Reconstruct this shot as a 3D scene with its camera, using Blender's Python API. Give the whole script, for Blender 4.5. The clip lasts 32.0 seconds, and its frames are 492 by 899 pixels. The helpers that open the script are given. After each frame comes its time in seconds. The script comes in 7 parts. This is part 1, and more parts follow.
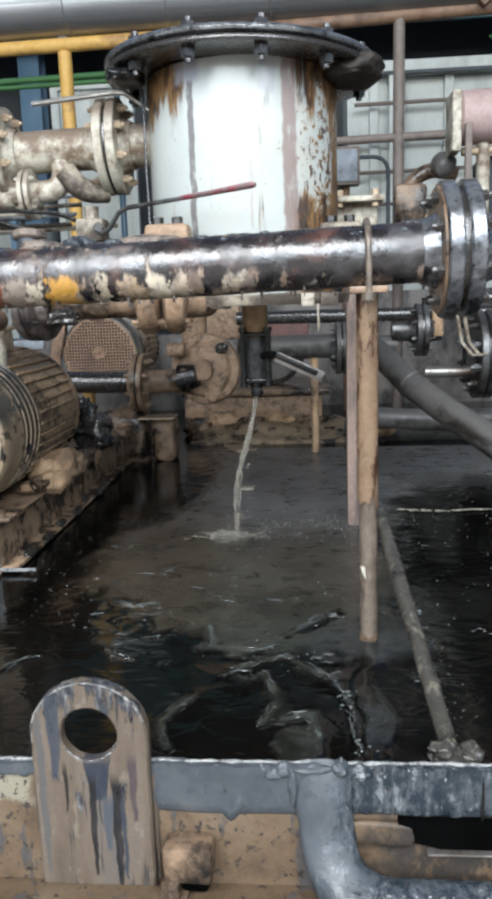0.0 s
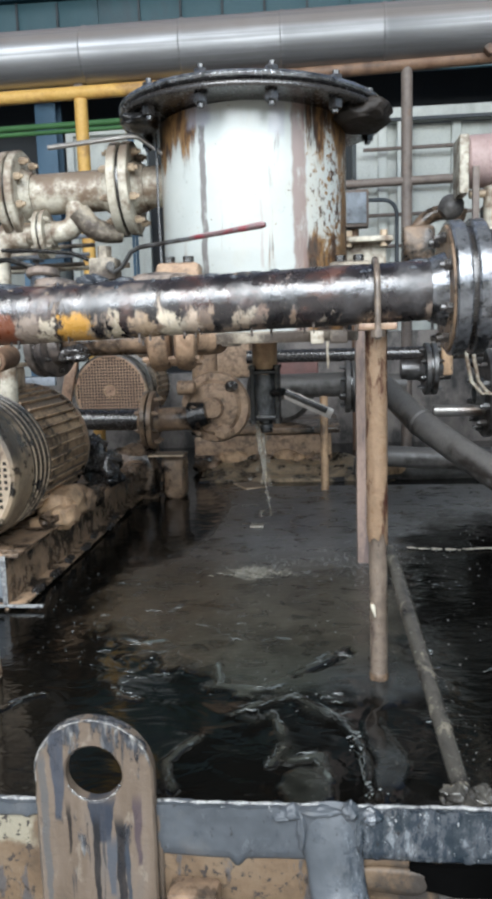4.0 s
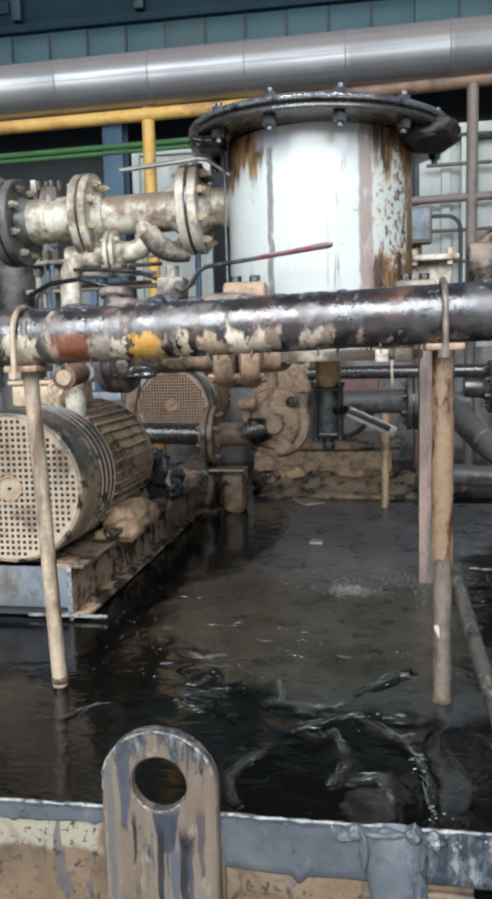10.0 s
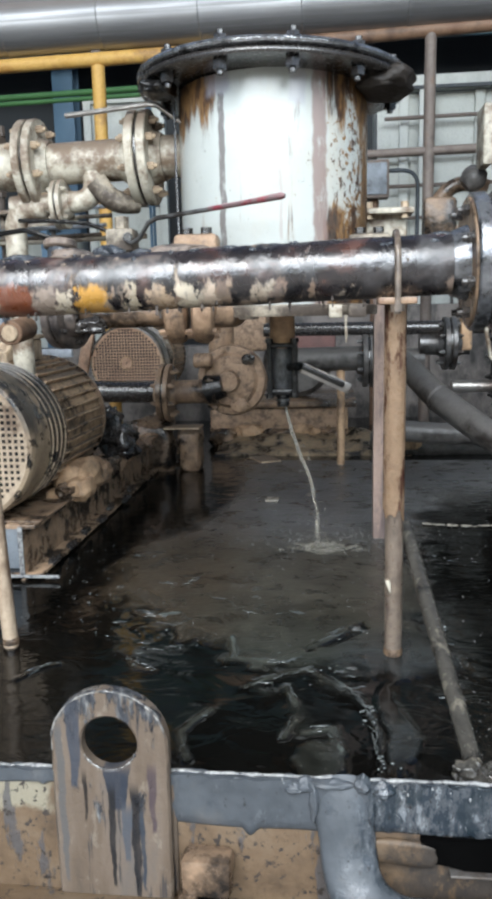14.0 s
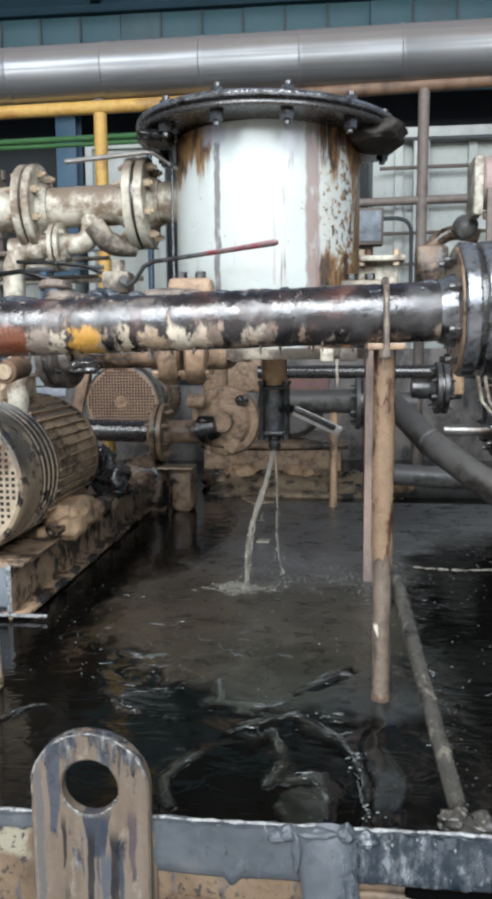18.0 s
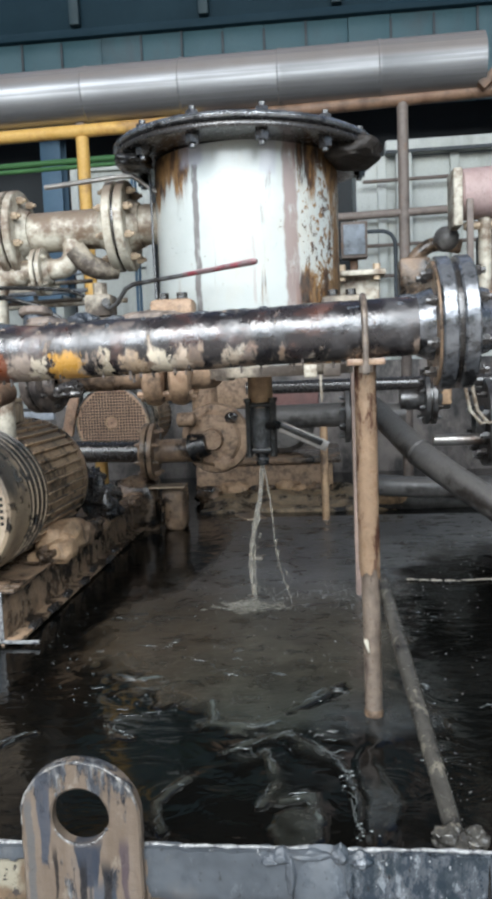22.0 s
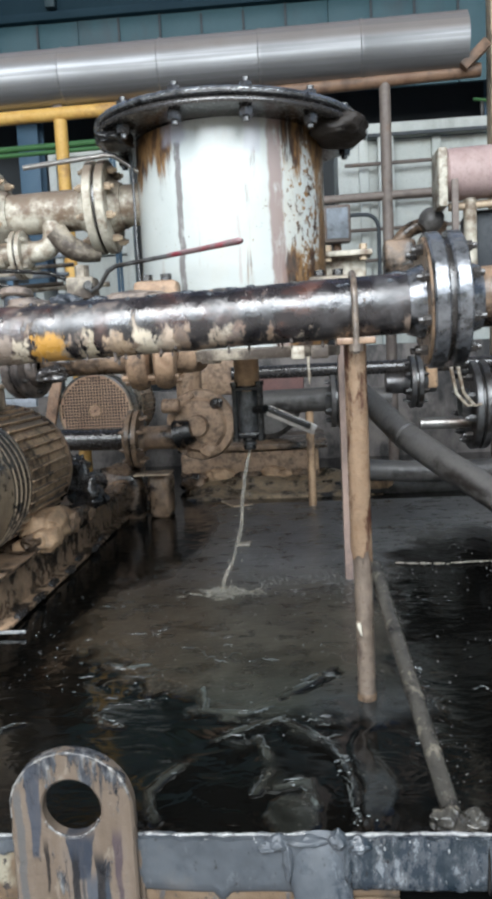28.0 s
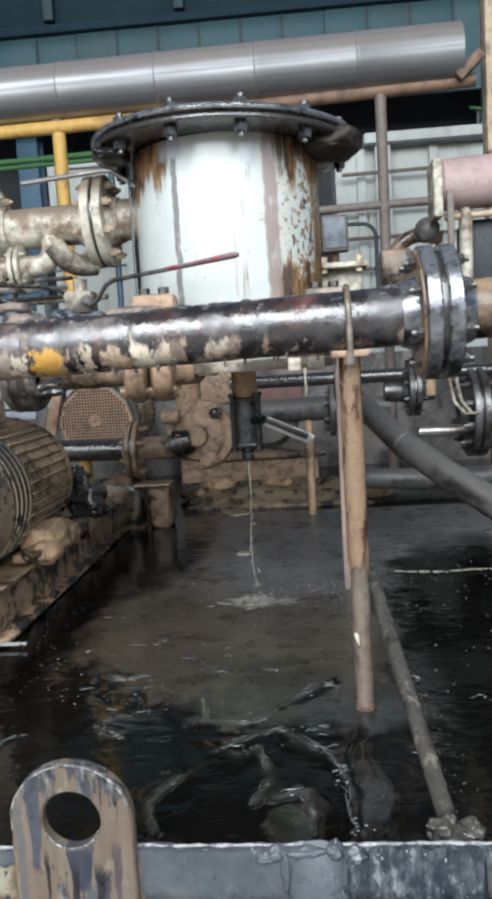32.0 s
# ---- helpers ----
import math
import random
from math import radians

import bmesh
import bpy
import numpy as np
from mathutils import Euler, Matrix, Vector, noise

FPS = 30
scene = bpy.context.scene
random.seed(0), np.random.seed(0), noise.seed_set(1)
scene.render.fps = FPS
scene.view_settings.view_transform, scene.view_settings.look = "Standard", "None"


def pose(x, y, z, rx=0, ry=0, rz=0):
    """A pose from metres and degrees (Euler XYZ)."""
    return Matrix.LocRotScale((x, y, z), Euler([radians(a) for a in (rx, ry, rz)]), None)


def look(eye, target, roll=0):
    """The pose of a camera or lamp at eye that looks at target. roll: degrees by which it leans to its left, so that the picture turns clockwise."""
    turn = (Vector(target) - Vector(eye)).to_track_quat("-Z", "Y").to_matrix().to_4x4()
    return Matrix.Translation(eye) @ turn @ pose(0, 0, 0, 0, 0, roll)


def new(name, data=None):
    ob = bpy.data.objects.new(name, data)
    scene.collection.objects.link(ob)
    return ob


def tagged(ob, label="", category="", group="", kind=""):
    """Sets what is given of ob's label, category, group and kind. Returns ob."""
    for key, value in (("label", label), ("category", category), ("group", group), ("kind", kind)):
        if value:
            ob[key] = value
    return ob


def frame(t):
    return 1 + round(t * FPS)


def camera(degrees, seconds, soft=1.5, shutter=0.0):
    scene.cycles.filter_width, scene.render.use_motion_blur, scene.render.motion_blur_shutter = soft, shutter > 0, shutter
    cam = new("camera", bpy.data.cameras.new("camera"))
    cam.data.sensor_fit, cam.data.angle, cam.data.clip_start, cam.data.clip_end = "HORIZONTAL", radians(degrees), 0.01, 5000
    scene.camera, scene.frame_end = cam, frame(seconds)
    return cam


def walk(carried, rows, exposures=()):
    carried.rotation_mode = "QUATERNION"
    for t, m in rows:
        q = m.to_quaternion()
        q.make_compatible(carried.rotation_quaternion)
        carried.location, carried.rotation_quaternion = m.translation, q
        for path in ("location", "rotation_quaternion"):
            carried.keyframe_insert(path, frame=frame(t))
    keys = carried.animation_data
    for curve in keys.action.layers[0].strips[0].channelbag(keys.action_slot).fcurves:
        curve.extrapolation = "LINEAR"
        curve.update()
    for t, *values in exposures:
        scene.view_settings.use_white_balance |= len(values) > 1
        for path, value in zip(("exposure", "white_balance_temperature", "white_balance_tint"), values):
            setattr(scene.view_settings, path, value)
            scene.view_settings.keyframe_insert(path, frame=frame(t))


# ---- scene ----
cam = camera(35.5, 32.0, 4.0)
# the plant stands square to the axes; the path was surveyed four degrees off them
TURN = pose(0, 0, 0, 0, 0, 4.0)
PATH = [
    (0, (0.016, 0.044, 1.201), (-0.007, 2.008, 0.823), -1.9),
    (0.5, (0.014, 0.048, 1.199), (-0.002, 2.012, 0.826), -1.5),
    (1, (0.022, 0.046, 1.197), (0.005, 2.01, 0.819), -1.2),
    (1.5, (0.011, 0.053, 1.19), (-0.036, 2.025, 0.855), -1.3),
    (2, (0.014, 0.05, 1.19), (-0.037, 2.024, 0.874), -1.7),
    (2.5, (0.02, 0.045, 1.194), (-0.012, 2.023, 0.898), -1.8),
    (4.5, (0.014, 0.041, 1.194), (-0.042, 2.023, 0.933), -1.7),
    (5, (0.007, 0.026, 1.201), (-0.087, 2.01, 0.969), -1.6),
    (5.5, (-0.003, 0.027, 1.202), (-0.198, 2.006, 0.99), -1.5),
    (6, (0.005, 0.028, 1.2), (-0.211, 2.006, 0.994), -1.7),
    (6.5, (0.001, 0.028, 1.201), (-0.222, 2.005, 0.995), -1.9),
    (7, (-0.005, 0.025, 1.204), (-0.229, 2.001, 0.994), -1.7),
    (7.5, (-0.004, 0.022, 1.204), (-0.221, 1.999, 0.996), -1.5),
    (8, (-0.001, 0.024, 1.206), (-0.215, 2.0, 0.981), -1.5),
    (8.5, (-0.003, 0.028, 1.204), (-0.21, 2.003, 0.967), -1.4),
    (9, (-0.002, 0.029, 1.203), (-0.201, 2.004, 0.962), -1.3),
    (9.5, (-0.001, 0.031, 1.203), (-0.193, 2.007, 0.963), -1.3),
    (10, (0.0, 0.026, 1.204), (-0.19, 2.003, 0.967), -1.4),
    (10.5, (0.006, 0.031, 1.201), (-0.191, 2.007, 0.959), -1.7),
    (11, (0.0, 0.04, 1.197), (-0.192, 2.014, 0.941), -1.6),
    (11.5, (0.002, 0.042, 1.195), (-0.19, 2.016, 0.935), -1.5),
    (12, (0.003, 0.038, 1.197), (-0.178, 2.014, 0.94), -1.5),
    (12.5, (0.002, 0.036, 1.199), (-0.183, 2.011, 0.949), -1.5),
    (13, (0.012, 0.034, 1.202), (-0.167, 2.01, 0.95), -1.5),
    (13.5, (0.019, 0.052, 1.194), (-0.123, 2.024, 0.894), -1.9),
    (14, (0.014, 0.049, 1.196), (-0.072, 2.017, 0.851), -1.3),
    (14.5, (0.013, 0.053, 1.191), (-0.052, 2.024, 0.86), -0.5),
    (15, (0.007, 0.055, 1.184), (-0.048, 2.031, 0.883), 0.2),
    (15.5, (0.016, 0.046, 1.191), (-0.045, 2.029, 0.931), 0.3),
    (17.5, (0.03, 0.046, 1.197), (-0.037, 2.03, 0.955), -0.5),
    (18, (0.026, 0.041, 1.2), (-0.047, 2.025, 0.958), -0.4),
    (18.5, (0.038, 0.041, 1.2), (-0.044, 2.026, 0.966), -0.8),
    (19, (0.038, 0.046, 1.2), (-0.035, 2.031, 0.971), -1.3),
    (19.5, (0.038, 0.045, 1.202), (-0.038, 2.031, 0.977), -1.4),
    (20, (0.041, 0.041, 1.206), (-0.033, 2.028, 0.993), -1.8),
    (20.5, (0.038, 0.039, 1.21), (-0.029, 2.028, 1.009), -1.9),
    (21, (0.038, 0.046, 1.2), (-0.034, 2.033, 0.985), -1.8),
    (21.5, (0.039, 0.048, 1.201), (-0.027, 2.034, 0.978), -2.0),
    (22, (0.05, 0.041, 1.209), (-0.012, 2.03, 1.004), -2.3),
    (22.5, (0.05, 0.044, 1.208), (-0.013, 2.032, 0.999), -2.5),
    (23, (0.05, 0.051, 1.205), (0.004, 2.039, 0.986), -2.9),
    (23.5, (0.057, 0.053, 1.202), (0.023, 2.04, 0.975), -3.0),
    (24, (0.054, 0.056, 1.2), (0.029, 2.043, 0.969), -3.3),
    (24.5, (0.044, 0.064, 1.192), (0.023, 2.05, 0.962), -2.9),
    (25, (0.041, 0.069, 1.191), (0.024, 2.056, 0.956), -3.1),
    (25.5, (0.045, 0.064, 1.195), (0.011, 2.049, 0.96), -3.2),
    (27.5, (0.042, 0.062, 1.196), (0.023, 2.049, 0.971), -3.1),
    (28, (0.038, 0.069, 1.194), (0.018, 2.055, 0.958), -2.9),
    (28.5, (0.04, 0.064, 1.198), (0.02, 2.05, 0.963), -2.9),
    (29, (0.038, 0.052, 1.205), (0.012, 2.039, 0.979), -2.8),
    (29.5, (0.043, 0.05, 1.209), (0.005, 2.037, 0.987), -3.0),
    (30, (0.046, 0.049, 1.21), (0.005, 2.037, 0.997), -3.2),
    (30.5, (0.05, 0.048, 1.212), (0.018, 2.038, 1.008), -3.4),
    (31, (0.045, 0.048, 1.211), (0.015, 2.037, 1.006), -3.3),
    (31.5, (0.048, 0.053, 1.207), (0.017, 2.041, 0.995), -3.3),
    (32, (0.048, 0.055, 1.205), (0.025, 2.043, 0.988), -3.4),
]
walk(cam, [(t, TURN @ look(eye, target, roll)) for t, eye, target, roll in PATH])

# ---------------------------------------------------------------- light
world = bpy.data.worlds.new("sky")
scene.world = world
world.use_nodes = True
wn = world.node_tree.nodes
sky = wn.new("ShaderNodeTexSky")
sky.sky_type = 'NISHITA'
sky.sun_disc = False
sky.sun_elevation, sky.sun_rotation = radians(48), radians(200)
wn["Background"].inputs[1].default_value = 0.15
world.node_tree.links.new(sky.outputs[0], wn["Background"].inputs[0])
sun = new("sun", bpy.data.lights.new("sun", 'SUN'))
sun.data.energy, sun.data.angle, sun.data.color = 0.7, radians(25), (1.0, 0.96, 0.9)
sun.matrix_basis = look((-3, -9, 10), (0, 0, 0))
# daylight through the tall open side of the shed, behind the walkway
gate_light = new("gate_daylight", bpy.data.lights.new("gate_daylight", 'AREA'))
gate_light.data.shape, gate_light.data.size, gate_light.data.size_y = 'RECTANGLE', 9.0, 4.5
gate_light.data.energy, gate_light.data.color = 900, (0.90, 0.965, 1.0)
gate_light.matrix_basis = look((0.1, -3.7, 5.1), (-0.2, 2.6, 1.4))
scene.view_settings.exposure = 0.47

# ---------------------------------------------------------------- materials


def rgb(c):
    return (c[0], c[1], c[2], 1.0)


class Nodes:
    """A short hand for one node tree."""

    def __init__(self, name):
        self.mat = bpy.data.materials.new(name)
        self.mat.use_nodes = True
        self.t = self.mat.node_tree
        self.bsdf = self.t.nodes["Principled BSDF"]
        self.pos = self.t.nodes.new("ShaderNodeNewGeometry").outputs["Position"]

    def link(self, a, b):
        self.t.links.new(a, b)

    def noise(self, scale, stretch=(1, 1, 1), detail=6, rough=0.6, shift=0.0, distort=0.0):
        m = self.t.nodes.new("ShaderNodeMapping")
        m.inputs["Scale"].default_value = stretch
        m.inputs["Location"].default_value = (shift, shift * 0.7, shift * 1.3)
        self.link(self.pos, m.inputs["Vector"])
        n = self.t.nodes.new("ShaderNodeTexNoise")
        n.inputs["Scale"].default_value = scale
        n.inputs["Detail"].default_value = detail
        n.inputs["Roughness"].default_value = rough
        n.inputs["Distortion"].default_value = distort
        self.link(m.outputs[0], n.inputs["Vector"])
        return n.outputs["Fac"]

    def ramp(self, fac, stops):
        r = self.t.nodes.new("ShaderNodeValToRGB")
        e = r.color_ramp.elements
        while len(e) < len(stops):
            e.new(0.5)
        for k, (p, c) in enumerate(stops):
            e[k].position, e[k].color = p, rgb(c) if not isinstance(c, (int, float)) else (c, c, c, 1)
        self.link(fac, r.inputs[0])
        return r.outputs[0]

    def band(self, fac, a, b):
        """0 below a, 1 above b."""
        m = self.t.nodes.new("ShaderNodeMapRange")
        m.interpolation_type = 'SMOOTHSTEP'
        m.inputs["From Min"].default_value, m.inputs["From Max"].default_value = a, b
        self.link(fac, m.inputs["Value"])
        return m.outputs[0]

    def axis(self, k):
        s = self.t.nodes.new("ShaderNodeSeparateXYZ")
        self.link(self.pos, s.inputs[0])
        return s.outputs[k]

    def math(self, op, a, b):
        m = self.t.nodes.new("ShaderNodeMath")
        m.operation = op
        for k, v in enumerate((a, b)):
            if isinstance(v, (int, float)):
                m.inputs[k].default_value = v
            else:
                self.link(v, m.inputs[k])
        return m.outputs[0]

    def mix(self, fac, a, b):
        m = self.t.nodes.new("ShaderNodeMix")
        m.data_type = 'RGBA'
        for s, v in ((m.inputs[0], fac), (m.inputs[6], a), (m.inputs[7], b)):
            if isinstance(v, (int, float)):
                s.default_value = v
            elif isinstance(v, tuple):
                s.default_value = rgb(v)
            else:
                self.link(v, s)
        return m.outputs[2]

    def bump(self, fac, strength=0.3, distance=0.004):
        b = self.t.nodes.new("ShaderNodeBump")
        b.inputs["Strength"].default_value, b.inputs["Distance"].default_value = strength, distance
        self.link(fac, b.inputs["Height"])
        self.link(b.outputs[0], self.bsdf.inputs["Normal"])

    def done(self, colour, rough=0.5, metal=0.0, ior=None):
        for key, v in (("Base Color", colour), ("Roughness", rough), ("Metallic", metal)):
            s = self.bsdf.inputs[key]
            if isinstance(v, tuple):
                s.default_value = rgb(v)
            elif isinstance(v, (int, float)):
                s.default_value = v
            else:
                self.link(v, s)
        if ior:
            self.bsdf.inputs["IOR"].default_value = ior
        return self.mat


def surf(name, cols, scale=7.0, rough=(0.45, 0.8), metal=0.0, dirt=None, amount=0.5, dscale=5.0, streak=0.0, bump=0.35, grain=90.0, shift=0.0, soft=0.1, shine=None, dust=None, settle=(0.15, 0.75)):
    """A worn surface: a base of two or three tones, grime in patches or runs, fine grain."""
    n = Nodes(name)
    base = n.ramp(n.noise(scale, shift=shift), [(0.28 + 0.44 * k / max(1, len(cols) - 1), c) for k, c in enumerate(cols)])
    fine = n.noise(grain, detail=3, shift=shift)
    rg = n.math('ADD', n.math('MULTIPLY', fine, rough[1] - rough[0]), rough[0])
    if dirt:
        mask = n.band(n.noise(dscale, (1, 1, 1 - 0.88 * streak), detail=8, rough=0.68, shift=shift + 4), amount - soft, amount + soft)
        base = n.mix(mask, base, dirt)
        if shine is not None:
            rg = n.math('ADD', n.math('MULTIPLY', mask, shine - sum(rough) / 2), rg)
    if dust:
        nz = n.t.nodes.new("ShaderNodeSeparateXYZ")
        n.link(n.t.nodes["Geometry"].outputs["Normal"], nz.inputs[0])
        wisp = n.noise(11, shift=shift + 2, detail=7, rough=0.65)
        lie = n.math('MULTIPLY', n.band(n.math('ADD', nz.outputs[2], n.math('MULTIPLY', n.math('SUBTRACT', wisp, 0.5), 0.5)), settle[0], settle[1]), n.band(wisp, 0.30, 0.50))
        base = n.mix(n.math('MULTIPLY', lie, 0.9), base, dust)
    base = n.mix(n.math('MULTIPLY', n.band(fine, 0.5, 0.75), 0.35), base, tuple(0.45 * v for v in cols[0]))
    n.bump(n.math('ADD', fine, n.noise(scale * 4, detail=4, shift=shift)), bump)
    return n.done(base, rg, metal)


MUD = surf("dried_mud_paint", [(0.38, 0.23, 0.132), (0.53, 0.35, 0.21), (0.24, 0.145, 0.085)], 13, dirt=(0.06, 0.04, 0.028), amount=0.58, dscale=14, soft=0.15, streak=0.5)
MUD_MID = surf("caked_brown_mud", [(0.26, 0.162, 0.10), (0.40, 0.265, 0.17), (0.16, 0.10, 0.064)], 22, rough=(0.35, 0.8), dirt=(0.06, 0.041, 0.029), amount=0.58, dscale=26, soft=0.15, bump=0.8, grain=70)
DARK_LUMP = surf("dark_dull_lump", [(0.009, 0.007, 0.006), (0.022, 0.016, 0.012), (0.006, 0.005, 0.004)], 24, rough=(0.45, 0.8), bump=0.6)
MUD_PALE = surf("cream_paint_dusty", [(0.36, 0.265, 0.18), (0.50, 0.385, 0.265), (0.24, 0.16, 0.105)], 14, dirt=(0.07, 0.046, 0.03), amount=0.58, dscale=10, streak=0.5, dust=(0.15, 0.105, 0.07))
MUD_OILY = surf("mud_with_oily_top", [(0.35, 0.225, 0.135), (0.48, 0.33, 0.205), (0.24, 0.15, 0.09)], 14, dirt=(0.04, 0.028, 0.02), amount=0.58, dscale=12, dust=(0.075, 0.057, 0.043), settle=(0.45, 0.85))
RAIL_MUD = surf("mud_splashed_rail", [(0.25, 0.165, 0.105), (0.40, 0.27, 0.175), (0.13, 0.086, 0.056)], 16, rough=(0.25, 0.6), dirt=(0.022, 0.018, 0.015), amount=0.51, dscale=11, shine=0.15)
MUD_DARK = surf("brown_sludge", [(0.18, 0.115, 0.072), (0.28, 0.185, 0.118), (0.105, 0.068, 0.046)], 8, rough=(0.3, 0.7), dirt=(0.012, 0.010, 0.009), amount=0.5, dscale=5, shine=0.15)
BLACK_OIL = surf("black_oil_coat", [(0.012, 0.011, 0.011), (0.034, 0.030, 0.028), (0.018, 0.016, 0.016)], 12, rough=(0.14, 0.36), dirt=(0.10, 0.075, 0.055), amount=0.68, dscale=9, bump=0.16)
LID_OIL = surf("wet_black_lid", [(0.05, 0.051, 0.055), (0.20, 0.205, 0.22), (0.03, 0.03, 0.032)], 30, rough=(0.08, 0.30), metal=0.55, dirt=(0.008, 0.008, 0.009), amount=0.58, dscale=18, soft=0.08, bump=0.22, grain=45)
LID_OIL.node_tree.nodes["Principled BSDF"].inputs["IOR"].default_value = 2.1
LID_RIM = surf("wet_steel_lid", [(0.20, 0.205, 0.22), (0.48, 0.49, 0.51), (0.10, 0.10, 0.11)], 36, rough=(0.12, 0.36), metal=0.85, dirt=(0.010, 0.010, 0.012), amount=0.575, dscale=20, soft=0.08, bump=0.5, grain=45)
BLACK_OIL.node_tree.nodes["Principled BSDF"].inputs["IOR"].default_value = 1.75
STEEL_OILY = surf("oily_steel", [(0.10, 0.10, 0.10), (0.17, 0.17, 0.17), (0.06, 0.055, 0.05)], 9, rough=(0.2, 0.5), metal=0.6, dirt=(0.03, 0.022, 0.018), amount=0.55)
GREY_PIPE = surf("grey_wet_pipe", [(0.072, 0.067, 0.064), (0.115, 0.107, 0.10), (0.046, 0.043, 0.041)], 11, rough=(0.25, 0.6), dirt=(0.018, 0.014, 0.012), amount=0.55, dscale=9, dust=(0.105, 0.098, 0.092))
RUST = surf("rusty_brown_steel", [(0.16, 0.085, 0.05), (0.22, 0.13, 0.08), (0.09, 0.05, 0.035)], 10, dirt=(0.04, 0.028, 0.02), amount=0.58)
POST = surf("post_tan_paint", [(0.30, 0.195, 0.125), (0.39, 0.265, 0.175), (0.22, 0.14, 0.095)], 18, rough=(0.25, 0.5), dirt=(0.13, 0.07, 0.05), amount=0.555, dscale=15, streak=0.85)
POST_WET = surf("post_greyed_by_oil", [(0.105, 0.082, 0.064), (0.175, 0.136, 0.106), (0.062, 0.051, 0.043)], 20, rough=(0.18, 0.42), dirt=(0.065, 0.048, 0.04), amount=0.53, dscale=18, streak=0.88, soft=0.06)
SLEEVE = surf("sleeve_tan_paint", [(0.33, 0.215, 0.135), (0.42, 0.285, 0.185), (0.25, 0.155, 0.10)], 16, rough=(0.18, 0.42), dirt=(0.10, 0.045, 0.032), amount=0.565, dscale=26, streak=0.80, soft=0.05, shine=0.12)
LEG_PINK = surf("leg_pinkish_grey_paint", [(0.25, 0.175, 0.14), (0.31, 0.22, 0.18), (0.19, 0.135, 0.115)], 14, rough=(0.3, 0.6), dirt=(0.10, 0.075, 0.07), amount=0.56, dscale=14, streak=0.85)
POST_PALE = surf("post_pale_paint", [(0.30, 0.225, 0.155), (0.42, 0.33, 0.24), (0.21, 0.15, 0.10)], 18, rough=(0.3, 0.55), dirt=(0.12, 0.075, 0.05), amount=0.52, dscale=15, streak=0.8)
BROWN_GREY = surf("brown_grey_steel", [(0.13, 0.10, 0.085), (0.18, 0.145, 0.125), (0.09, 0.07, 0.06)], 9, dirt=(0.20, 0.11, 0.06), amount=0.64)
# dead black that puts the shade of gaps into the colour
GAP_SHADE = surf("gap_shade_black", [(0.0015, 0.0015, 0.0015), (0.003, 0.003, 0.003)], 8, rough=(0.9, 1.0), bump=0.0)
GAP_SHADE.node_tree.nodes["Principled BSDF"].inputs["Specular IOR Level"].default_value = 0.0
VALVE_BLACK = surf("valve_black_oil", [(0.006, 0.006, 0.006), (0.014, 0.013, 0.013)], 25, rough=(0.12, 0.3), dirt=(0.05, 0.05, 0.05), amount=0.66, dscale=40)
DARK_BAR = surf("grey_brown_oily_bar", [(0.030, 0.028, 0.026), (0.056, 0.052, 0.045), (0.015, 0.014, 0.014)], 18, rough=(0.12, 0.36), dirt=(0.14, 0.125, 0.10), amount=0.60, dscale=30, streak=0.75, soft=0.06)
YELLOW = surf("yellow_rack_paint", [(0.52, 0.29, 0.06), (0.60, 0.36, 0.10), (0.42, 0.21, 0.05)], 6, dirt=(0.20, 0.10, 0.05), amount=0.62, dscale=4)
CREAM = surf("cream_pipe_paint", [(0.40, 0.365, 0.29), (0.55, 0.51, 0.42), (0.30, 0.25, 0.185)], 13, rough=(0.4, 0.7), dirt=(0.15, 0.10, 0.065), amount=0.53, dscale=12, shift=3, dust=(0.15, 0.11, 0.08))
CREAM_DIRTY = surf("cream_paint_filthy", [(0.30, 0.25, 0.19), (0.42, 0.37, 0.29)], 9, dirt=(0.06, 0.045, 0.035), amount=0.46, dscale=9)
GREY_BLUE = surf("bluegrey_paint", [(0.22, 0.25, 0.29), (0.28, 0.31, 0.35), (0.17, 0.19, 0.21)], 6, dirt=(0.05, 0.045, 0.04), amount=0.6)
TEAL = surf("teal_cladding", [(0.036, 0.090, 0.108), (0.050, 0.108, 0.128)], 2, rough=(0.5, 0.75), dirt=(0.05, 0.07, 0.08), amount=0.62, dscale=1.5, streak=0.8)
BLUE = surf("blue_column_paint", [(0.06, 0.12, 0.19), (0.08, 0.15, 0.22)], 3)
GREEN = surf("green_pipe_paint", [(0.035, 0.12, 0.035), (0.06, 0.17, 0.05)], 3)
PANEL = surf("grey_cabin_panel", [(0.50, 0.52, 0.49), (0.60, 0.62, 0.58)], 1.5, rough=(0.5, 0.7), dirt=(0.36, 0.37, 0.34), amount=0.6, dscale=2, streak=0.7)
ROOF = surf("dark_roof_sheet", [(0.035, 0.042, 0.05), (0.05, 0.058, 0.065)], 2)
RIB = surf("dull_teal_rib", [(0.020, 0.044, 0.055), (0.03, 0.058, 0.07)], 2)
EAVE_SHADE = surf("dark_blue_eave_shade", [(0.008, 0.026, 0.038), (0.013, 0.036, 0.050)], 2)
EAVE_SHADE.node_tree.nodes["Principled BSDF"].inputs["Specular IOR Level"].default_value = 0.15
# lack of light is put into this near-black colour
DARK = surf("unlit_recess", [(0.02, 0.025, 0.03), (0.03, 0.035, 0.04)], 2)
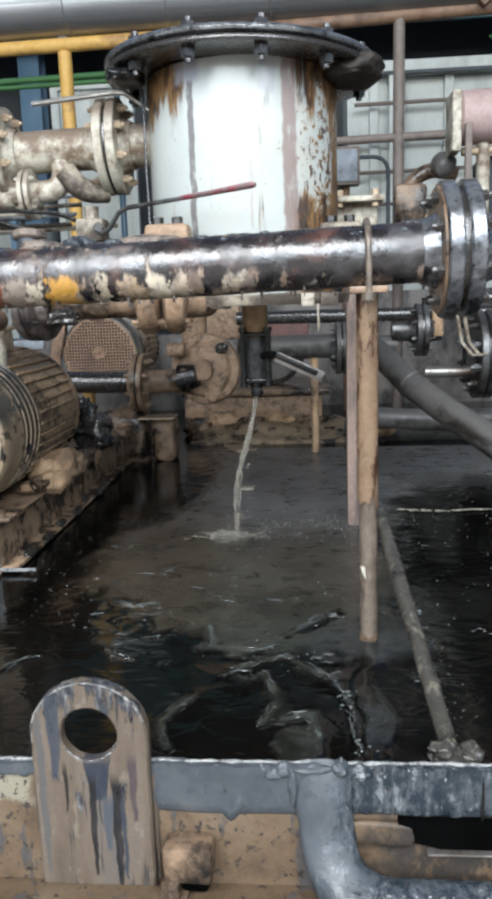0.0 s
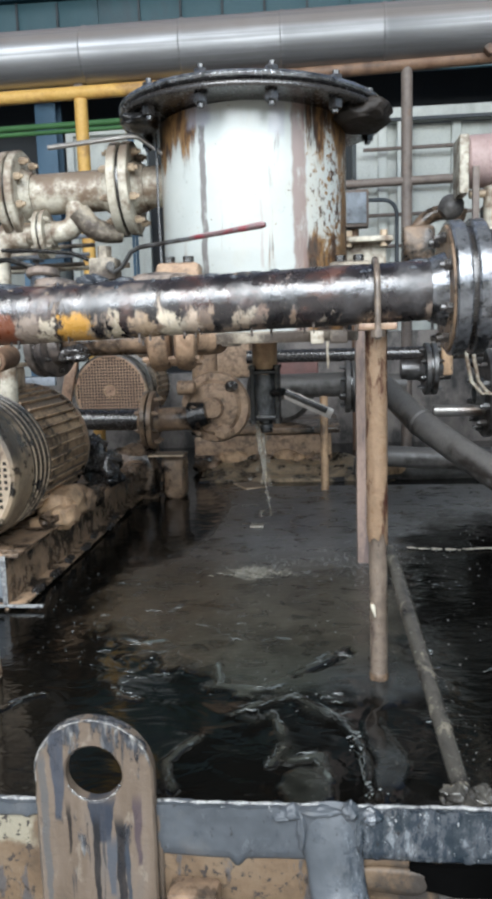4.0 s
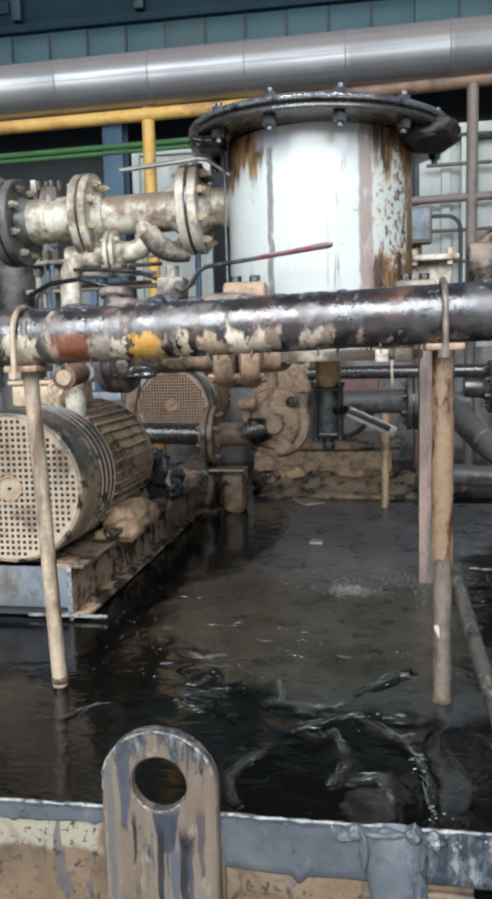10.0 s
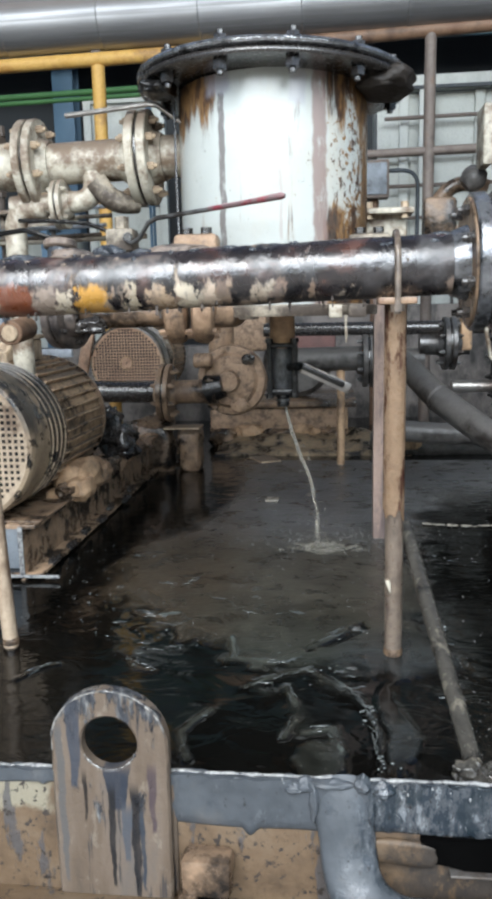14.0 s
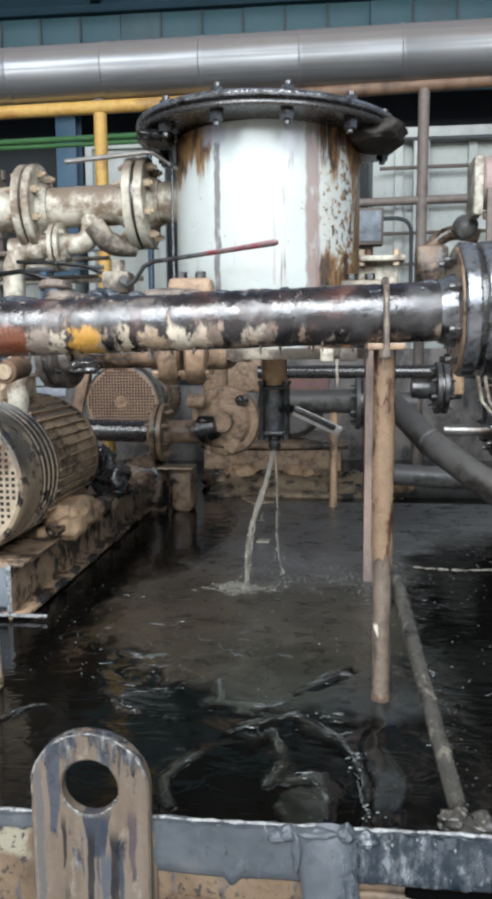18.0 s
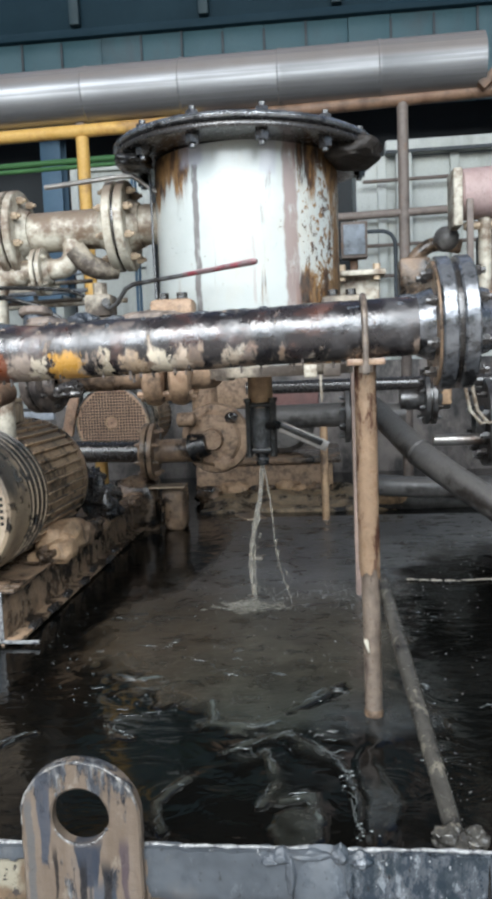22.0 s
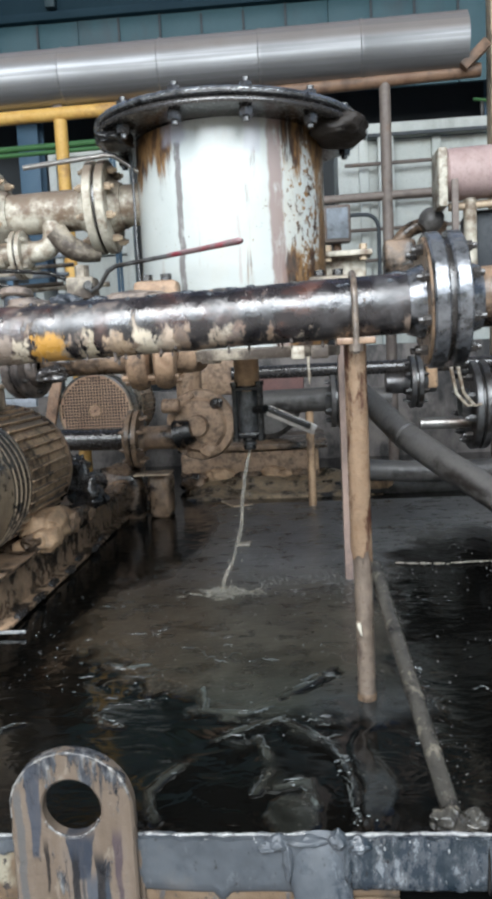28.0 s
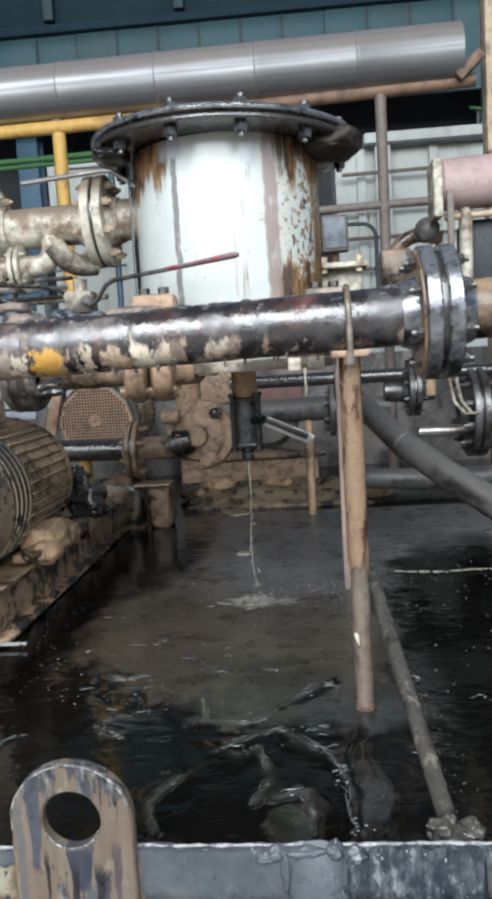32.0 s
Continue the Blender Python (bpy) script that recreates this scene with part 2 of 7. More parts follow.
LOW_WALL = surf("grimy_low_wall", [(0.125, 0.108, 0.098), (0.18, 0.155, 0.14), (0.078, 0.068, 0.063)], 4, dirt=(0.02, 0.018, 0.017), amount=0.52, dscale=5, streak=0.5)
CONCRETE = surf("stained_concrete", [(0.20, 0.175, 0.15), (0.28, 0.25, 0.21), (0.13, 0.11, 0.09)], 2.5, dirt=(0.05, 0.04, 0.03), amount=0.55, dscale=1.5)
HEADER_GRIME = surf("header_grime", [(0.05, 0.042, 0.04), (0.13, 0.105, 0.09), (0.03, 0.026, 0.026)], 20, rough=(0.25, 0.6), dirt=(0.015, 0.013, 0.013), amount=0.55, dscale=14)
CLOT = surf("blueblack_set_oil", [(0.020, 0.024, 0.030), (0.055, 0.062, 0.074), (0.010, 0.011, 0.013)], 30, rough=(0.10, 0.34), dirt=(0.10, 0.095, 0.09), amount=0.63, dscale=36, bump=0.8, grain=60)
PALE_SPARKLE = surf("pale_wet_sparkle", [(0.09, 0.097, 0.105), (0.24, 0.25, 0.255), (0.03, 0.033, 0.037)], 70, rough=(0.06, 0.25))
CLOT_TAN = surf("dusty_brown_crust", [(0.13, 0.098, 0.078), (0.21, 0.165, 0.135), (0.075, 0.062, 0.055)], 24, rough=(0.35, 0.7), dirt=(0.04, 0.038, 0.04), amount=0.57, dscale=28, bump=0.8, grain=60)
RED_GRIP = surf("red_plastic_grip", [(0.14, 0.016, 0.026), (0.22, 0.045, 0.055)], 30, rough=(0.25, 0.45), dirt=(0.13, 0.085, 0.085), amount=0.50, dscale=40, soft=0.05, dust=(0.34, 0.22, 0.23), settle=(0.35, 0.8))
CHROME = surf("dull_zinc", [(0.30, 0.28, 0.26), (0.42, 0.40, 0.38)], 15, rough=(0.25, 0.45), metal=0.8, dirt=(0.12, 0.08, 0.06), amount=0.6)
PINK = surf("faded_maroon_casing", [(0.33, 0.23, 0.22), (0.40, 0.29, 0.27), (0.28, 0.18, 0.17)], 8, dirt=(0.16, 0.10, 0.08), amount=0.6, streak=0.4)
BUBBLE = surf("pale_bubbles", [(0.07, 0.07, 0.068), (0.19, 0.185, 0.175)], 60, rough=(0.1, 0.3))
FROTH = surf("olive_froth", [(0.15, 0.14, 0.112), (0.29, 0.27, 0.225)], 55, rough=(0.15, 0.4))
FOAM = surf("pale_scum", [(0.20, 0.18, 0.14), (0.34, 0.31, 0.26)], 60, rough=(0.15, 0.4))
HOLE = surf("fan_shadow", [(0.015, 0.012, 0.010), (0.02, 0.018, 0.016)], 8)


def tank_paint():
    n = Nodes("white_tank_paint_rusted")
    base = n.ramp(n.noise(5), [(0.3, (0.46, 0.485, 0.465)), (0.7, (0.54, 0.56, 0.535))])
    x, z = n.axis(0), n.axis(2)
    # brown runs under the lid, thick towards both sides
    off = n.math('ABSOLUTE', n.math('SUBTRACT', x, -0.15), 0)
    sides = n.band(off, 0.05, 0.20)
    top = n.band(z, 1.56, 1.80)
    runs = n.noise(19, (1, 1, 0.16), detail=7, rough=0.68, shift=2)
    # the rust tones close into a ragged band just below the lid
    lid_band = n.band(n.math('ADD', z, n.math('MULTIPLY', n.math('SUBTRACT', runs, 0.5), 0.30)), 1.745, 1.80)
    m1 = n.math('MAXIMUM', n.band(n.math('ADD', runs, n.math('MULTIPLY', n.math('MULTIPLY', sides, top), 0.44)), 0.66, 0.80), n.math('MULTIPLY', lid_band, n.band(off, 0.08, 0.16)))
    rust = n.ramp(n.noise(30, (1, 1, 0.35), detail=7), [(0.34, (0.016, 0.010, 0.008)), (0.45, (0.075, 0.036, 0.018)), (0.55, (0.25, 0.135, 0.05)), (0.68, (0.05, 0.027, 0.016))])
    # flaking rust specks on the weather side
    right = n.band(x, -0.06, 0.07)
    low = n.band(n.math('MULTIPLY', z, -1), -1.54, -1.36)
    specks = n.noise(72, (1, 1, 0.75), detail=7, rough=0.70, shift=9)
    m2 = n.band(n.math('ADD', specks, n.math('MULTIPLY', right, n.math('ADD', 0.135, n.math('MULTIPLY', low, 0.09)))), 0.635, 0.685)
    edge = n.band(x, 0.045, 0.10)
    streaks = n.noise(24, (1, 1, 0.10), detail=6, rough=0.6, shift=14)
    m2 = n.math('MAXIMUM', m2, n.math('MULTIPLY', n.band(n.math('ADD', streaks, n.math('ADD', n.math('MULTIPLY', n.math('MULTIPLY', n.band(x, -0.035, 0.02), low), 0.36), n.math('MULTIPLY', edge, 0.10))), 0.60, 0.70), 0.95))
    tint = n.math('MULTIPLY', n.band(n.math('ADD', n.noise(9, (1, 1, 0.3), shift=5), n.math('MULTIPLY', right, 0.10)), 0.52, 0.70), 0.30)
    base = n.mix(tint, base, (0.50, 0.40, 0.27))
    col = n.mix(n.math('MAXIMUM', m1, m2), base, rust)
    # two long grey drips and a broad violet-brown wash
    for a, w, z0, z1, c, k in ((-0.262, 0.008, 1.30, 1.74, (0.17, 0.155, 0.15), 0.95), (-0.018, 0.017, 1.20, 1.80, (0.26, 0.185, 0.165), 0.85),
                               (-0.115, 0.004, 1.38, 1.55, (0.42, 0.36, 0.33), 0.6), (-0.27, 0.032, 1.735, 1.83, (0.33, 0.32, 0.37), 0.75), (-0.072, 0.020, 1.70, 1.83, (0.40, 0.38, 0.42), 0.55), (-0.215, 0.004, 1.22, 1.30, (0.30, 0.27, 0.25), 0.6)):
        wob = n.math('ADD', x, n.math('MULTIPLY', n.math('SUBTRACT', n.noise(9, (0.2, 0.2, 1.6), detail=3, shift=a * 9), 0.5), 0.02))
        d = n.math('ABSOLUTE', n.math('SUBTRACT', wob, a), 0)
        g = n.math('MULTIPLY', n.band(n.math('MULTIPLY', d, -1), -w * 1.25, -w * 0.75), n.math('MULTIPLY', n.band(z, z0 - 0.01, z0 + 0.01), n.band(n.math('MULTIPLY', z, -1), -z1 - 0.006, -z1 + 0.006)))
        col = n.mix(n.math('MULTIPLY', n.math('MULTIPLY', g, n.band(n.noise(30, (1, 1, 0.5), shift=a), 0.22, 0.5)), k), col, c)
    n.bump(n.math('ADD', n.noise(60, detail=4), m2), 0.2)
    return n.done(col, n.math('ADD', 0.22, n.math('MULTIPLY', n.math('MAXIMUM', m1, m2), 0.4)))


def header_paint():
    n = Nodes("header_black_oil_and_peeling_paint")
    x, z = n.axis(0), n.axis(2)
    oil = n.ramp(n.noise(16, (0.8, 1, 1)), [(0.35, (0.008, 0.008, 0.010)), (0.55, (0.024, 0.019, 0.020)), (0.70, (0.075, 0.032, 0.024))])
    left = n.band(n.math('MULTIPLY', x, -1), -0.02, 0.20)
    patch = n.noise(15, (1.6, 1, 0.5), detail=9, rough=0.70, shift=5)
    under = n.band(n.math('MULTIPLY', z, -1), -1.295, -1.235)
    m = n.band(n.math('ADD', patch, n.math('ADD', n.math('MULTIPLY', left, 0.05), n.math('MULTIPLY', under, 0.10))), 0.64, 0.70)
    pale = n.ramp(n.noise(17, (1, 1, 0.5), shift=1), [(0.3, (0.14, 0.085, 0.06)), (0.45, (0.27, 0.19, 0.135)), (0.6, (0.42, 0.34, 0.26)), (0.75, (0.62, 0.56, 0.46))])
    col = n.mix(m, oil, pale)
    for a, w, c in ((-0.450, 0.032, (0.60, 0.31, 0.06)), (-0.60, 0.045, (0.16, 0.045, 0.018)), (-0.715, 0.035, (0.46, 0.40, 0.29)), (-0.535, 0.030, (0.30, 0.235, 0.19)), (-0.505, 0.012, (0.55, 0.47, 0.36)), (-0.370, 0.012, (0.50, 0.42, 0.31)), (-0.312, 0.024, (0.46, 0.33, 0.22)), (-0.262, 0.018, (0.66, 0.57, 0.44)), (-0.215, 0.008, (0.55, 0.43, 0.33)), (-0.09, 0.012, (0.25, 0.17, 0.13)), (0.233, 0.010, (0.33, 0.25, 0.20))):
        d = n.math('ABSOLUTE', n.math('SUBTRACT', n.math('ADD', x, n.math('MULTIPLY', n.math('SUBTRACT', n.noise(38, (1, 1, 0.5), detail=8, rough=0.75, shift=a * 5), 0.5), 0.11)), a), 0)
        low = n.band(n.math('ADD', n.math('MULTIPLY', z, -1), n.math('MULTIPLY', n.math('SUBTRACT', n.noise(42, (1, 1, 0.35), detail=8, rough=0.7, shift=a), 0.5), 0.10)), -1.262, -1.248)
        col = n.mix(n.math('MULTIPLY', n.band(n.math('MULTIPLY', d, -1), -w, -w * 0.8), n.math('MULTIPLY', low, 0.9)), col, c)
    fine = n.noise(45, detail=5, shift=2)
    blot = n.noise(22, (1, 1, 0.7), detail=5, rough=0.6, shift=13)
    col = n.mix(n.math('MULTIPLY', n.band(blot, 0.56, 0.63), 0.50), col, n.mix(left, (0.055, 0.050, 0.052), (0.15, 0.115, 0.095)))
    n.bump(n.math('ADD', n.math('MULTIPLY', fine, 0.4), n.math('ADD', blot, n.math('MULTIPLY', m, 0.5))), 0.5, 0.007)
    return n.done(col, n.math('ADD', n.math('MULTIPLY', n.band(blot, 0.40, 0.62), 0.28), n.math('ADD', 0.22, n.math('MULTIPLY', m, 0.2))), 0.0, 1.85)


def oil_pool():
    """Black oil; where the skin stands above it, a dull olive-brown emulsion."""
    n = Nodes("waste_oil_surface")
    x, y, z = n.axis(0), n.axis(1), n.axis(2)
    patch = n.noise(13, (1, 1.4, 1), detail=7, rough=0.66, distort=0.7, shift=11)
    brown = n.ramp(n.noise(6, distort=0.8, shift=3, detail=4), [(0.32, (0.014, 0.012, 0.008)), (0.5, (0.034, 0.030, 0.021)), (0.68, (0.050, 0.045, 0.033))])
    # the far pool's bluish-grey reflection, put into the skin's colour
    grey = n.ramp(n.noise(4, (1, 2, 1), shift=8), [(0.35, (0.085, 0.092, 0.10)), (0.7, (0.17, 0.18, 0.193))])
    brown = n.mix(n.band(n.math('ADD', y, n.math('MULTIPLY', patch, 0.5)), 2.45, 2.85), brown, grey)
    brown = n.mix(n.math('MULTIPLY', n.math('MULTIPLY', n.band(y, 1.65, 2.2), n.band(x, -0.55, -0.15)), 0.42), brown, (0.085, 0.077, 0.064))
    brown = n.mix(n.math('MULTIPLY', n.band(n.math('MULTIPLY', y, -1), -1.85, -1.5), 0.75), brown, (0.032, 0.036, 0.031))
    # blue-grey sheen of the post's reflection, painted between the post and the brace
    post_sheen = n.math('MULTIPLY', n.band(n.math('ADD', x, n.math('MULTIPLY', patch, 0.1)), 0.02, 0.12), n.band(n.math('MULTIPLY', y, -1), -1.75, -1.5))
    brown = n.mix(n.math('MULTIPLY', post_sheen, 0.8), brown, (0.034, 0.039, 0.042))
    # the motor's rusty brown reflection, put into the colour towards the pump base
    brown = n.mix(n.math('MULTIPLY', n.band(n.math('ADD', n.math('MULTIPLY', x, -1), n.math('MULTIPLY', n.noise(5, shift=27), 0.4)), 0.38, 0.62), 0.7), brown, (0.050, 0.034, 0.021))
    brown = n.mix(n.math('MULTIPLY', n.band(patch, 0.46, 0.62), 0.62), brown, (0.009, 0.0078, 0.0055))
    brown = n.mix(n.math('MULTIPLY', n.band(n.noise(42, (1, 1.6, 1), detail=5, rough=0.7, distort=0.4, shift=15), 0.52, 0.60), n.math('ADD', 0.10, n.math('MULTIPLY', n.math('MULTIPLY', n.band(n.math('MULTIPLY', x, -1), 0.0, 0.4), n.band(n.math('MULTIPLY', y, -1), -2.5, -2.1)), 0.5))), brown, (0.010, 0.009, 0.007))
    speck = n.math('MULTIPLY', n.band(n.noise(120, detail=2, shift=5), 0.62, 0.69), n.band(n.noise(6, shift=2), 0.46, 0.6))
    brown = n.mix(n.math('MULTIPLY', speck, 0.8), brown, (0.15, 0.14, 0.115))
    film = n.band(n.math('ADD', z, n.math('MULTIPLY', n.math('SUBTRACT', patch, 0.5), 0.0026)), 0.4954, 0.5005)
    col = n.mix(film, (0.0024, 0.0024, 0.0022), brown)
    crest = n.band(z, 0.5012, 0.5040)
    col = n.mix(n.math('MULTIPLY', crest, n.band(patch, 0.44, 0.54)), col, (0.065, 0.074, 0.068))
    ripple = n.math('ADD', n.math('MULTIPLY', n.noise(9, (1, 1.5, 1), detail=3, distort=0.6), 0.34), n.math('MULTIPLY', n.math('MULTIPLY', n.noise(48, (1, 1.5, 1), detail=4, rough=0.6), film), 0.14))
    n.bump(ripple, 0.5, 0.016)
    rough = n.math('ADD', 0.10, n.math('MULTIPLY', film, n.math('SUBTRACT', 0.20, n.math('MULTIPLY', n.math('MAXIMUM', crest, n.band(patch, 0.56, 0.62)), 0.14))))
    # the oil's specular level is turned down beside the suction line
    dull = n.math('MULTIPLY', n.band(n.math('ADD', x, n.math('MULTIPLY', n.math('SUBTRACT', patch, 0.5), 0.12)), 0.22, 0.34), n.band(n.math('MULTIPLY', y, -1), -3.3, -2.7))
    n.link(n.math('SUBTRACT', 0.5, n.math('MULTIPLY', dull, 0.47)), n.bsdf.inputs['Specular IOR Level'])
    return n.done(col, rough, 0.0, 1.36)


def clad():
    n = Nodes("aluminium_cladding")
    col = n.ramp(n.noise(4, (0.4, 1, 1)), [(0.3, (0.25, 0.25, 0.255)), (0.7, (0.33, 0.33, 0.335))])
    up = n.band(n.axis(2), 2.775, 2.825)
    col = n.mix(n.math('MULTIPLY', up, n.math('ADD', 0.55, n.math('MULTIPLY', n.noise(7), 0.4))), col, (0.20, 0.16, 0.14))
    # lengthwise bands paint the duct's streaky reflections into its colour
    grime = n.noise(9, (0.05, 1, 6), detail=5, rough=0.65, shift=4)
    col = n.mix(n.math('MULTIPLY', n.band(grime, 0.48, 0.66), 0.55), col, (0.15, 0.145, 0.145))
    n.bump(n.noise(12, (0.3, 1, 1)), 0.15)
    return n.done(col, n.math('ADD', n.math('ADD', 0.36, n.math('MULTIPLY', n.band(grime, 0.4, 0.62), 0.20)), n.math('MULTIPLY', up, 0.2)), n.math('SUBTRACT', 0.72, n.math('MULTIPLY', up, 0.5)))


def lug_paint():
    n = Nodes("lug_tan_paint_with_oil_runs")
    x, z = n.axis(0), n.axis(2)
    grain = n.noise(15, (1, 1, 0.22), detail=6, rough=0.6)
    base = n.ramp(grain, [(0.25, (0.060, 0.050, 0.043)), (0.44, (0.110, 0.083, 0.062)), (0.56, (0.136, 0.106, 0.083)), (0.72, (0.098, 0.090, 0.084))])
    base = n.mix(n.math('MULTIPLY', n.band(n.noise(38, (1, 1, 0.5), detail=6, rough=0.7, shift=12), 0.56, 0.66), 0.5), base, (0.22, 0.19, 0.155))
    base = n.mix(n.math('MULTIPLY', n.band(n.noise(52, (1, 1, 0.07), detail=4, rough=0.6, shift=21), 0.57, 0.61), 0.75), base, (0.034, 0.034, 0.038))
    ragged = n.noise(70, (1, 1, 0.30), detail=6, shift=3)
    # wet grey skin round the head, in ragged patches
    skin = n.noise(20, (1, 1, 0.30), detail=7, rough=0.7, shift=1.7)
    head = n.band(n.math('ADD', skin, n.math('MULTIPLY', n.band(z, 0.56, 0.66), 0.15)), 0.58, 0.63)
    wet = n.ramp(ragged, [(0.38, (0.016, 0.018, 0.023)), (0.52, (0.055, 0.058, 0.065)), (0.64, (0.18, 0.178, 0.172))])
    col = n.mix(head, base, wet)
    for a, w, z0, z1, c in ((-0.376, 0.011, 0.50, 0.64, (0.045, 0.050, 0.062)), (-0.362, 0.0045, 0.445, 0.52, (0.010, 0.009, 0.010)), (-0.312, 0.026, 0.465, 0.535, (0.024, 0.030, 0.042)), (-0.322, 0.0055, 0.335, 0.50, (0.014, 0.014, 0.016)),
                            (-0.286, 0.0075, 0.318, 0.50, (0.012, 0.013, 0.016)), (-0.2765, 0.0040, 0.33, 0.47, (0.030, 0.038, 0.050)), (-0.258, 0.007, 0.43, 0.535, (0.060, 0.045, 0.050)), (-0.300, 0.009, 0.38, 0.47, (0.060, 0.066, 0.078)), (-0.398, 0.006, 0.34, 0.60, (0.085, 0.082, 0.080))):
        wob = n.math('ADD', x, n.math('MULTIPLY', n.math('SUBTRACT', n.noise(13, (0.2, 0.2, 1.2), detail=3, shift=a * 31), 0.5), 0.014))
        d = n.math('ABSOLUTE', n.math('SUBTRACT', wob, a), 0)
        thin = n.math('ADD', n.math('MULTIPLY', n.band(z, z0 - 0.01, z0 + 0.10), w * 0.5), w * 0.45)
        g = n.math('MULTIPLY', n.band(n.math('SUBTRACT', n.math('ADD', thin, n.math('MULTIPLY', n.math('SUBTRACT', ragged, 0.5), 0.004)), d), -0.0012, 0.0012), n.math('MULTIPLY', n.band(z, z0 - 0.006, z0 + 0.004), n.band(n.math('MULTIPLY', z, -1), -z1 - 0.015, -z1 + 0.015)))
        col = n.mix(n.math('MULTIPLY', g, n.math('ADD', 0.84, n.math('MULTIPLY', n.band(ragged, 0.35, 0.6), 0.14))), col, c)
    n.bump(n.math('ADD', n.noise(80, detail=4), n.math('MULTIPLY', head, 0.9)), 0.5)
    n.bsdf.inputs['Specular IOR Level'].default_value = 0.25
    return n.done(col, n.math('SUBTRACT', 0.46, n.math('MULTIPLY', head, 0.28)))


def curb_paint():
    n = Nodes("curb_tan_paint_stained")
    x, z = n.axis(0), n.axis(2)
    base = n.ramp(n.noise(13, detail=6), [(0.3, (0.058, 0.037, 0.021)), (0.5, (0.112, 0.073, 0.042)), (0.7, (0.135, 0.098, 0.064))])
    # cream paint survives on the upper face beyond the lug
    keep = n.math('MULTIPLY', n.band(n.math('MULTIPLY', x, -1), 0.40, 0.42), n.band(n.math('ADD', z, n.math('MULTIPLY', n.math('SUBTRACT', n.noise(20), 0.5), 0.05)), 0.435, 0.45))
    base = n.mix(n.math('MULTIPLY', keep, n.band(n.noise(18, (1, 1, 0.5), shift=6), 0.36, 0.52)), base, (0.20, 0.18, 0.132))
    fine = n.noise(90, detail=4, shift=2)
    drip = n.band(n.noise(17, (1, 1, 0.22), detail=7, rough=0.68, shift=9), 0.575, 0.61)
    col = n.mix(n.math('MULTIPLY', drip, 0.85), base, n.mix(fine, (0.030, 0.028, 0.030), (0.09, 0.09, 0.095)))
    col = n.mix(n.band(n.noise(75, detail=5, rough=0.7, shift=4), 0.585, 0.62), col, (0.026, 0.020, 0.017))
    # black oily dirt and the shade under the slot's edge, both painted along the drain
    oily = n.math('MULTIPLY', n.band(n.math('ADD', x, n.math('MULTIPLY', n.noise(14, shift=8), 0.3)), 0.20, 0.30), n.band(n.noise(30, (1, 1, 0.6), detail=6, rough=0.7, shift=13), 0.36, 0.50))
    col = n.mix(n.math('MULTIPLY', oily, 0.85), col, (0.020, 0.018, 0.017))
    n.bump(n.math('ADD', fine, drip), 0.4)
    return n.done(col, n.math('SUBTRACT', 0.6, n.math('MULTIPLY', drip, 0.3)))


def sludge_paint():
    n = Nodes("grey_sludge")
    x = n.axis(0)
    base = n.ramp(n.noise(14, detail=5), [(0.3, (0.043, 0.050, 0.058)), (0.55, (0.061, 0.069, 0.079)), (0.72, (0.082, 0.084, 0.087))])
    fine = n.noise(75, (1, 1, 0.42), detail=7, rough=0.72, shift=4)
    wet = n.math('MAXIMUM', n.band(x, -0.02, 0.10), n.band(n.math('MULTIPLY', n.axis(2), -1), -0.40, -0.35))
    crust = n.math('MULTIPLY', n.band(n.math('ADD', n.noise(12, detail=5, rough=0.65, shift=7), n.math('MULTIPLY', wet, 0.10)), 0.48, 0.58), n.math('ADD', 0.38, n.math('MULTIPLY', wet, 0.62)))
    dark = n.math('MULTIPLY', n.band(fine, 0.50, 0.56), crust)
    pale = n.math('MULTIPLY', n.band(n.math('MULTIPLY', fine, -1), -0.44, -0.38), crust)
    col = n.mix(n.math('MULTIPLY', dark, 0.9), base, (0.018, 0.026, 0.036))
    teal = n.math('MULTIPLY', n.band(n.noise(24, (1, 1, 0.6), detail=6, rough=0.7, shift=16), 0.49, 0.58), wet)
    col = n.mix(n.math('MULTIPLY', teal, 0.75), col, (0.014, 0.022, 0.029))
    # pale flecks put the wet crust's sparkle into the colour
    col = n.mix(n.math('MULTIPLY', pale, 0.45), col, (0.24, 0.26, 0.28))
    pits = n.band(n.noise(70, (1, 1, 0.5), detail=4, rough=0.65, shift=1), 0.63, 0.68)
    col = n.mix(pits, col, (0.02, 0.02, 0.022))
    n.bump(n.math('ADD', n.math('MULTIPLY', n.noise(45, detail=3), 0.5), n.math('MULTIPLY', n.math('MULTIPLY', fine, crust), 0.8)), 0.4, 0.004)
    return n.done(col, n.math('SUBTRACT', 0.52, n.math('MULTIPLY', crust, 0.32)))


GREY_SLUDGE, CURB = sludge_paint(), curb_paint()
TANK, HEADER, POOL, CLAD, LUG = tank_paint(), header_paint(), oil_pool(), clad(), lug_paint()

water = Nodes("falling_oily_water")
water.bump(water.noise(60, (1, 1, 0.3)), 0.5)
WATER = water.done((0.72, 0.68, 0.60), 0.08, 0.0, 1.33)
water.bsdf.inputs["Transmission Weight"].default_value = 0.76

# ---------------------------------------------------------------- mesh helpers
ORG = {}


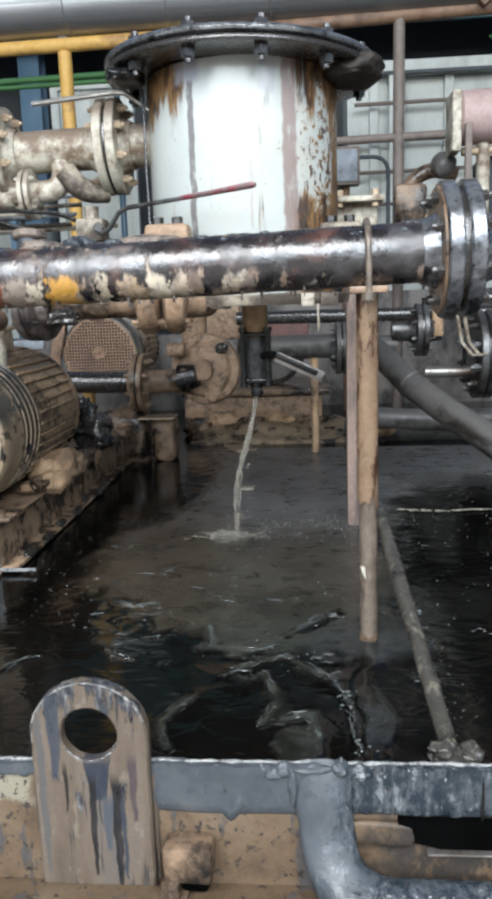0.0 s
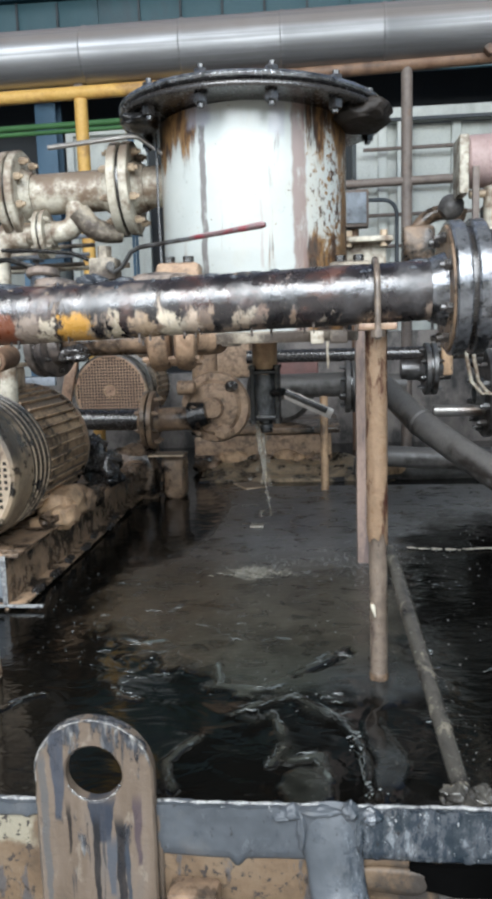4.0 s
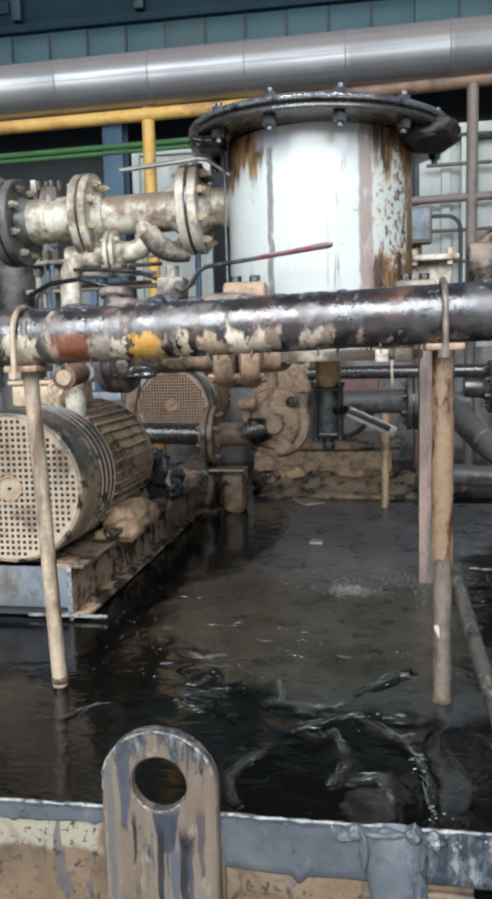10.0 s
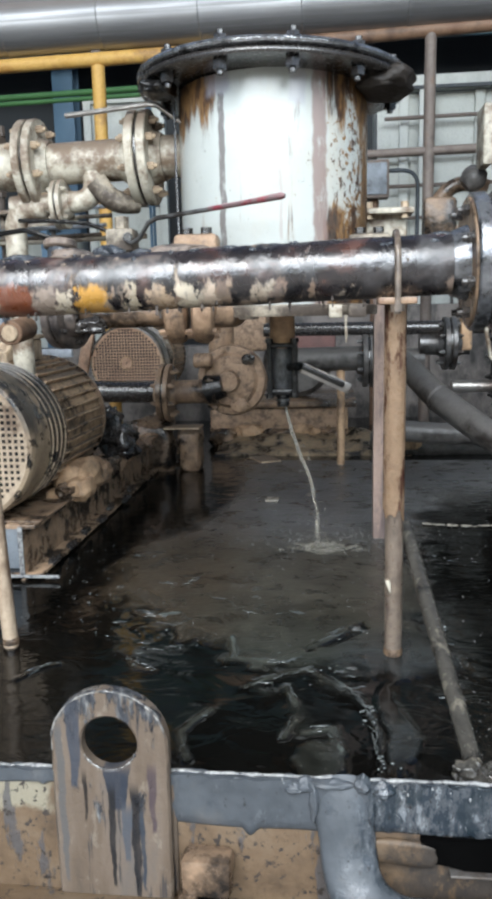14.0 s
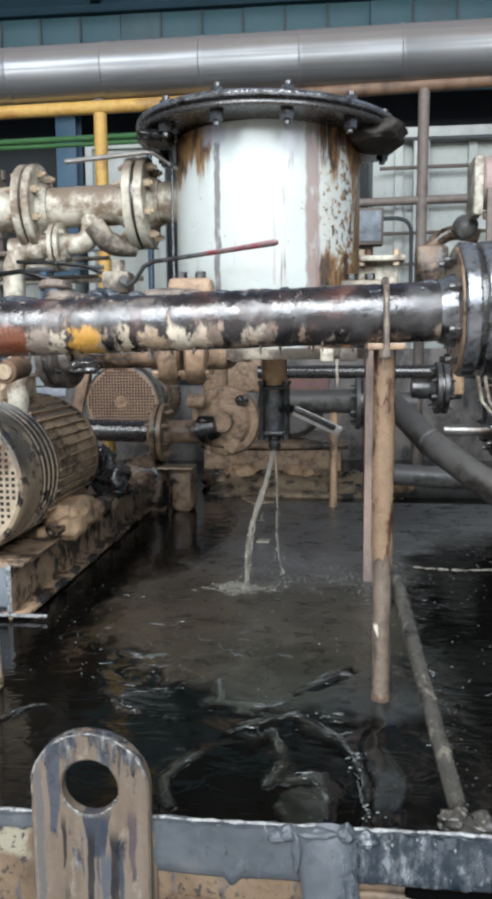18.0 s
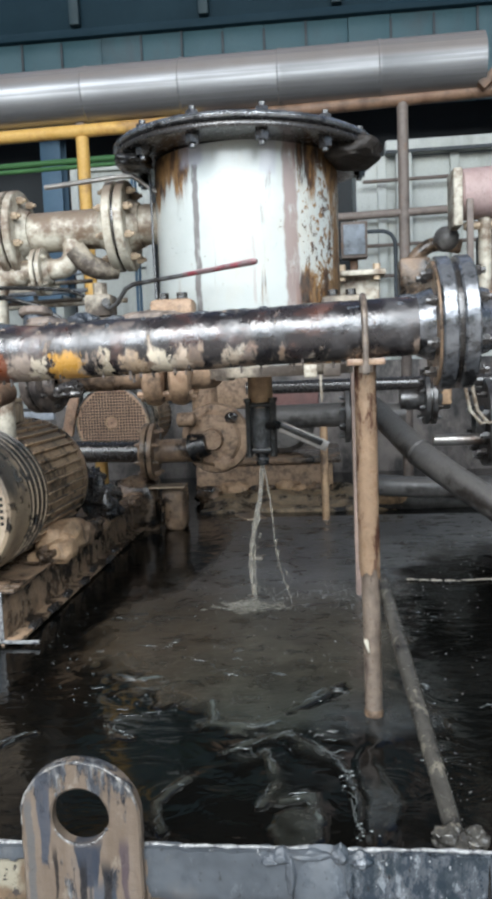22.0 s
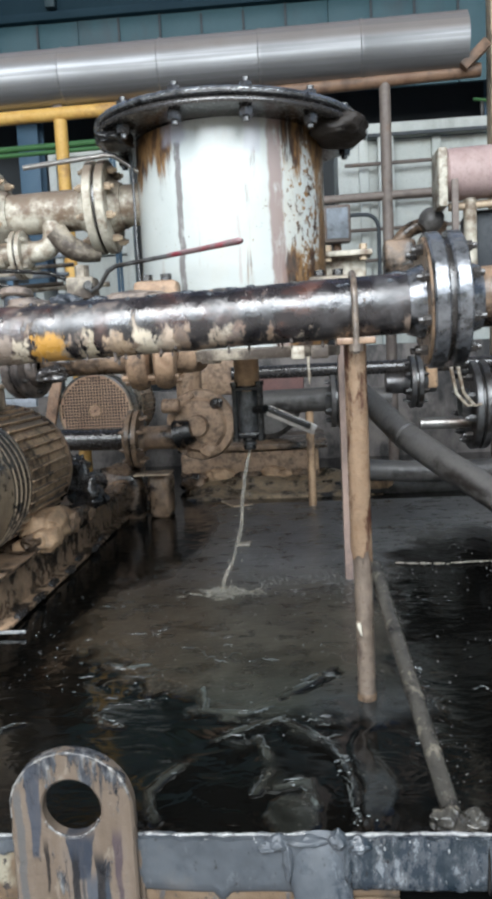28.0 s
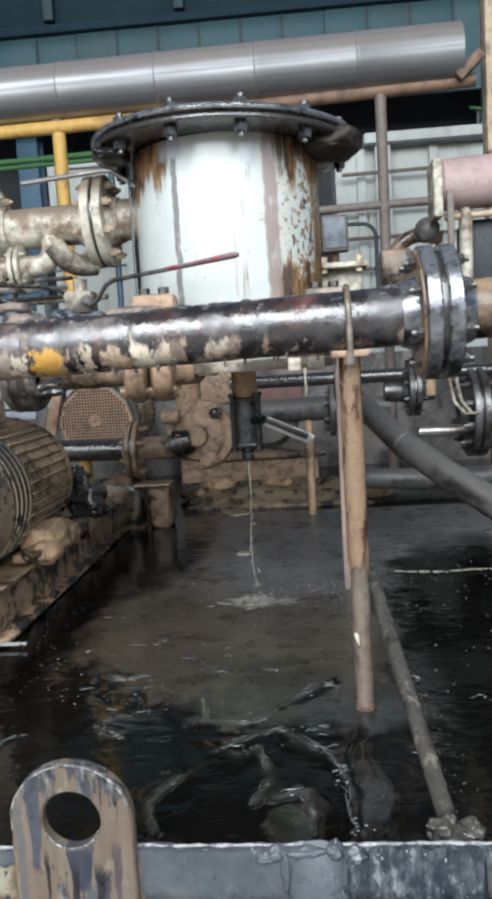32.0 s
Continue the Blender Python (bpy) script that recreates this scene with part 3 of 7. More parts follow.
def thing(name, at, label, category, group="", kind=""):
    """An Empty at the base of a thing, which carries its parts."""
    ob = new(name)
    ob.location = at
    ob.empty_display_size = 0.1
    ORG[ob.name] = Vector(at)
    return tagged(ob, label, category, group, kind)


def part(name, bm, material, parent=None, label="", smooth=35, **tags):
    """Link a bmesh, whose places are the plant's own, as one mesh under a thing or part."""
    off = ORG[parent.name] if parent is not None else Vector((0, 0, 0))
    bmesh.ops.recalc_face_normals(bm, faces=bm.faces)
    bm.transform(Matrix.Translation(-off))
    me = bpy.data.meshes.new(name)
    bm.to_mesh(me)
    bm.free()
    for p in me.polygons:
        p.use_smooth = True
    me.set_sharp_from_angle(angle=radians(smooth))
    me.materials.append(material)
    ob = new(name, me)
    if parent is not None:
        ob.parent = parent
    ORG[ob.name] = off
    return tagged(ob, label, **tags)


def box(bm, c, s, bevel=0.0, m=None):
    r = bmesh.ops.create_cube(bm, size=1.0, matrix=(m or Matrix()) @ Matrix.Translation(c) @ Matrix.Diagonal((*s, 1)))
    if bevel:
        edges = list({e for v in r["verts"] for e in v.link_edges})
        bmesh.ops.bevel(bm, geom=edges, offset=bevel, segments=2, affect='EDGES', profile=0.5)
    return bm


def frame_of(d):
    d = Vector(d).normalized()
    return d.to_track_quat('Z', 'Y').to_matrix().to_4x4()


def lathe(bm, profile, at=(0, 0, 0), way=(0, 0, 1), seg=32, closed=False):
    """Turn (radius, height) pairs round an axis."""
    m = Matrix.Translation(at) @ frame_of(way)
    rings = []
    for r, h in profile:
        if r < 1e-6:
            rings.append([bm.verts.new(m @ Vector((0, 0, h)))])
        else:
            rings.append([bm.verts.new(m @ Vector((r * math.cos(2 * math.pi * k / seg), r * math.sin(2 * math.pi * k / seg), h))) for k in range(seg)])
    pairs = list(zip(rings, rings[1:]))
    if closed:
        pairs.append((rings[-1], rings[0]))
    for a, b in pairs:
        for k in range(seg):
            q = [a[k % len(a)], a[(k + 1) % len(a)], b[(k + 1) % len(b)], b[k % len(b)]]
            f = []
            for v in q:
                if v not in f:
                    f.append(v)
            if len(f) > 2:
                bm.faces.new(f)
    return bm


def rod(bm, a, b, r, r2=None, seg=20, chamfer=0.0):
    a, b = Vector(a), Vector(b)
    l = (b - a).length
    r2 = r if r2 is None else r2
    c = min(chamfer, r * 0.4)
    prof = [(0, 0), (r - c, 0), (r, c), (r2, l - c), (r2 - c, l), (0, l)] if c else [(0, 0), (r, 0), (r2, l), (0, l)]
    return lathe(bm, prof, a, b - a, seg)


def sweep(bm, pts, r, seg=16, caps=True):
    """A round bar or pipe along points; r may be a list."""
    pts = [Vector(p) for p in pts]
    rs = r if isinstance(r, (list, tuple)) else [r] * len(pts)
    rings, up = [], None
    for k, p in enumerate(pts):
        d = (pts[min(k + 1, len(pts) - 1)] - pts[max(k - 1, 0)]).normalized()
        if up is None:
            up = d.orthogonal().normalized()
        side = d.cross(up).normalized()
        up = side.cross(d).normalized()
        rings.append([bm.verts.new(p + rs[k] * (math.cos(2 * math.pi * j / seg) * side + math.sin(2 * math.pi * j / seg) * up)) for j in range(seg)])
    for a, b in zip(rings, rings[1:]):
        for j in range(seg):
            bm.faces.new((a[j], a[(j + 1) % seg], b[(j + 1) % seg], b[j]))
    if caps:
        bm.faces.new(rings[0])
        bm.faces.new(rings[-1])
    return bm


def bend(a, corner, b, r, steps=7):
    """Points of a pipe run from a to b, rounded at the corner."""
    a, c, b = Vector(a), Vector(corner), Vector(b)
    u, w = (a - c).normalized(), (b - c).normalized()
    out = [a]
    for k in range(steps + 1):
        t = k / steps
        p0, p1, p2 = c + u * r, c, c + w * r
        out.append((1 - t) ** 2 * p0 + 2 * t * (1 - t) * p1 + t * t * p2)
    return out + [b]


def B():
    return bmesh.new()


def flange(parent, at, way, r, thick, material, bolts=8, pipe=0.05, gap=0.006, bolt_mat=None, label=""):
    """A bolted flange pair across a pipe: two discs, a gasket between them, studs with nuts."""
    at, d = Vector(at), Vector(way).normalized()
    for s in (-1, 1):
        a = at + d * (s * gap / 2)
        c = thick * 0.12
        part("flange_disc", lathe(B(), [(pipe * 0.8, 0), (r - c, 0), (r, c), (r, thick - c), (r - c, thick), (pipe * 1.25, thick), (pipe * 1.05, thick * 2.2), (pipe * 0.8, thick * 2.2)], a, d * s, 40), material, parent, label)
    part("gasket", lathe(B(), [(pipe * 0.8, -gap / 2), (r * 0.9, -gap / 2), (r * 0.9, gap / 2), (pipe * 0.8, gap / 2)], at, d, 32), BLACK_OIL, parent)
    m = Matrix.Translation(at) @ frame_of(d)
    nut = r * 0.085
    for k in range(bolts):
        ang = 2 * math.pi * (k + 0.5) / bolts
        p = m @ Vector((r * 0.78 * math.cos(ang), r * 0.78 * math.sin(ang), 0))
        bm = B()
        l = thick + gap / 2
        rod(bm, p - d * (l + nut * 2.4), p + d * (l + nut * 2.4), nut * 0.55, seg=8)
        for s in (-1, 1):
            rod(bm, p + d * s * l, p + d * s * (l + nut * 1.6), nut, seg=6)
        part("stud", bm, bolt_mat or material, parent)


def structure(name, bm, material, label, smooth=35):
    return part(name, bm, material, None, label, smooth, kind="structure")

# ---------------------------------------------------------------- the shed
structure("ground", box(B(), (0, 0, -0.1), (600, 600, 0.2)), CONCRETE, "stained concrete ground of the plant hall and yard")
bm = B()
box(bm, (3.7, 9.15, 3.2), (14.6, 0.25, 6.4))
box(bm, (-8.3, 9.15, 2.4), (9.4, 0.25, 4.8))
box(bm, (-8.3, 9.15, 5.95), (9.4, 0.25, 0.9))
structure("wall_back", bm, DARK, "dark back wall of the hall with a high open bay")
structure("wall_left", box(B(), (-9.1, 3.5, 3.2), (0.2, 11.2, 6.4)), TEAL, "teal sheet side wall of the hall")
structure("wall_right", box(B(), (9.1, 3.5, 3.2), (0.2, 11.2, 6.4)), TEAL, "teal sheet side wall of the hall")
bm = B()
# the roof leaves a broad skylight bay open over the rack
box(bm, (0, 0.8, 6.45), (18.4, 6.2, 0.1))
box(bm, (0, 8.6, 6.45), (18.4, 1.4, 0.1))
box(bm, (-7.6, 5.9, 6.45), (3.2, 4.0, 0.1))
box(bm, (7.6, 5.9, 6.45), (3.2, 4.0, 0.1))
structure("ceiling", bm, ROOF, "dark sheet roof of the hall with a skylight gap")
for k, (x, y) in enumerate(((-5.4, 8.4), (-2.76, 8.4), (-0.4, 8.4), (2.1, 8.4))):
    col = thing("roof_column", (x, y, 0), "blue-painted steel column before the back wall", "column", "hall columns")
    part("web", box(B(), (x, y, 2.6), (0.02, 0.2, 5.2)), BLUE, col)
    for s in (-1, 1):
        part("column_flange", box(B(), (x, y + s * 0.1, 2.6), (0.22, 0.02, 5.2), 0.003), BLUE, col)
for k in range(5):
    y = 3.0 + 1.35 * k
    t = thing("roof_truss", (0, y, 5.2), "dark steel roof truss under the sheets", "truss", "roof trusses")
    part("top_chord", box(B(), (-1, y, 6.32), (16, 0.09, 0.1)), ROOF, t)
    part("bottom_chord", box(B(), (-1, y, 5.5), (16, 0.09, 0.1)), ROOF, t)
    for j in range(12):
        x = -8.4 + j * 1.35
        part("web_bar", rod(B(), (x, y, 5.5), (x + 0.67, y, 6.32), 0.03, seg=6), ROOF, t)
# teal parapet sheets with their seams
par = thing("parapet", (-1, 8.0, 4.3), "teal sheet parapet of ribbed panels high on the back wall", "cladding")
for k in range(36):
    x = -8.0 + k * 0.41
    part("panel", box(B(), (x, 8.0 + 0.004 * (k % 3), 4.16), (0.405, 0.05, 0.86), 0.005), TEAL, par)
    if k % 6 != 2:
        part("seam_strap", box(B(), (x + 0.205, 7.968, 4.44), (0.022, 0.02, 0.24 + 0.05 * math.sin(k * 1.7)), 0.003), ROOF, par)
part("top_rail", box(B(), (-1, 7.98, 4.62), (16.4, 0.16, 0.08), 0.01), EAVE_SHADE, par)
# dark sheet added in place of the roof's shadow above the parapet
part("shade_board", box(B(), (-0.6, 8.02, 5.2), (15.6, 0.06, 1.08), 0.01), EAVE_SHADE, par, "dark sheet for the roof's shade")
for k in range(7):
    x = -3.6 + 1.3 * k
    part("eave_rib", box(B(), (x, 7.95, 5.2), (0.10, 0.10, 1.0), 0.01), RIB, par, "dull teal rib")
part("eave_brace", box(B(), (0, 0, 0), (0.14, 0.08, 1.5), 0.01, Matrix.Translation((-4.1, 8.0, 5.0)) @ Matrix.Rotation(0.7, 4, 'Y')), EAVE_SHADE, par)
part("eave_brace", box(B(), (-5.0, 8.0, 4.86), (2.6, 0.08, 0.12), 0.01), EAVE_SHADE, par)

# ---------------------------------------------------------------- control cabin and shutters behind the rack
cabin = thing("control_cabin", (2.0, 7.0, 0), "pale grey panelled control cabin behind the pipe rack", "cabin")
part("wall", box(B(), (2.2, 7.4, 1.5), (3.6, 0.7, 3.0)), PANEL, cabin)
part("cornice", box(B(), (2.60, 7.00, 3.06), (3.9, 0.16, 0.10), 0.012), PANEL, cabin)
part("cornice_lip", box(B(), (2.60, 6.905, 3.005), (3.9, 0.03, 0.03), 0.006), ROOF, cabin, "dark lip")
part("stanchion", box(B(), (0.80, 6.93, 1.5), (0.13, 0.06, 3.0), 0.008), PANEL, cabin)
for z in (2.78, 2.49, 2.24, 1.98):
    part("wall_rail", rod(B(), (0.45, 6.90, z - 0.01), (4.0, 6.90, z + 0.02), 0.016, seg=10), BROWN_GREY, cabin, "thin brown-grey rail")
part("wall_conduit", sweep(B(), bend((1.03, 6.90, 1.2), (1.03, 6.90, 2.05), (0.86, 6.90, 2.06), 0.10), 0.014, 10), GREY_PIPE, cabin)
for x in (1.62, 2.05, 2.5):
    wheel = thing("hand_wheel", (x, 6.98, 3.11), "small dark green valve hand wheel on the cabin's cornice", "hand wheel", "cornice hand wheels")
    part("stem", rod(B(), (x, 6.98, 3.11), (x, 6.98, 3.25), 0.014, seg=8), GREY_PIPE, wheel)
    part("rim", lathe(B(), [(0.065 + 0.011 * math.cos(q * math.pi / 4), 0.011 * math.sin(q * math.pi / 4)) for q in range(8)], (x, 6.98, 3.25), (0.2, -0.3, 1), 24, True), GREEN, wheel)
    part("spoke", rod(B(), (x - 0.06, 6.98, 3.25), (x + 0.06, 6.98, 3.25), 0.008, seg=6), GREEN, wheel)
part("ledge", box(B(), (2.2, 7.03, 2.52), (3.6, 0.06, 0.03), 0.006), ROOF, cabin)
for k in range(6):
    part("post_strip", box(B(), (0.62 + k * 0.62, 7.025, 1.5), (0.075, 0.05, 3.0), 0.006), PANEL, cabin)
for k in range(5):
    part("wall_panel", box(B(), (0.93 + k * 0.62, 7.035, 1.55), (0.5, 0.02, 1.85), 0.008), PANEL, cabin)
for z in (0.9, 1.72):
    part("joint_bar", box(B(), (2.2, 7.02, z), (3.6, 0.02, 0.025)), GREY_BLUE, cabin)
for x, up in ((-1.86, 0.24), (-0.55, 0.0)):
    w = thing("cabin_window", (x, 7.3, 0.9), "white-framed window with a dim grey pane", "window", "cabin windows")
    for s in (-1, 1):
        part("jamb", box(B(), (x + s * 0.34, 7.3, 1.85 + up / 2), (0.07, 0.08, 2.1 + up), 0.006), PANEL, w)
    for z in (0.85, 2.0 + up, 2.9 + up):
        part("rail", box(B(), (x, 7.3, z), (0.62, 0.07, 0.06), 0.006), PANEL, w)
    for z, h in ((1.42 + up / 2, 1.08 + up), (2.45 + up, 0.84)):
        part("pane", box(B(), (x, 7.32, z), (0.61, 0.012, h)), PANEL, w, "dusty grey pane")
    part("apron", box(B(), (x, 7.34, 0.41), (0.75, 0.06, 0.82), 0.004), PANEL, w)
for k in range(2):
    z = 2.28 + 0.08 * k
    g = thing("green_pipe", (-3, 6.4, z), "thin green-painted service pipe along the back", "pipe", "green service pipes")
    part("run", rod(B(), (-8, 6.2 + 0.12 * k, z + 0.5), (0.2, 6.2 + 0.12 * k, z + 0.62), 0.018 + 0.006 * (k == 1), seg=12), GREEN, g)
    for x in (-6.0, -3.4, -1.4):
        part("hanger", rod(B(), (x, 6.2 + 0.12 * k, 0.0), (x, 6.2 + 0.12 * k, z + 0.53), 0.012, seg=8), BLUE, g)
for k, (x, z) in enumerate(((-2.9, 1.55), (-3.6, 1.7), (-2.3, 1.4), (-4.3, 1.6))):
    s = thing("blue_rack", (x, 5.6, 0), "blue steel rack frame with cable trays", "rack", "blue racks")
    for d in (-0.25, 0.25):
        part("upright", box(B(), (x + d, 5.6, 1.05), (0.05, 0.05, 2.1), 0.004), BLUE, s)
    for j in range(4):
        part("crossbar", box(B(), (x, 5.6, 0.5 + 0.42 * j), (0.5, 0.045, 0.05), 0.004), BLUE, s)

# pale panels added for the brightness of the yard beyond the racks
yard_wall = thing("yard_backdrop", (-3.6, 7.5, 0), "pale panels standing for the bright yard behind the blue racks", "cabin")
part("wall", box(B(), (-3.75, 7.55, 1.0), (2.7, 0.4, 2.0), 0.01), PANEL, yard_wall)
for k in range(5):
    part("post_strip", box(B(), (-5.0 + 0.62 * k, 7.335, 1.0), (0.08, 0.04, 2.0), 0.006), BLUE, yard_wall, "blue strip")
part("top_rail", box(B(), (-3.75, 7.335, 1.96), (2.7, 0.05, 0.08), 0.006), BLUE, yard_wall)
structure("wall_low", box(B(), (1.6, 5.35, 0.62), (4.4, 0.15, 1.24), 0.01), LOW_WALL, "dark grime-covered low wall behind the pumps")
structure("wall_low_left", box(B(), (-2.9, 5.25, 0.5), (4.2, 0.15, 1.0), 0.01), LOW_WALL, "dark grime-covered low wall behind the pumps")

# ---------------------------------------------------------------- pipe rack with the clad duct
rack = thing("pipe_rack", (-0.5, 4.4, 0), "yellow pipe rack of round posts, rusted brown in part", "pipe rack")
part("rail", rod(B(), (-4.2, 4.4, 2.535), (-0.55, 4.4, 2.585), 0.036), YELLOW, rack)
part("rail", rod(B(), (-0.55, 4.4, 2.586), (1.02, 4.4, 2.635), 0.036), RUST, rack, "rust-brown end of the rail")
for x in (-2.9, -1.245):
    part("post", rod(B(), (x, 4.4, 0.0), (x, 4.4, 2.54), 0.036), YELLOW, rack)
part("post", rod(B(), (0.518, 4.4, 0.0), (0.522, 4.4, 2.60), 0.030), BROWN_GREY, rack, "brown-grey rusted post")
part("cross_rail", rod(B(), (-0.1, 4.4, 2.018), (1.6, 4.4, 2.045), 0.022), BROWN_GREY, rack, "brown-grey mid rail")
part("cross_rail", rod(B(), (-4.2, 4.42, 1.45), (-1.2, 4.42, 1.45), 0.022), YELLOW, rack)
bm = B()
box(bm, (0, 0, 0), (0.17, 0.10, 0.05), 0.004, Matrix.Translation((0.98, 4.36, 2.69)) @ Matrix.Rotation(-0.75, 4, 'Y'))
part("end_bracket", bm, RUST, rack, "rusty slanting end bracket")
duct = thing("clad_pipe", (-1.6, 4.4, 2.63), "large insulated pipe in dull aluminium cladding", "pipe")
xs = [-4.4 + 0.5325 * k for k in range(11)]
for k in range(10):
    a, b = xs[k], xs[k + 1]
    za, zb = 2.752 + 0.0095 * (a + 2.2), 2.752 + 0.0095 * (b + 2.2)
    prof = [(0.146, 0), (0.1505, 0.006), (0.1505, 0.02), (0.147, 0.026), (0.146, b - a + 0.01)]
    part("cladding_sleeve", lathe(B(), prof, (a, 4.4, za), (b - a, 0, zb - za), 48), CLAD, duct)
part("end_cap", lathe(B(), [(0, 0), (0.135, 0), (0.1465, 0.004), (0.1465, 0.03), (0, 0.03)], (xs[10] - 0.012, 4.4, 2.782), (1, 0, 0.0095), 40), CLAD, duct)
for x in (-2.9, -1.25, 0.5):
    part("saddle", box(B(), (x, 4.43, 2.60 + 0.0118 * (x + 2.2)), (0.05, 0.10, 0.02), 0.004), BROWN_GREY, duct)
colr = thing("steel_column", (1.16, 4.55, 0), "beige-painted steel column with a brown foot bracket", "column")
part("shaft", box(B(), (1.16, 4.55, 2.3), (0.12, 0.12, 4.6), 0.006), MUD_PALE, colr)
part("bracket", box(B(), (1.16, 4.46, 2.2), (0.14, 0.06, 0.16), 0.006), RUST, colr)

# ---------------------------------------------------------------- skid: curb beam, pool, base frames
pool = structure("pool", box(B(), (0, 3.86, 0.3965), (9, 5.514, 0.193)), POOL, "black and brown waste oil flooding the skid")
# open black holes in the skin, tongues of skin that reach into them (middle, half sizes), and the folds and slits between
# the last hole stands for dark reflections left of the stream
HOLES = ((0.03, 1.285, 0.095, 0.120), (-0.145, 1.235, 0.105, 0.115), (0.160, 1.385, 0.036, 0.052), (0.62, 1.85, 0.39, 1.05), (-0.90, 1.75, 0.30, 0.62),
         (-0.34, 1.22, 0.15, 0.15), (-0.75, 1.15, 0.45, 0.34), (-0.70, 2.75, 0.10, 0.95), (0.235, 1.24, 0.085, 0.13), (-0.60, 3.05, 0.20, 0.62))
# the second tongue stands for the post's sheen on the oil
TONGUES = ((-0.012, 1.165, 0.045, 0.075), (0.118, 1.28, 0.030, 0.19))
FOLDS = ([(-0.206, 1.63), (-0.19, 1.53), (-0.10, 1.512), (-0.055, 1.558), (0.042, 1.684), (0.085, 1.673)], [(-0.16, 1.405), (-0.09, 1.46), (-0.03, 1.485), (0.054, 1.389), (0.074, 1.32), (0.09, 1.16)],
         [(-0.077, 1.41), (-0.052, 1.30), (-0.07, 1.23)], [(-0.205, 1.32), (-0.245, 1.24), (-0.22, 1.155)], [(-0.035, 1.25), (0.012, 1.272), (0.022, 1.19)],
         [(-0.415, 1.525), (-0.385, 1.478), (-0.345, 1.462)], [(-0.46, 1.76), (-0.40, 1.74), (-0.36, 1.755)], [(-0.61, 1.40), (-0.585, 1.455), (-0.55, 1.48)])
SLITS = ([(-0.045, 1.565), (0.03, 1.64), (0.082, 1.70)], [(-0.20, 1.50), (-0.13, 1.452), (-0.05, 1.462)], [(-0.37, 1.50), (-0.31, 1.535), (-0.26, 1.53)])


def reach(px, py, line):
    """How far each place lies from a broken line."""
    best = np.full(px.shape, 9.0)
    for (ax, ay), (bx, by) in zip(line, line[1:]):
        dx, dy = bx - ax, by - ay
        f = np.clip(((px - ax) * dx + (py - ay) * dy) / (dx * dx + dy * dy), 0, 1)
        best = np.minimum(best, np.hypot(px - ax - f * dx, py - ay - f * dy))
    return best


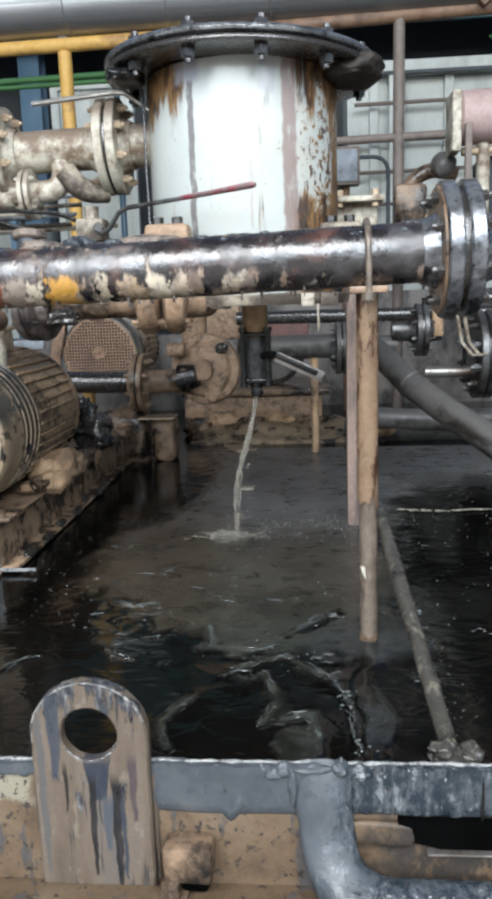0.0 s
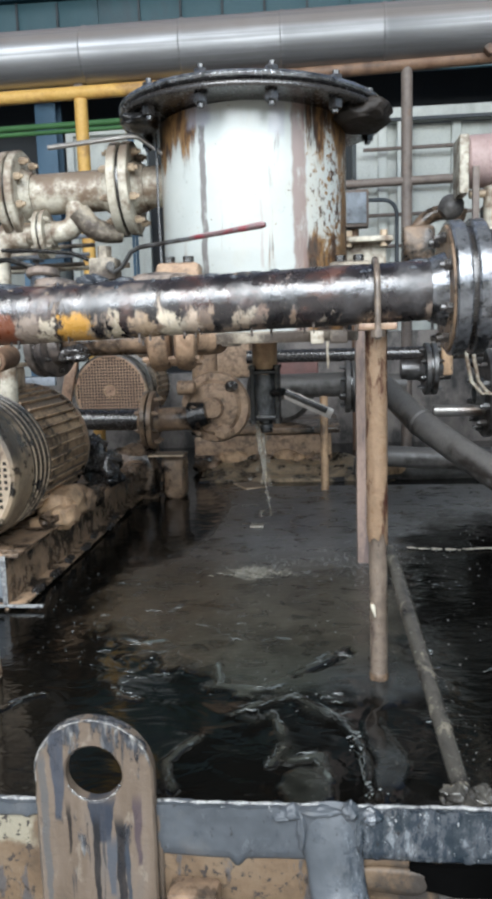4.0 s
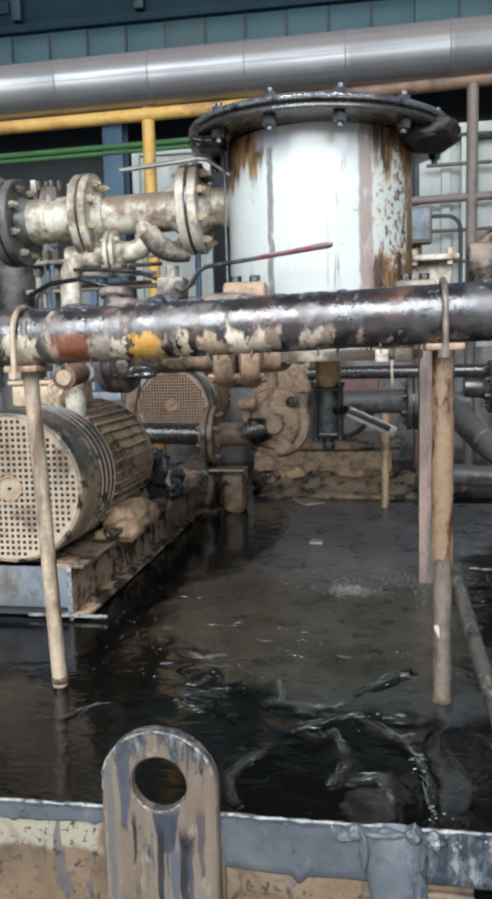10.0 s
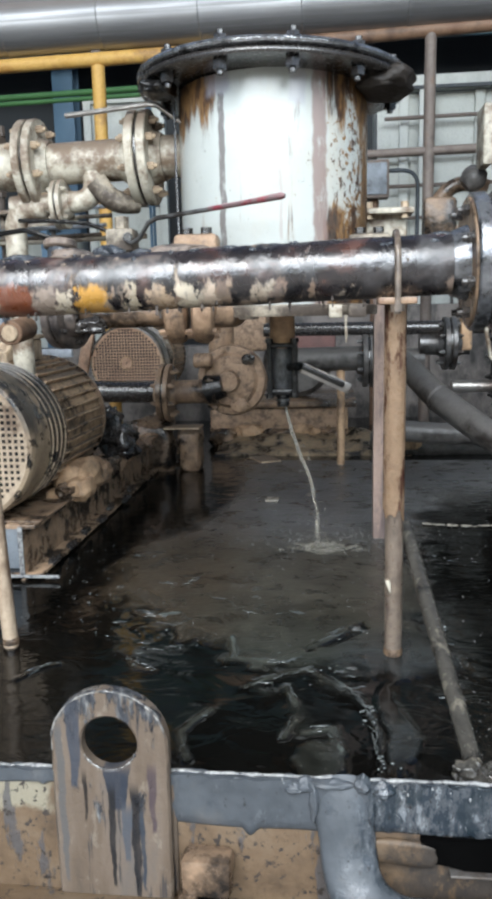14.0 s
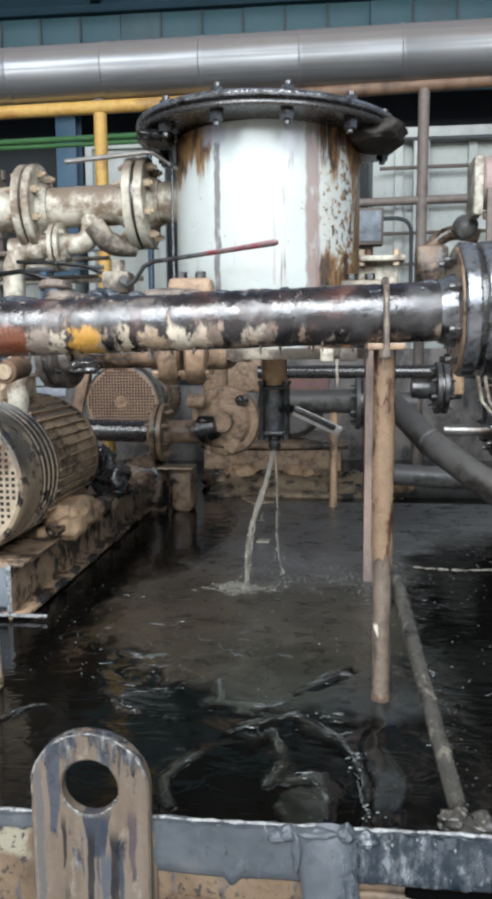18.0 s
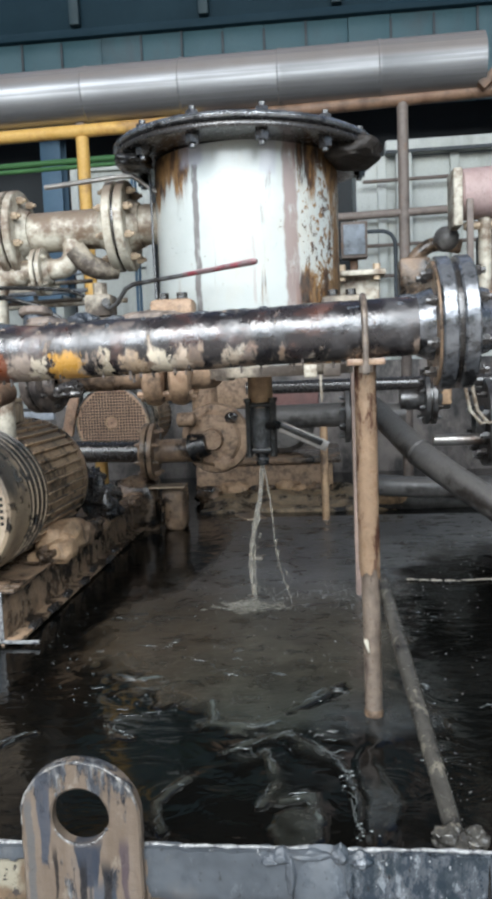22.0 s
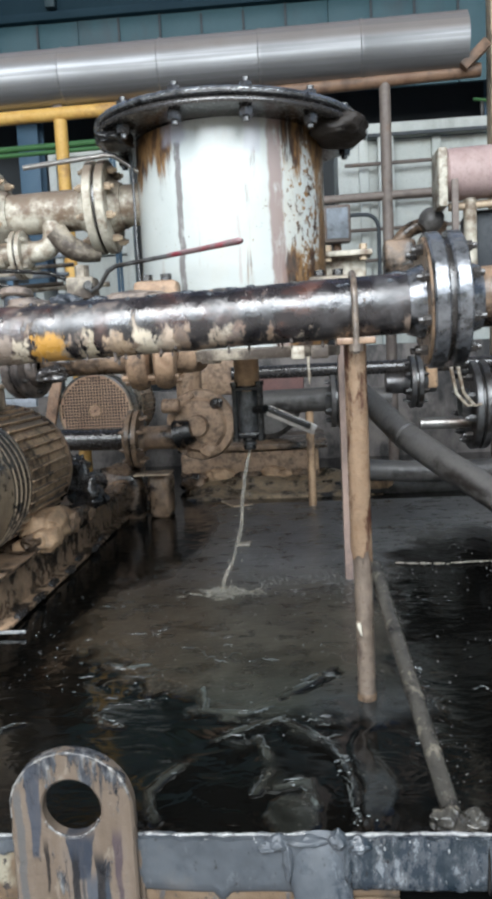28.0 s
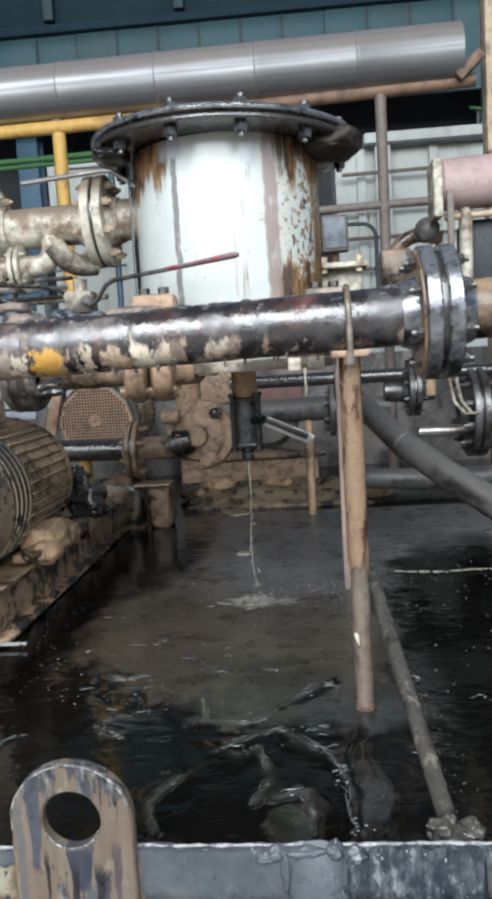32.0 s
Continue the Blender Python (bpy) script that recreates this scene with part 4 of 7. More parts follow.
def oil_skin(x0, x1, y0, y1, step):
    """The pool's uneven top: a skin some millimetres above the bare oil, torn open, with raised folds."""
    nx, ny = int((x1 - x0) / step) + 1, int((y1 - y0) / step) + 1
    gx, gy = np.meshgrid(np.linspace(x0, x1, nx), np.linspace(y0, y1, ny))
    flat = list(zip(gx.ravel(), gy.ravel()))

    def field(scale, seed):
        return np.array([noise.noise(Vector((a * scale, b * scale, seed))) for a, b in flat]).reshape(gx.shape)

    n1, n2, n3, n4 = field(9, 1.5), field(9, 7.5), field(38, 3.2), field(24, 5.1)
    wx, wy = gx + 0.026 * n1 + 0.006 * n3, gy + 0.026 * n2 + 0.006 * n4
    gap = np.full(gx.shape, -1.0)
    for cx, cy, rx, ry in HOLES:
        gap = np.maximum(gap, 1 - np.hypot((wx - cx) / rx, (wy - cy) / ry))
    # towards the curb the skin thins out
    gap = np.maximum(gap, (1.44 + 0.9 * np.clip(-0.12 - gx, 0, 0.45) + 0.10 * n2 + 0.05 * n4 - wy) / 0.42)
    for cx, cy, rx, ry in TONGUES:
        gap = np.minimum(gap, np.maximum(np.hypot((wx - cx) / rx, (wy - cy) / ry) - 0.9, -0.12))
    gap = gap + 0.22 * n1 + 0.10 * n4
    for line in SLITS:
        gap = np.maximum(gap, 0.36 + 0.5 * n2 - reach(wx + 0.02 * n4, wy + 0.02 * n3, line) / 0.045)
    skin = np.clip((0.16 - gap) / 0.50, 0, 1)
    skin = skin * skin * (3 - 2 * skin)
    top = 0.4942 + 0.0058 * skin
    near = np.clip((2.3 - gy) / 0.6, 0, 1)
    top += 0.0026 * np.exp(-((gap + 0.06) / 0.07) ** 2) * np.clip(0.3 + 2.2 * n2, 0, 1) * near
    for line in FOLDS:
        far = reach(gx + 0.012 * n1 + 0.004 * n3, gy + 0.012 * n2, line)
        top += (0.0042 + 0.006 * n4) * np.exp(-(far / 0.0055) ** 2) + (0.0016 + 0.0028 * n2) * np.exp(-(far / 0.030) ** 2)
    left = np.clip((-gx - 0.05) / 0.3, 0, 1)
    top += skin * near * (0.0011 * n1 + 0.0007 * n4 + left * 0.0012 * np.abs(n3)) + (1 - skin) * 0.0005 * n2
    rim = np.minimum(np.minimum(gx - x0, x1 - gx), y1 - gy)
    top = np.maximum(0.4932, 0.4932 + (top - 0.4932) * np.clip(rim / 0.06, 0, 1))
    me = bpy.data.meshes.new("oil_skin")
    idx = np.arange(nx * ny).reshape(ny, nx)
    quads = np.stack([idx[:-1, :-1], idx[:-1, 1:], idx[1:, 1:], idx[1:, :-1]], -1).reshape(-1, 4)
    me.from_pydata(np.stack([gx, gy, top], -1).reshape(-1, 3).tolist(), [], quads.tolist())
    for p in me.polygons:
        p.use_smooth = True
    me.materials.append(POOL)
    ob = new("oil_skin", me)
    ob.parent = pool
    return tagged(ob, "olive-brown skin torn open over black oil")


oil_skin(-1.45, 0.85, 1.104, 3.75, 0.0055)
# glossy threads and beads, shaped and placed to give the pool its glints
GLINT_THREAD = surf("glossy_glint_thread", [(0.02, 0.023, 0.022), (0.085, 0.094, 0.092), (0.012, 0.013, 0.012)], 40, rough=(0.03, 0.14), bump=0.25)
GLINT_THREAD.node_tree.nodes["Principled BSDF"].inputs["IOR"].default_value = 1.8
rnd = random.Random(17)
bm = B()


def threads(a, b, count, sway, rmin, rmax, level):
    """Short glossy threads, added for glint lines, between two places on the oil."""
    a, b = Vector(a), Vector(b)
    for q in range(count):
        f0 = rnd.uniform(-0.05, 0.8)
        f1 = min(1.1, f0 + rnd.uniform(0.35, 0.9))
        side = rnd.gauss(0, sway)
        across = Vector((a.y - b.y, b.x - a.x)).normalized()
        steps = max(5, int((b - a).length * (f1 - f0) / 0.006))
        seed, r0 = rnd.uniform(0, 50), rnd.uniform(rmin, rmax)
        pts, rs = [], []
        for k in range(steps + 1):
            f = f0 + (f1 - f0) * k / steps
            p = a.lerp(b, f) + across * (side + 0.012 * noise.noise(Vector((f * 5, seed, 0))) + 0.004 * noise.noise(Vector((f * 17, seed, 3))))
            pts.append((p.x, p.y, level + 0.0006 * noise.noise(Vector((f * 9, seed, 6)))))
            rs.append(max(0.0003, r0 * math.sin(math.pi * (k + 0.5) / (steps + 1)) * (1 + 0.6 * noise.noise(Vector((f * 20, seed, 9))))))
        sweep(bm, pts, rs, 6)


for line in FOLDS:
    for a, b in zip(line, line[1:]):
        threads(a, b, 3, 0.005, 0.0007, 0.0019, 0.5012 if a[1] > 1.44 else 0.4985)
for cx, cy, w in ((-0.42, 1.72, 0.10), (-0.36, 1.56, 0.09), (-0.25, 1.86, 0.10), (-0.16, 1.74, 0.10), (-0.50, 1.95, 0.10), (-0.12, 1.42, 0.08), (0.02, 1.46, 0.07), (-0.54, 2.2, 0.07), (0.40, 1.62, 0.08), (0.33, 2.2, 0.05)):
    for q in range(5):
        x, y, turn = cx + rnd.gauss(0, w * 0.5), cy + rnd.gauss(0, w * 0.4), rnd.gauss(0.1, 0.5)
        threads((x, y), (x + w * 0.6 * math.cos(turn), y + w * 0.6 * math.sin(turn)), 1, 0.004, 0.0006, 0.0018, 0.5005 if x < 0.25 else 0.4958)
# glossy beads that stand in for glints where the skin is torn
for cx, cy, spread, count, size, level in ((0.073, 1.335, 0.012, 16, 0.0042, 0.498), (0.078, 1.285, 0.010, 10, 0.0036, 0.498), (0.089, 1.168, 0.014, 14, 0.0034, 0.497), (0.217, 1.376, 0.008, 8, 0.0036, 0.4965), (0.252, 1.700, 0.010, 14, 0.0052, 0.499), (0.268, 1.56, 0.020, 14, 0.003, 0.498), (-0.03, 1.482, 0.022, 18, 0.0028, 0.501), (0.242, 2.06, 0.02, 16, 0.003, 0.499), (-0.62, 1.98, 0.05, 26, 0.0026, 0.4965), (-0.64, 2.25, 0.05, 24, 0.0024, 0.4965)):
    for q in range(count):
        r = size * 0.8 * rnd.random() ** 1.6 + 0.0004
        bmesh.ops.create_icosphere(bm, subdivisions=1, radius=r, matrix=Matrix.Translation((cx + rnd.gauss(0, spread), cy + rnd.gauss(0, spread * 1.3), level)) @ Matrix.Diagonal((rnd.uniform(0.8, 1.8), 1.0, 0.7, 1)))
# tiny glossy beads strewn over the skin as small glints
for q in range(520):
    x, y = rnd.uniform(-0.62, 0.10), rnd.uniform(1.48, 2.75)
    if noise.noise(Vector((x * 7, y * 6, 11))) < 0.02:
        continue
    r = 0.0006 + 0.0018 * rnd.random() ** 2.5
    bmesh.ops.create_icosphere(bm, subdivisions=1, radius=r, matrix=Matrix.Translation((x, y, 0.4998 if x > -0.45 else 0.4975)) @ Matrix.Diagonal((rnd.uniform(1.0, 2.6), 1.2, 0.8, 1)))
part("glint_threads", bm, GLINT_THREAD, pool, "glossy threads and beads added as glints on the skin", 180, kind="stuff")
curb = thing("curb_beam", (0, 1.09, 0), "brown steel curb beam smeared with grey sludge", "beam", kind="structure")
part("web", box(B(), (0, 1.096, 0.255), (9, 0.012, 0.502), 0.002), CURB, curb)
part("lower_flange", box(B(), (0, 1.02, 0.30), (9, 0.16, 0.018), 0.003), CURB, curb)
part("toe", box(B(), (0, 1.0, 0.15), (9, 0.1, 0.29), 0.004), CURB, curb)
random.seed(4)


def sludge(x0, x1, z1, z0, seed):
    """A skin of set sludge over the curb's upper face, lumpy, with a ragged lower edge of runs."""
    bm, n = B(), int((x1 - x0) / 0.004)
    cols = []
    for k in range(n + 1):
        x = x0 + (x1 - x0) * k / n
        run = max(0.0, noise.noise(Vector((x * 38, 0.3, seed))) - 0.3)
        zl = z0 - 0.006 * noise.noise(Vector((x * 9, 1.7, seed))) - 0.03 * run
        crest = 0.005 * noise.noise(Vector((x * 45, 3, seed))) + 0.006 * max(0, noise.noise(Vector((x * 12, 5, seed))))
        col = [bm.verts.new((x, 1.107, z1 - 0.012)), bm.verts.new((x, 1.102, z1 + crest))]
        for j in range(20):
            f = j / 19
            z = z1 + crest + (zl - z1 - crest) * f
            lumps = noise.noise(Vector((x * 26, z * 26, seed))) + 0.6 * noise.noise(Vector((x * 70, z * 55, seed)))
            thick = (0.0042 + 0.0022 * lumps + 0.0004 * noise.noise(Vector((x * 150, z * 150, seed)))) * min(1, (1 - f) * 6) + 0.0012
            col.append(bm.verts.new((x, 1.090 - max(thick, 0.0012), z)))
        col.append(bm.verts.new((x, 1.091, zl - 0.001)))
        cols.append(col)
    for a, b in zip(cols, cols[1:]):
        for j in range(len(a) - 1):
            bm.faces.new((a[j], a[j + 1], b[j + 1], b[j]))
    return bm


# pale glossy tone paints the light caught along wet edges
EDGE_GLINT = surf("wet_edge_glint", [(0.15, 0.155, 0.16), (0.27, 0.27, 0.265), (0.08, 0.085, 0.09)], 45, rough=(0.06, 0.24), dirt=(0.04, 0.04, 0.045), amount=0.56, dscale=50)
for x0, x1, zt in ((-1.6, -0.412, 0.512), (-0.235, 1.4, 0.5135)):
    count = int((x1 - x0) / 0.006)
    pts = [(x0 + 0.006 * k, 1.0955 + 0.002 * noise.noise(Vector((k * 0.21, 4, x0))), zt + 0.0028 + 0.0022 * noise.noise(Vector((k * 0.17, 1, x0)))) for k in range(count)]
    part("lip_glint", sweep(B(), pts, [max(0.0008, 0.0030 + 0.0026 * noise.noise(Vector((k * 0.26, 9, x0)))) for k in range(count)], 8), EDGE_GLINT, curb, "pale bead for the light on the wet sludge edge", 180)
# pale beads stand in for sparkle on the wet sludge
bm = B()
rnd = random.Random(33)
for k in range(520):
    x = rnd.uniform(0.07, 0.55) if rnd.random() < 0.9 else rnd.uniform(-0.23, 0.0)
    z = rnd.uniform(0.437, 0.516) if x > 0.07 and rnd.random() < 0.75 else rnd.uniform(0.506, 0.517)
    if noise.noise(Vector((x * 60, z * 45, 3))) < 0.08:
        continue
    r = 0.0005 + 0.0015 * rnd.random() ** 2
    bmesh.ops.create_icosphere(bm, subdivisions=1, radius=r, matrix=Matrix.Translation((x, 1.0855, z)) @ Matrix.Diagonal((1, 1, rnd.uniform(0.8, 2.6), 1)))
part("sludge_sparkle", bm, PALE_SPARKLE, curb, "pale beads for the sparkle of wet sludge", 180, kind="stuff")
part("sludge_skin", sludge(-0.235, 2.2, 0.514, 0.434, 2), GREY_SLUDGE, curb, "grey sludge with ragged runs", 60)
part("sludge_skin", sludge(-2.2, -0.40, 0.514, 0.490, 5), GREY_SLUDGE, curb, "thin grey sludge lip", 60)
lug = thing("lifting_lug", (-0.32, 1.075, 0.31), "tan lifting lug plate with a round hole and oil runs", "lifting lug")
half, hr, hc = 0.0895, 0.0425, 0.572


def lug_edge(a, grow):
    """The lug's outline, along the angle a from the middle of its hole."""
    c, q = math.cos(a), math.sin(a)
    ex, ez = half * grow, (0.657 - hc) * grow
    if q >= 0:
        k = 1 / math.hypot(c / ex, q / ez)
        return k * c, hc + k * q
    k = min(ex / abs(c) if abs(c) > 1e-6 else 9, (hc - 0.312) / -q)
    return k * c, hc + k * q


bm = B()
angles = sorted({2 * math.pi * k / 64 for k in range(64)} | {math.atan2(0.312 - hc, s * half) % (2 * math.pi) for s in (-1, 1)})
rings = []
for y, grow in ((1.089, 0), (1.089, 1.0), (1.074, 1.0), (1.070, 0.965), (1.070, 0.05), (1.073, 0), (1.089, 0)):
    row = []
    for a in angles:
        if grow >= 0.9:
            px, pz = lug_edge(a, grow)
        else:
            px, pz = (hr + grow * 0.06) * math.cos(a), hc + (hr + grow * 0.06) * math.sin(a)
        px += 0.0012 * noise.noise(Vector((px * 60, pz * 60, 1)))
        row.append(bm.verts.new((-0.322 + px, y, pz)))
    rings.append(row)
for p, q in zip(rings, rings[1:]):
    for k in range(len(angles)):
        j = (k + 1) % len(angles)
        bm.faces.new((p[k], p[j], q[j], q[k]))
part("plate", bm, LUG, lug)
# pale beads model the highlights on the lug's rim and hole
LUG_GLINT = surf("lug_rim_glint", [(0.16, 0.155, 0.15), (0.28, 0.265, 0.245), (0.07, 0.07, 0.07)], 50, rough=(0.08, 0.26), dirt=(0.03, 0.03, 0.034), amount=0.53, dscale=45)
for lo, hi, grow, r0 in ((0.15, 3.3, 0.975, 0.0030), (3.6, 5.9, 0.0, 0.0024)):
    pts = []
    for k in range(61):
        a = lo + (hi - lo) * k / 60
        px, pz = lug_edge(a, grow) if grow else (hr * 1.01 * math.cos(a), hc + hr * 1.01 * math.sin(a))
        pts.append((-0.322 + px, 1.0715, pz))
    part("rim_glint", sweep(B(), pts, [max(0.0004, r0 * (0.55 + 1.1 * noise.noise(Vector((k * 0.31, lo, 2))))) for k in range(61)], 8), LUG_GLINT, lug, "pale bead for the highlight along the wet edge", 180)
part("weld_bead", sweep(B(), [(-0.322 + s, 1.089, z) for s, z in ((-0.091, 0.32), (-0.0915, 0.40), (-0.091, 0.5))], 0.005, 8), LUG, lug)
part("weld_bead", sweep(B(), [(-0.322 + s, 1.089, z) for s, z in ((0.091, 0.32), (0.0915, 0.40), (0.091, 0.5))], 0.005, 8), LUG, lug)
part("foot_plate", box(B(), (-0.30, 1.035, 0.315), (0.24, 0.07, 0.008), 0.002), CURB, lug)
clip = thing("rail_clip", (-0.17, 1.06, 0.31), "brown steel rail clip beside the lug, shade painted black beneath", "clip")
bm = box(B(), (-0.178, 1.066, 0.372), (0.075, 0.045, 0.062), 0.010)
for v in bm.verts:
    v.co += 0.004 * noise.noise_vector(v.co * 40)
part("body", bm, MUD_DARK, clip)
part("toe", box(B(), (-0.205, 1.060, 0.328), (0.030, 0.05, 0.036), 0.006), MUD_DARK, clip)
# black block in place of the shadowed hole under the clip
part("shade_block", box(B(), (-0.170, 1.074, 0.330), (0.044, 0.03, 0.030), 0.008), GAP_SHADE, clip, "black block for the shade in the gap")

# grey drain pipe: out over the curb, down and away along it
drain = thing("drain_pipe", (0.05, 1.05, 0.3), "grey sludge-coated drain pipe bent along the curb", "pipe")
bm = sweep(B(), [(0.020, 1.130, 0.500), (0.024, 1.112, 0.480), (0.028, 1.086, 0.450)] + bend((0.031, 1.060, 0.425), (0.04, 1.035, 0.318), (1.6, 1.02, 0.312), 0.10, 10), [0.036, 0.044, 0.045] + [0.042] * 13, 32)
for v in bm.verts:
    f = min(1.0, max(0.0, (v.co.z - 0.34) / 0.08))
    v.co.y = v.co.y * (1 - f) + (1.088 + (v.co.y - 1.088) * 0.42) * f + 0.004 * noise.noise(v.co * 28)
    v.co.x += 0.004 * noise.noise(v.co * 22 + Vector((5, 0, 0)))
part("pipe", bm, GREY_SLUDGE, drain)
for k, (x, z, w, h, tip) in enumerate(((-0.032, 0.508, 0.017, 0.011, 0.003), (0.054, 0.511, 0.015, 0.014, 0.004), (-0.018, 0.478, 0.009, 0.036, 0.0), (0.066, 0.474, 0.008, 0.036, 0.0), (0.012, 0.511, 0.034, 0.007, 0.002), (-0.046, 0.503, 0.018, 0.009, 0.004), (0.082, 0.505, 0.022, 0.010, 0.005))):
    bm = B()
    bmesh.ops.create_icosphere(bm, subdivisions=4, radius=1.0)
    for v in bm.verts:
        p = v.co * 0.95 + 0.24 * noise.noise_vector(v.co * 1.9 + Vector((k * 5, 1, 2))) + 0.09 * noise.noise_vector(v.co * 3.7 + Vector((k, 7, 2)))
        lift = tip * max(0.0, v.co.z) ** 3
        slim = 1 - 0.25 * max(0.0, v.co.z) * (tip > 0)
        v.co = Vector((x + p.x * w * slim, 1.090 + p.y * 0.014 * slim, z + p.z * h + lift))
    part("sludge_collar", bm, GREY_SLUDGE, drain, "torn crust of grey sludge", 180)
# pale beads again, for sparkle along the drain's crust
bm = B()
rnd = random.Random(35)
for k in range(260):
    x = rnd.uniform(0.07, 0.5)
    a = rnd.uniform(-0.4, 1.35)
    c = Vector((x, 1.028, 0.316)) + Vector((0, -math.cos(a), math.sin(a))) * 0.041
    bmesh.ops.create_icosphere(bm, subdivisions=1, radius=rnd.uniform(0.001, 0.0034), matrix=Matrix.Translation(c) @ Matrix.Diagonal((rnd.uniform(0.8, 1.8), 0.8, 1, 1)))
part("crust_sparkle", bm, PALE_SPARKLE, drain, "pale beads for the sparkle of the wet crust", 180, kind="stuff")
slot = thing("curb_slot", (0.3, 1.08, 0.40), "dark drainage slot under the curb with a bright lower edge", "slot", kind="structure")
# flush black strip paints the slot's inner shade; nothing is cut out
bm = box(B(), (0.668, 1.085, 0.408), (1.06, 0.012, 0.050))
bmesh.ops.subdivide_edges(bm, edges=[e for e in bm.edges if abs(e.verts[0].co.x - e.verts[1].co.x) > 0.5], cuts=90)
for v in bm.verts:
    v.co.z += 0.006 * noise.noise(Vector((v.co.x * 30, v.co.z * 9, 2))) + (0.016 * max(0.0, 0.22 - v.co.x) / 0.1 if v.co.z < 0.4 else 0)
part("shade_block", bm, GAP_SHADE, slot)
bm = B()
bmesh.ops.create_icosphere(bm, subdivisions=3, radius=1.0)
for v in bm.verts:
    p = Vector([math.copysign(abs(q) ** 0.55, q) for q in v.co]) + 0.18 * noise.noise_vector(v.co * 1.5)
    v.co = Vector((0.112 + p.x * 0.050, 1.083 + p.y * 0.007, 0.409 - 0.004 * p.x + p.z * 0.019))
part("mud_plug", bm, CURB, slot, "tan mud in the slot", 180)
part("edge", box(B(), (0.69, 1.078, 0.384), (1.02, 0.02, 0.0035), 0.001), CHROME, slot)

# ---------------------------------------------------------------- front header pipe and its supports


def hz(x):
    return 1.2545 + 0.0275 * (x + 0.75)


header = thing("header_pipe", (-0.3, 1.56, 1.2), "black oily header pipe with peeling pale paint", "pipe")
pts = [(-1.6 + 0.008 * k, 1.56, hz(-1.6 + 0.008 * k)) for k in range(232)]
bm = sweep(B(), pts, [0.0565 + 0.0006 * noise.noise(Vector((p[0] * 9, 0, 0))) for p in pts], 48)
for v in bm.verts:
    out = Vector((0, v.co.y - 1.56, v.co.z - hz(v.co.x))).normalized()
    crest = 1.0 + max(0.0, out.z) * (0.8 if v.co.x < 0.1 else 0.2)
    v.co += out * crest * (0.0008 * noise.noise(v.co * 24) + 0.0009 * noise.noise(v.co * 55 + Vector((3, 1, 7))))
part("pipe", bm, HEADER, header)
for x in (-0.775, -0.70):
    part("weld_ring", lathe(B(), [(0.055, -0.008), (0.0605, -0.004), (0.0615, 0.001), (0.0595, 0.006), (0.055, 0.009)], (x, 1.56, hz(x)), (1, 0, 0.0275), 36), HEADER, header)
flange(header, (0.297, 1.56, hz(0.297)), (1, 0, 0.0275), 0.126, 0.028, LID_OIL, 8, 0.057, 0.010, BLACK_OIL, "black oily flange disc")
part("face_ring", lathe(B(), [(0.066, 0), (0.118, 0), (0.116, -0.004), (0.068, -0.004)], (0.2635, 1.56, hz(0.2635)), (1, 0, 0.0275), 40), MUD_DARK, header, "brown paint left on the flange face")
part("pipe_stub", rod(B(), (0.33, 1.56, hz(0.33)), (1.2, 1.56, hz(1.2)), 0.0565, seg=32), MUD_DARK, header, "rust-brown pipe stub")


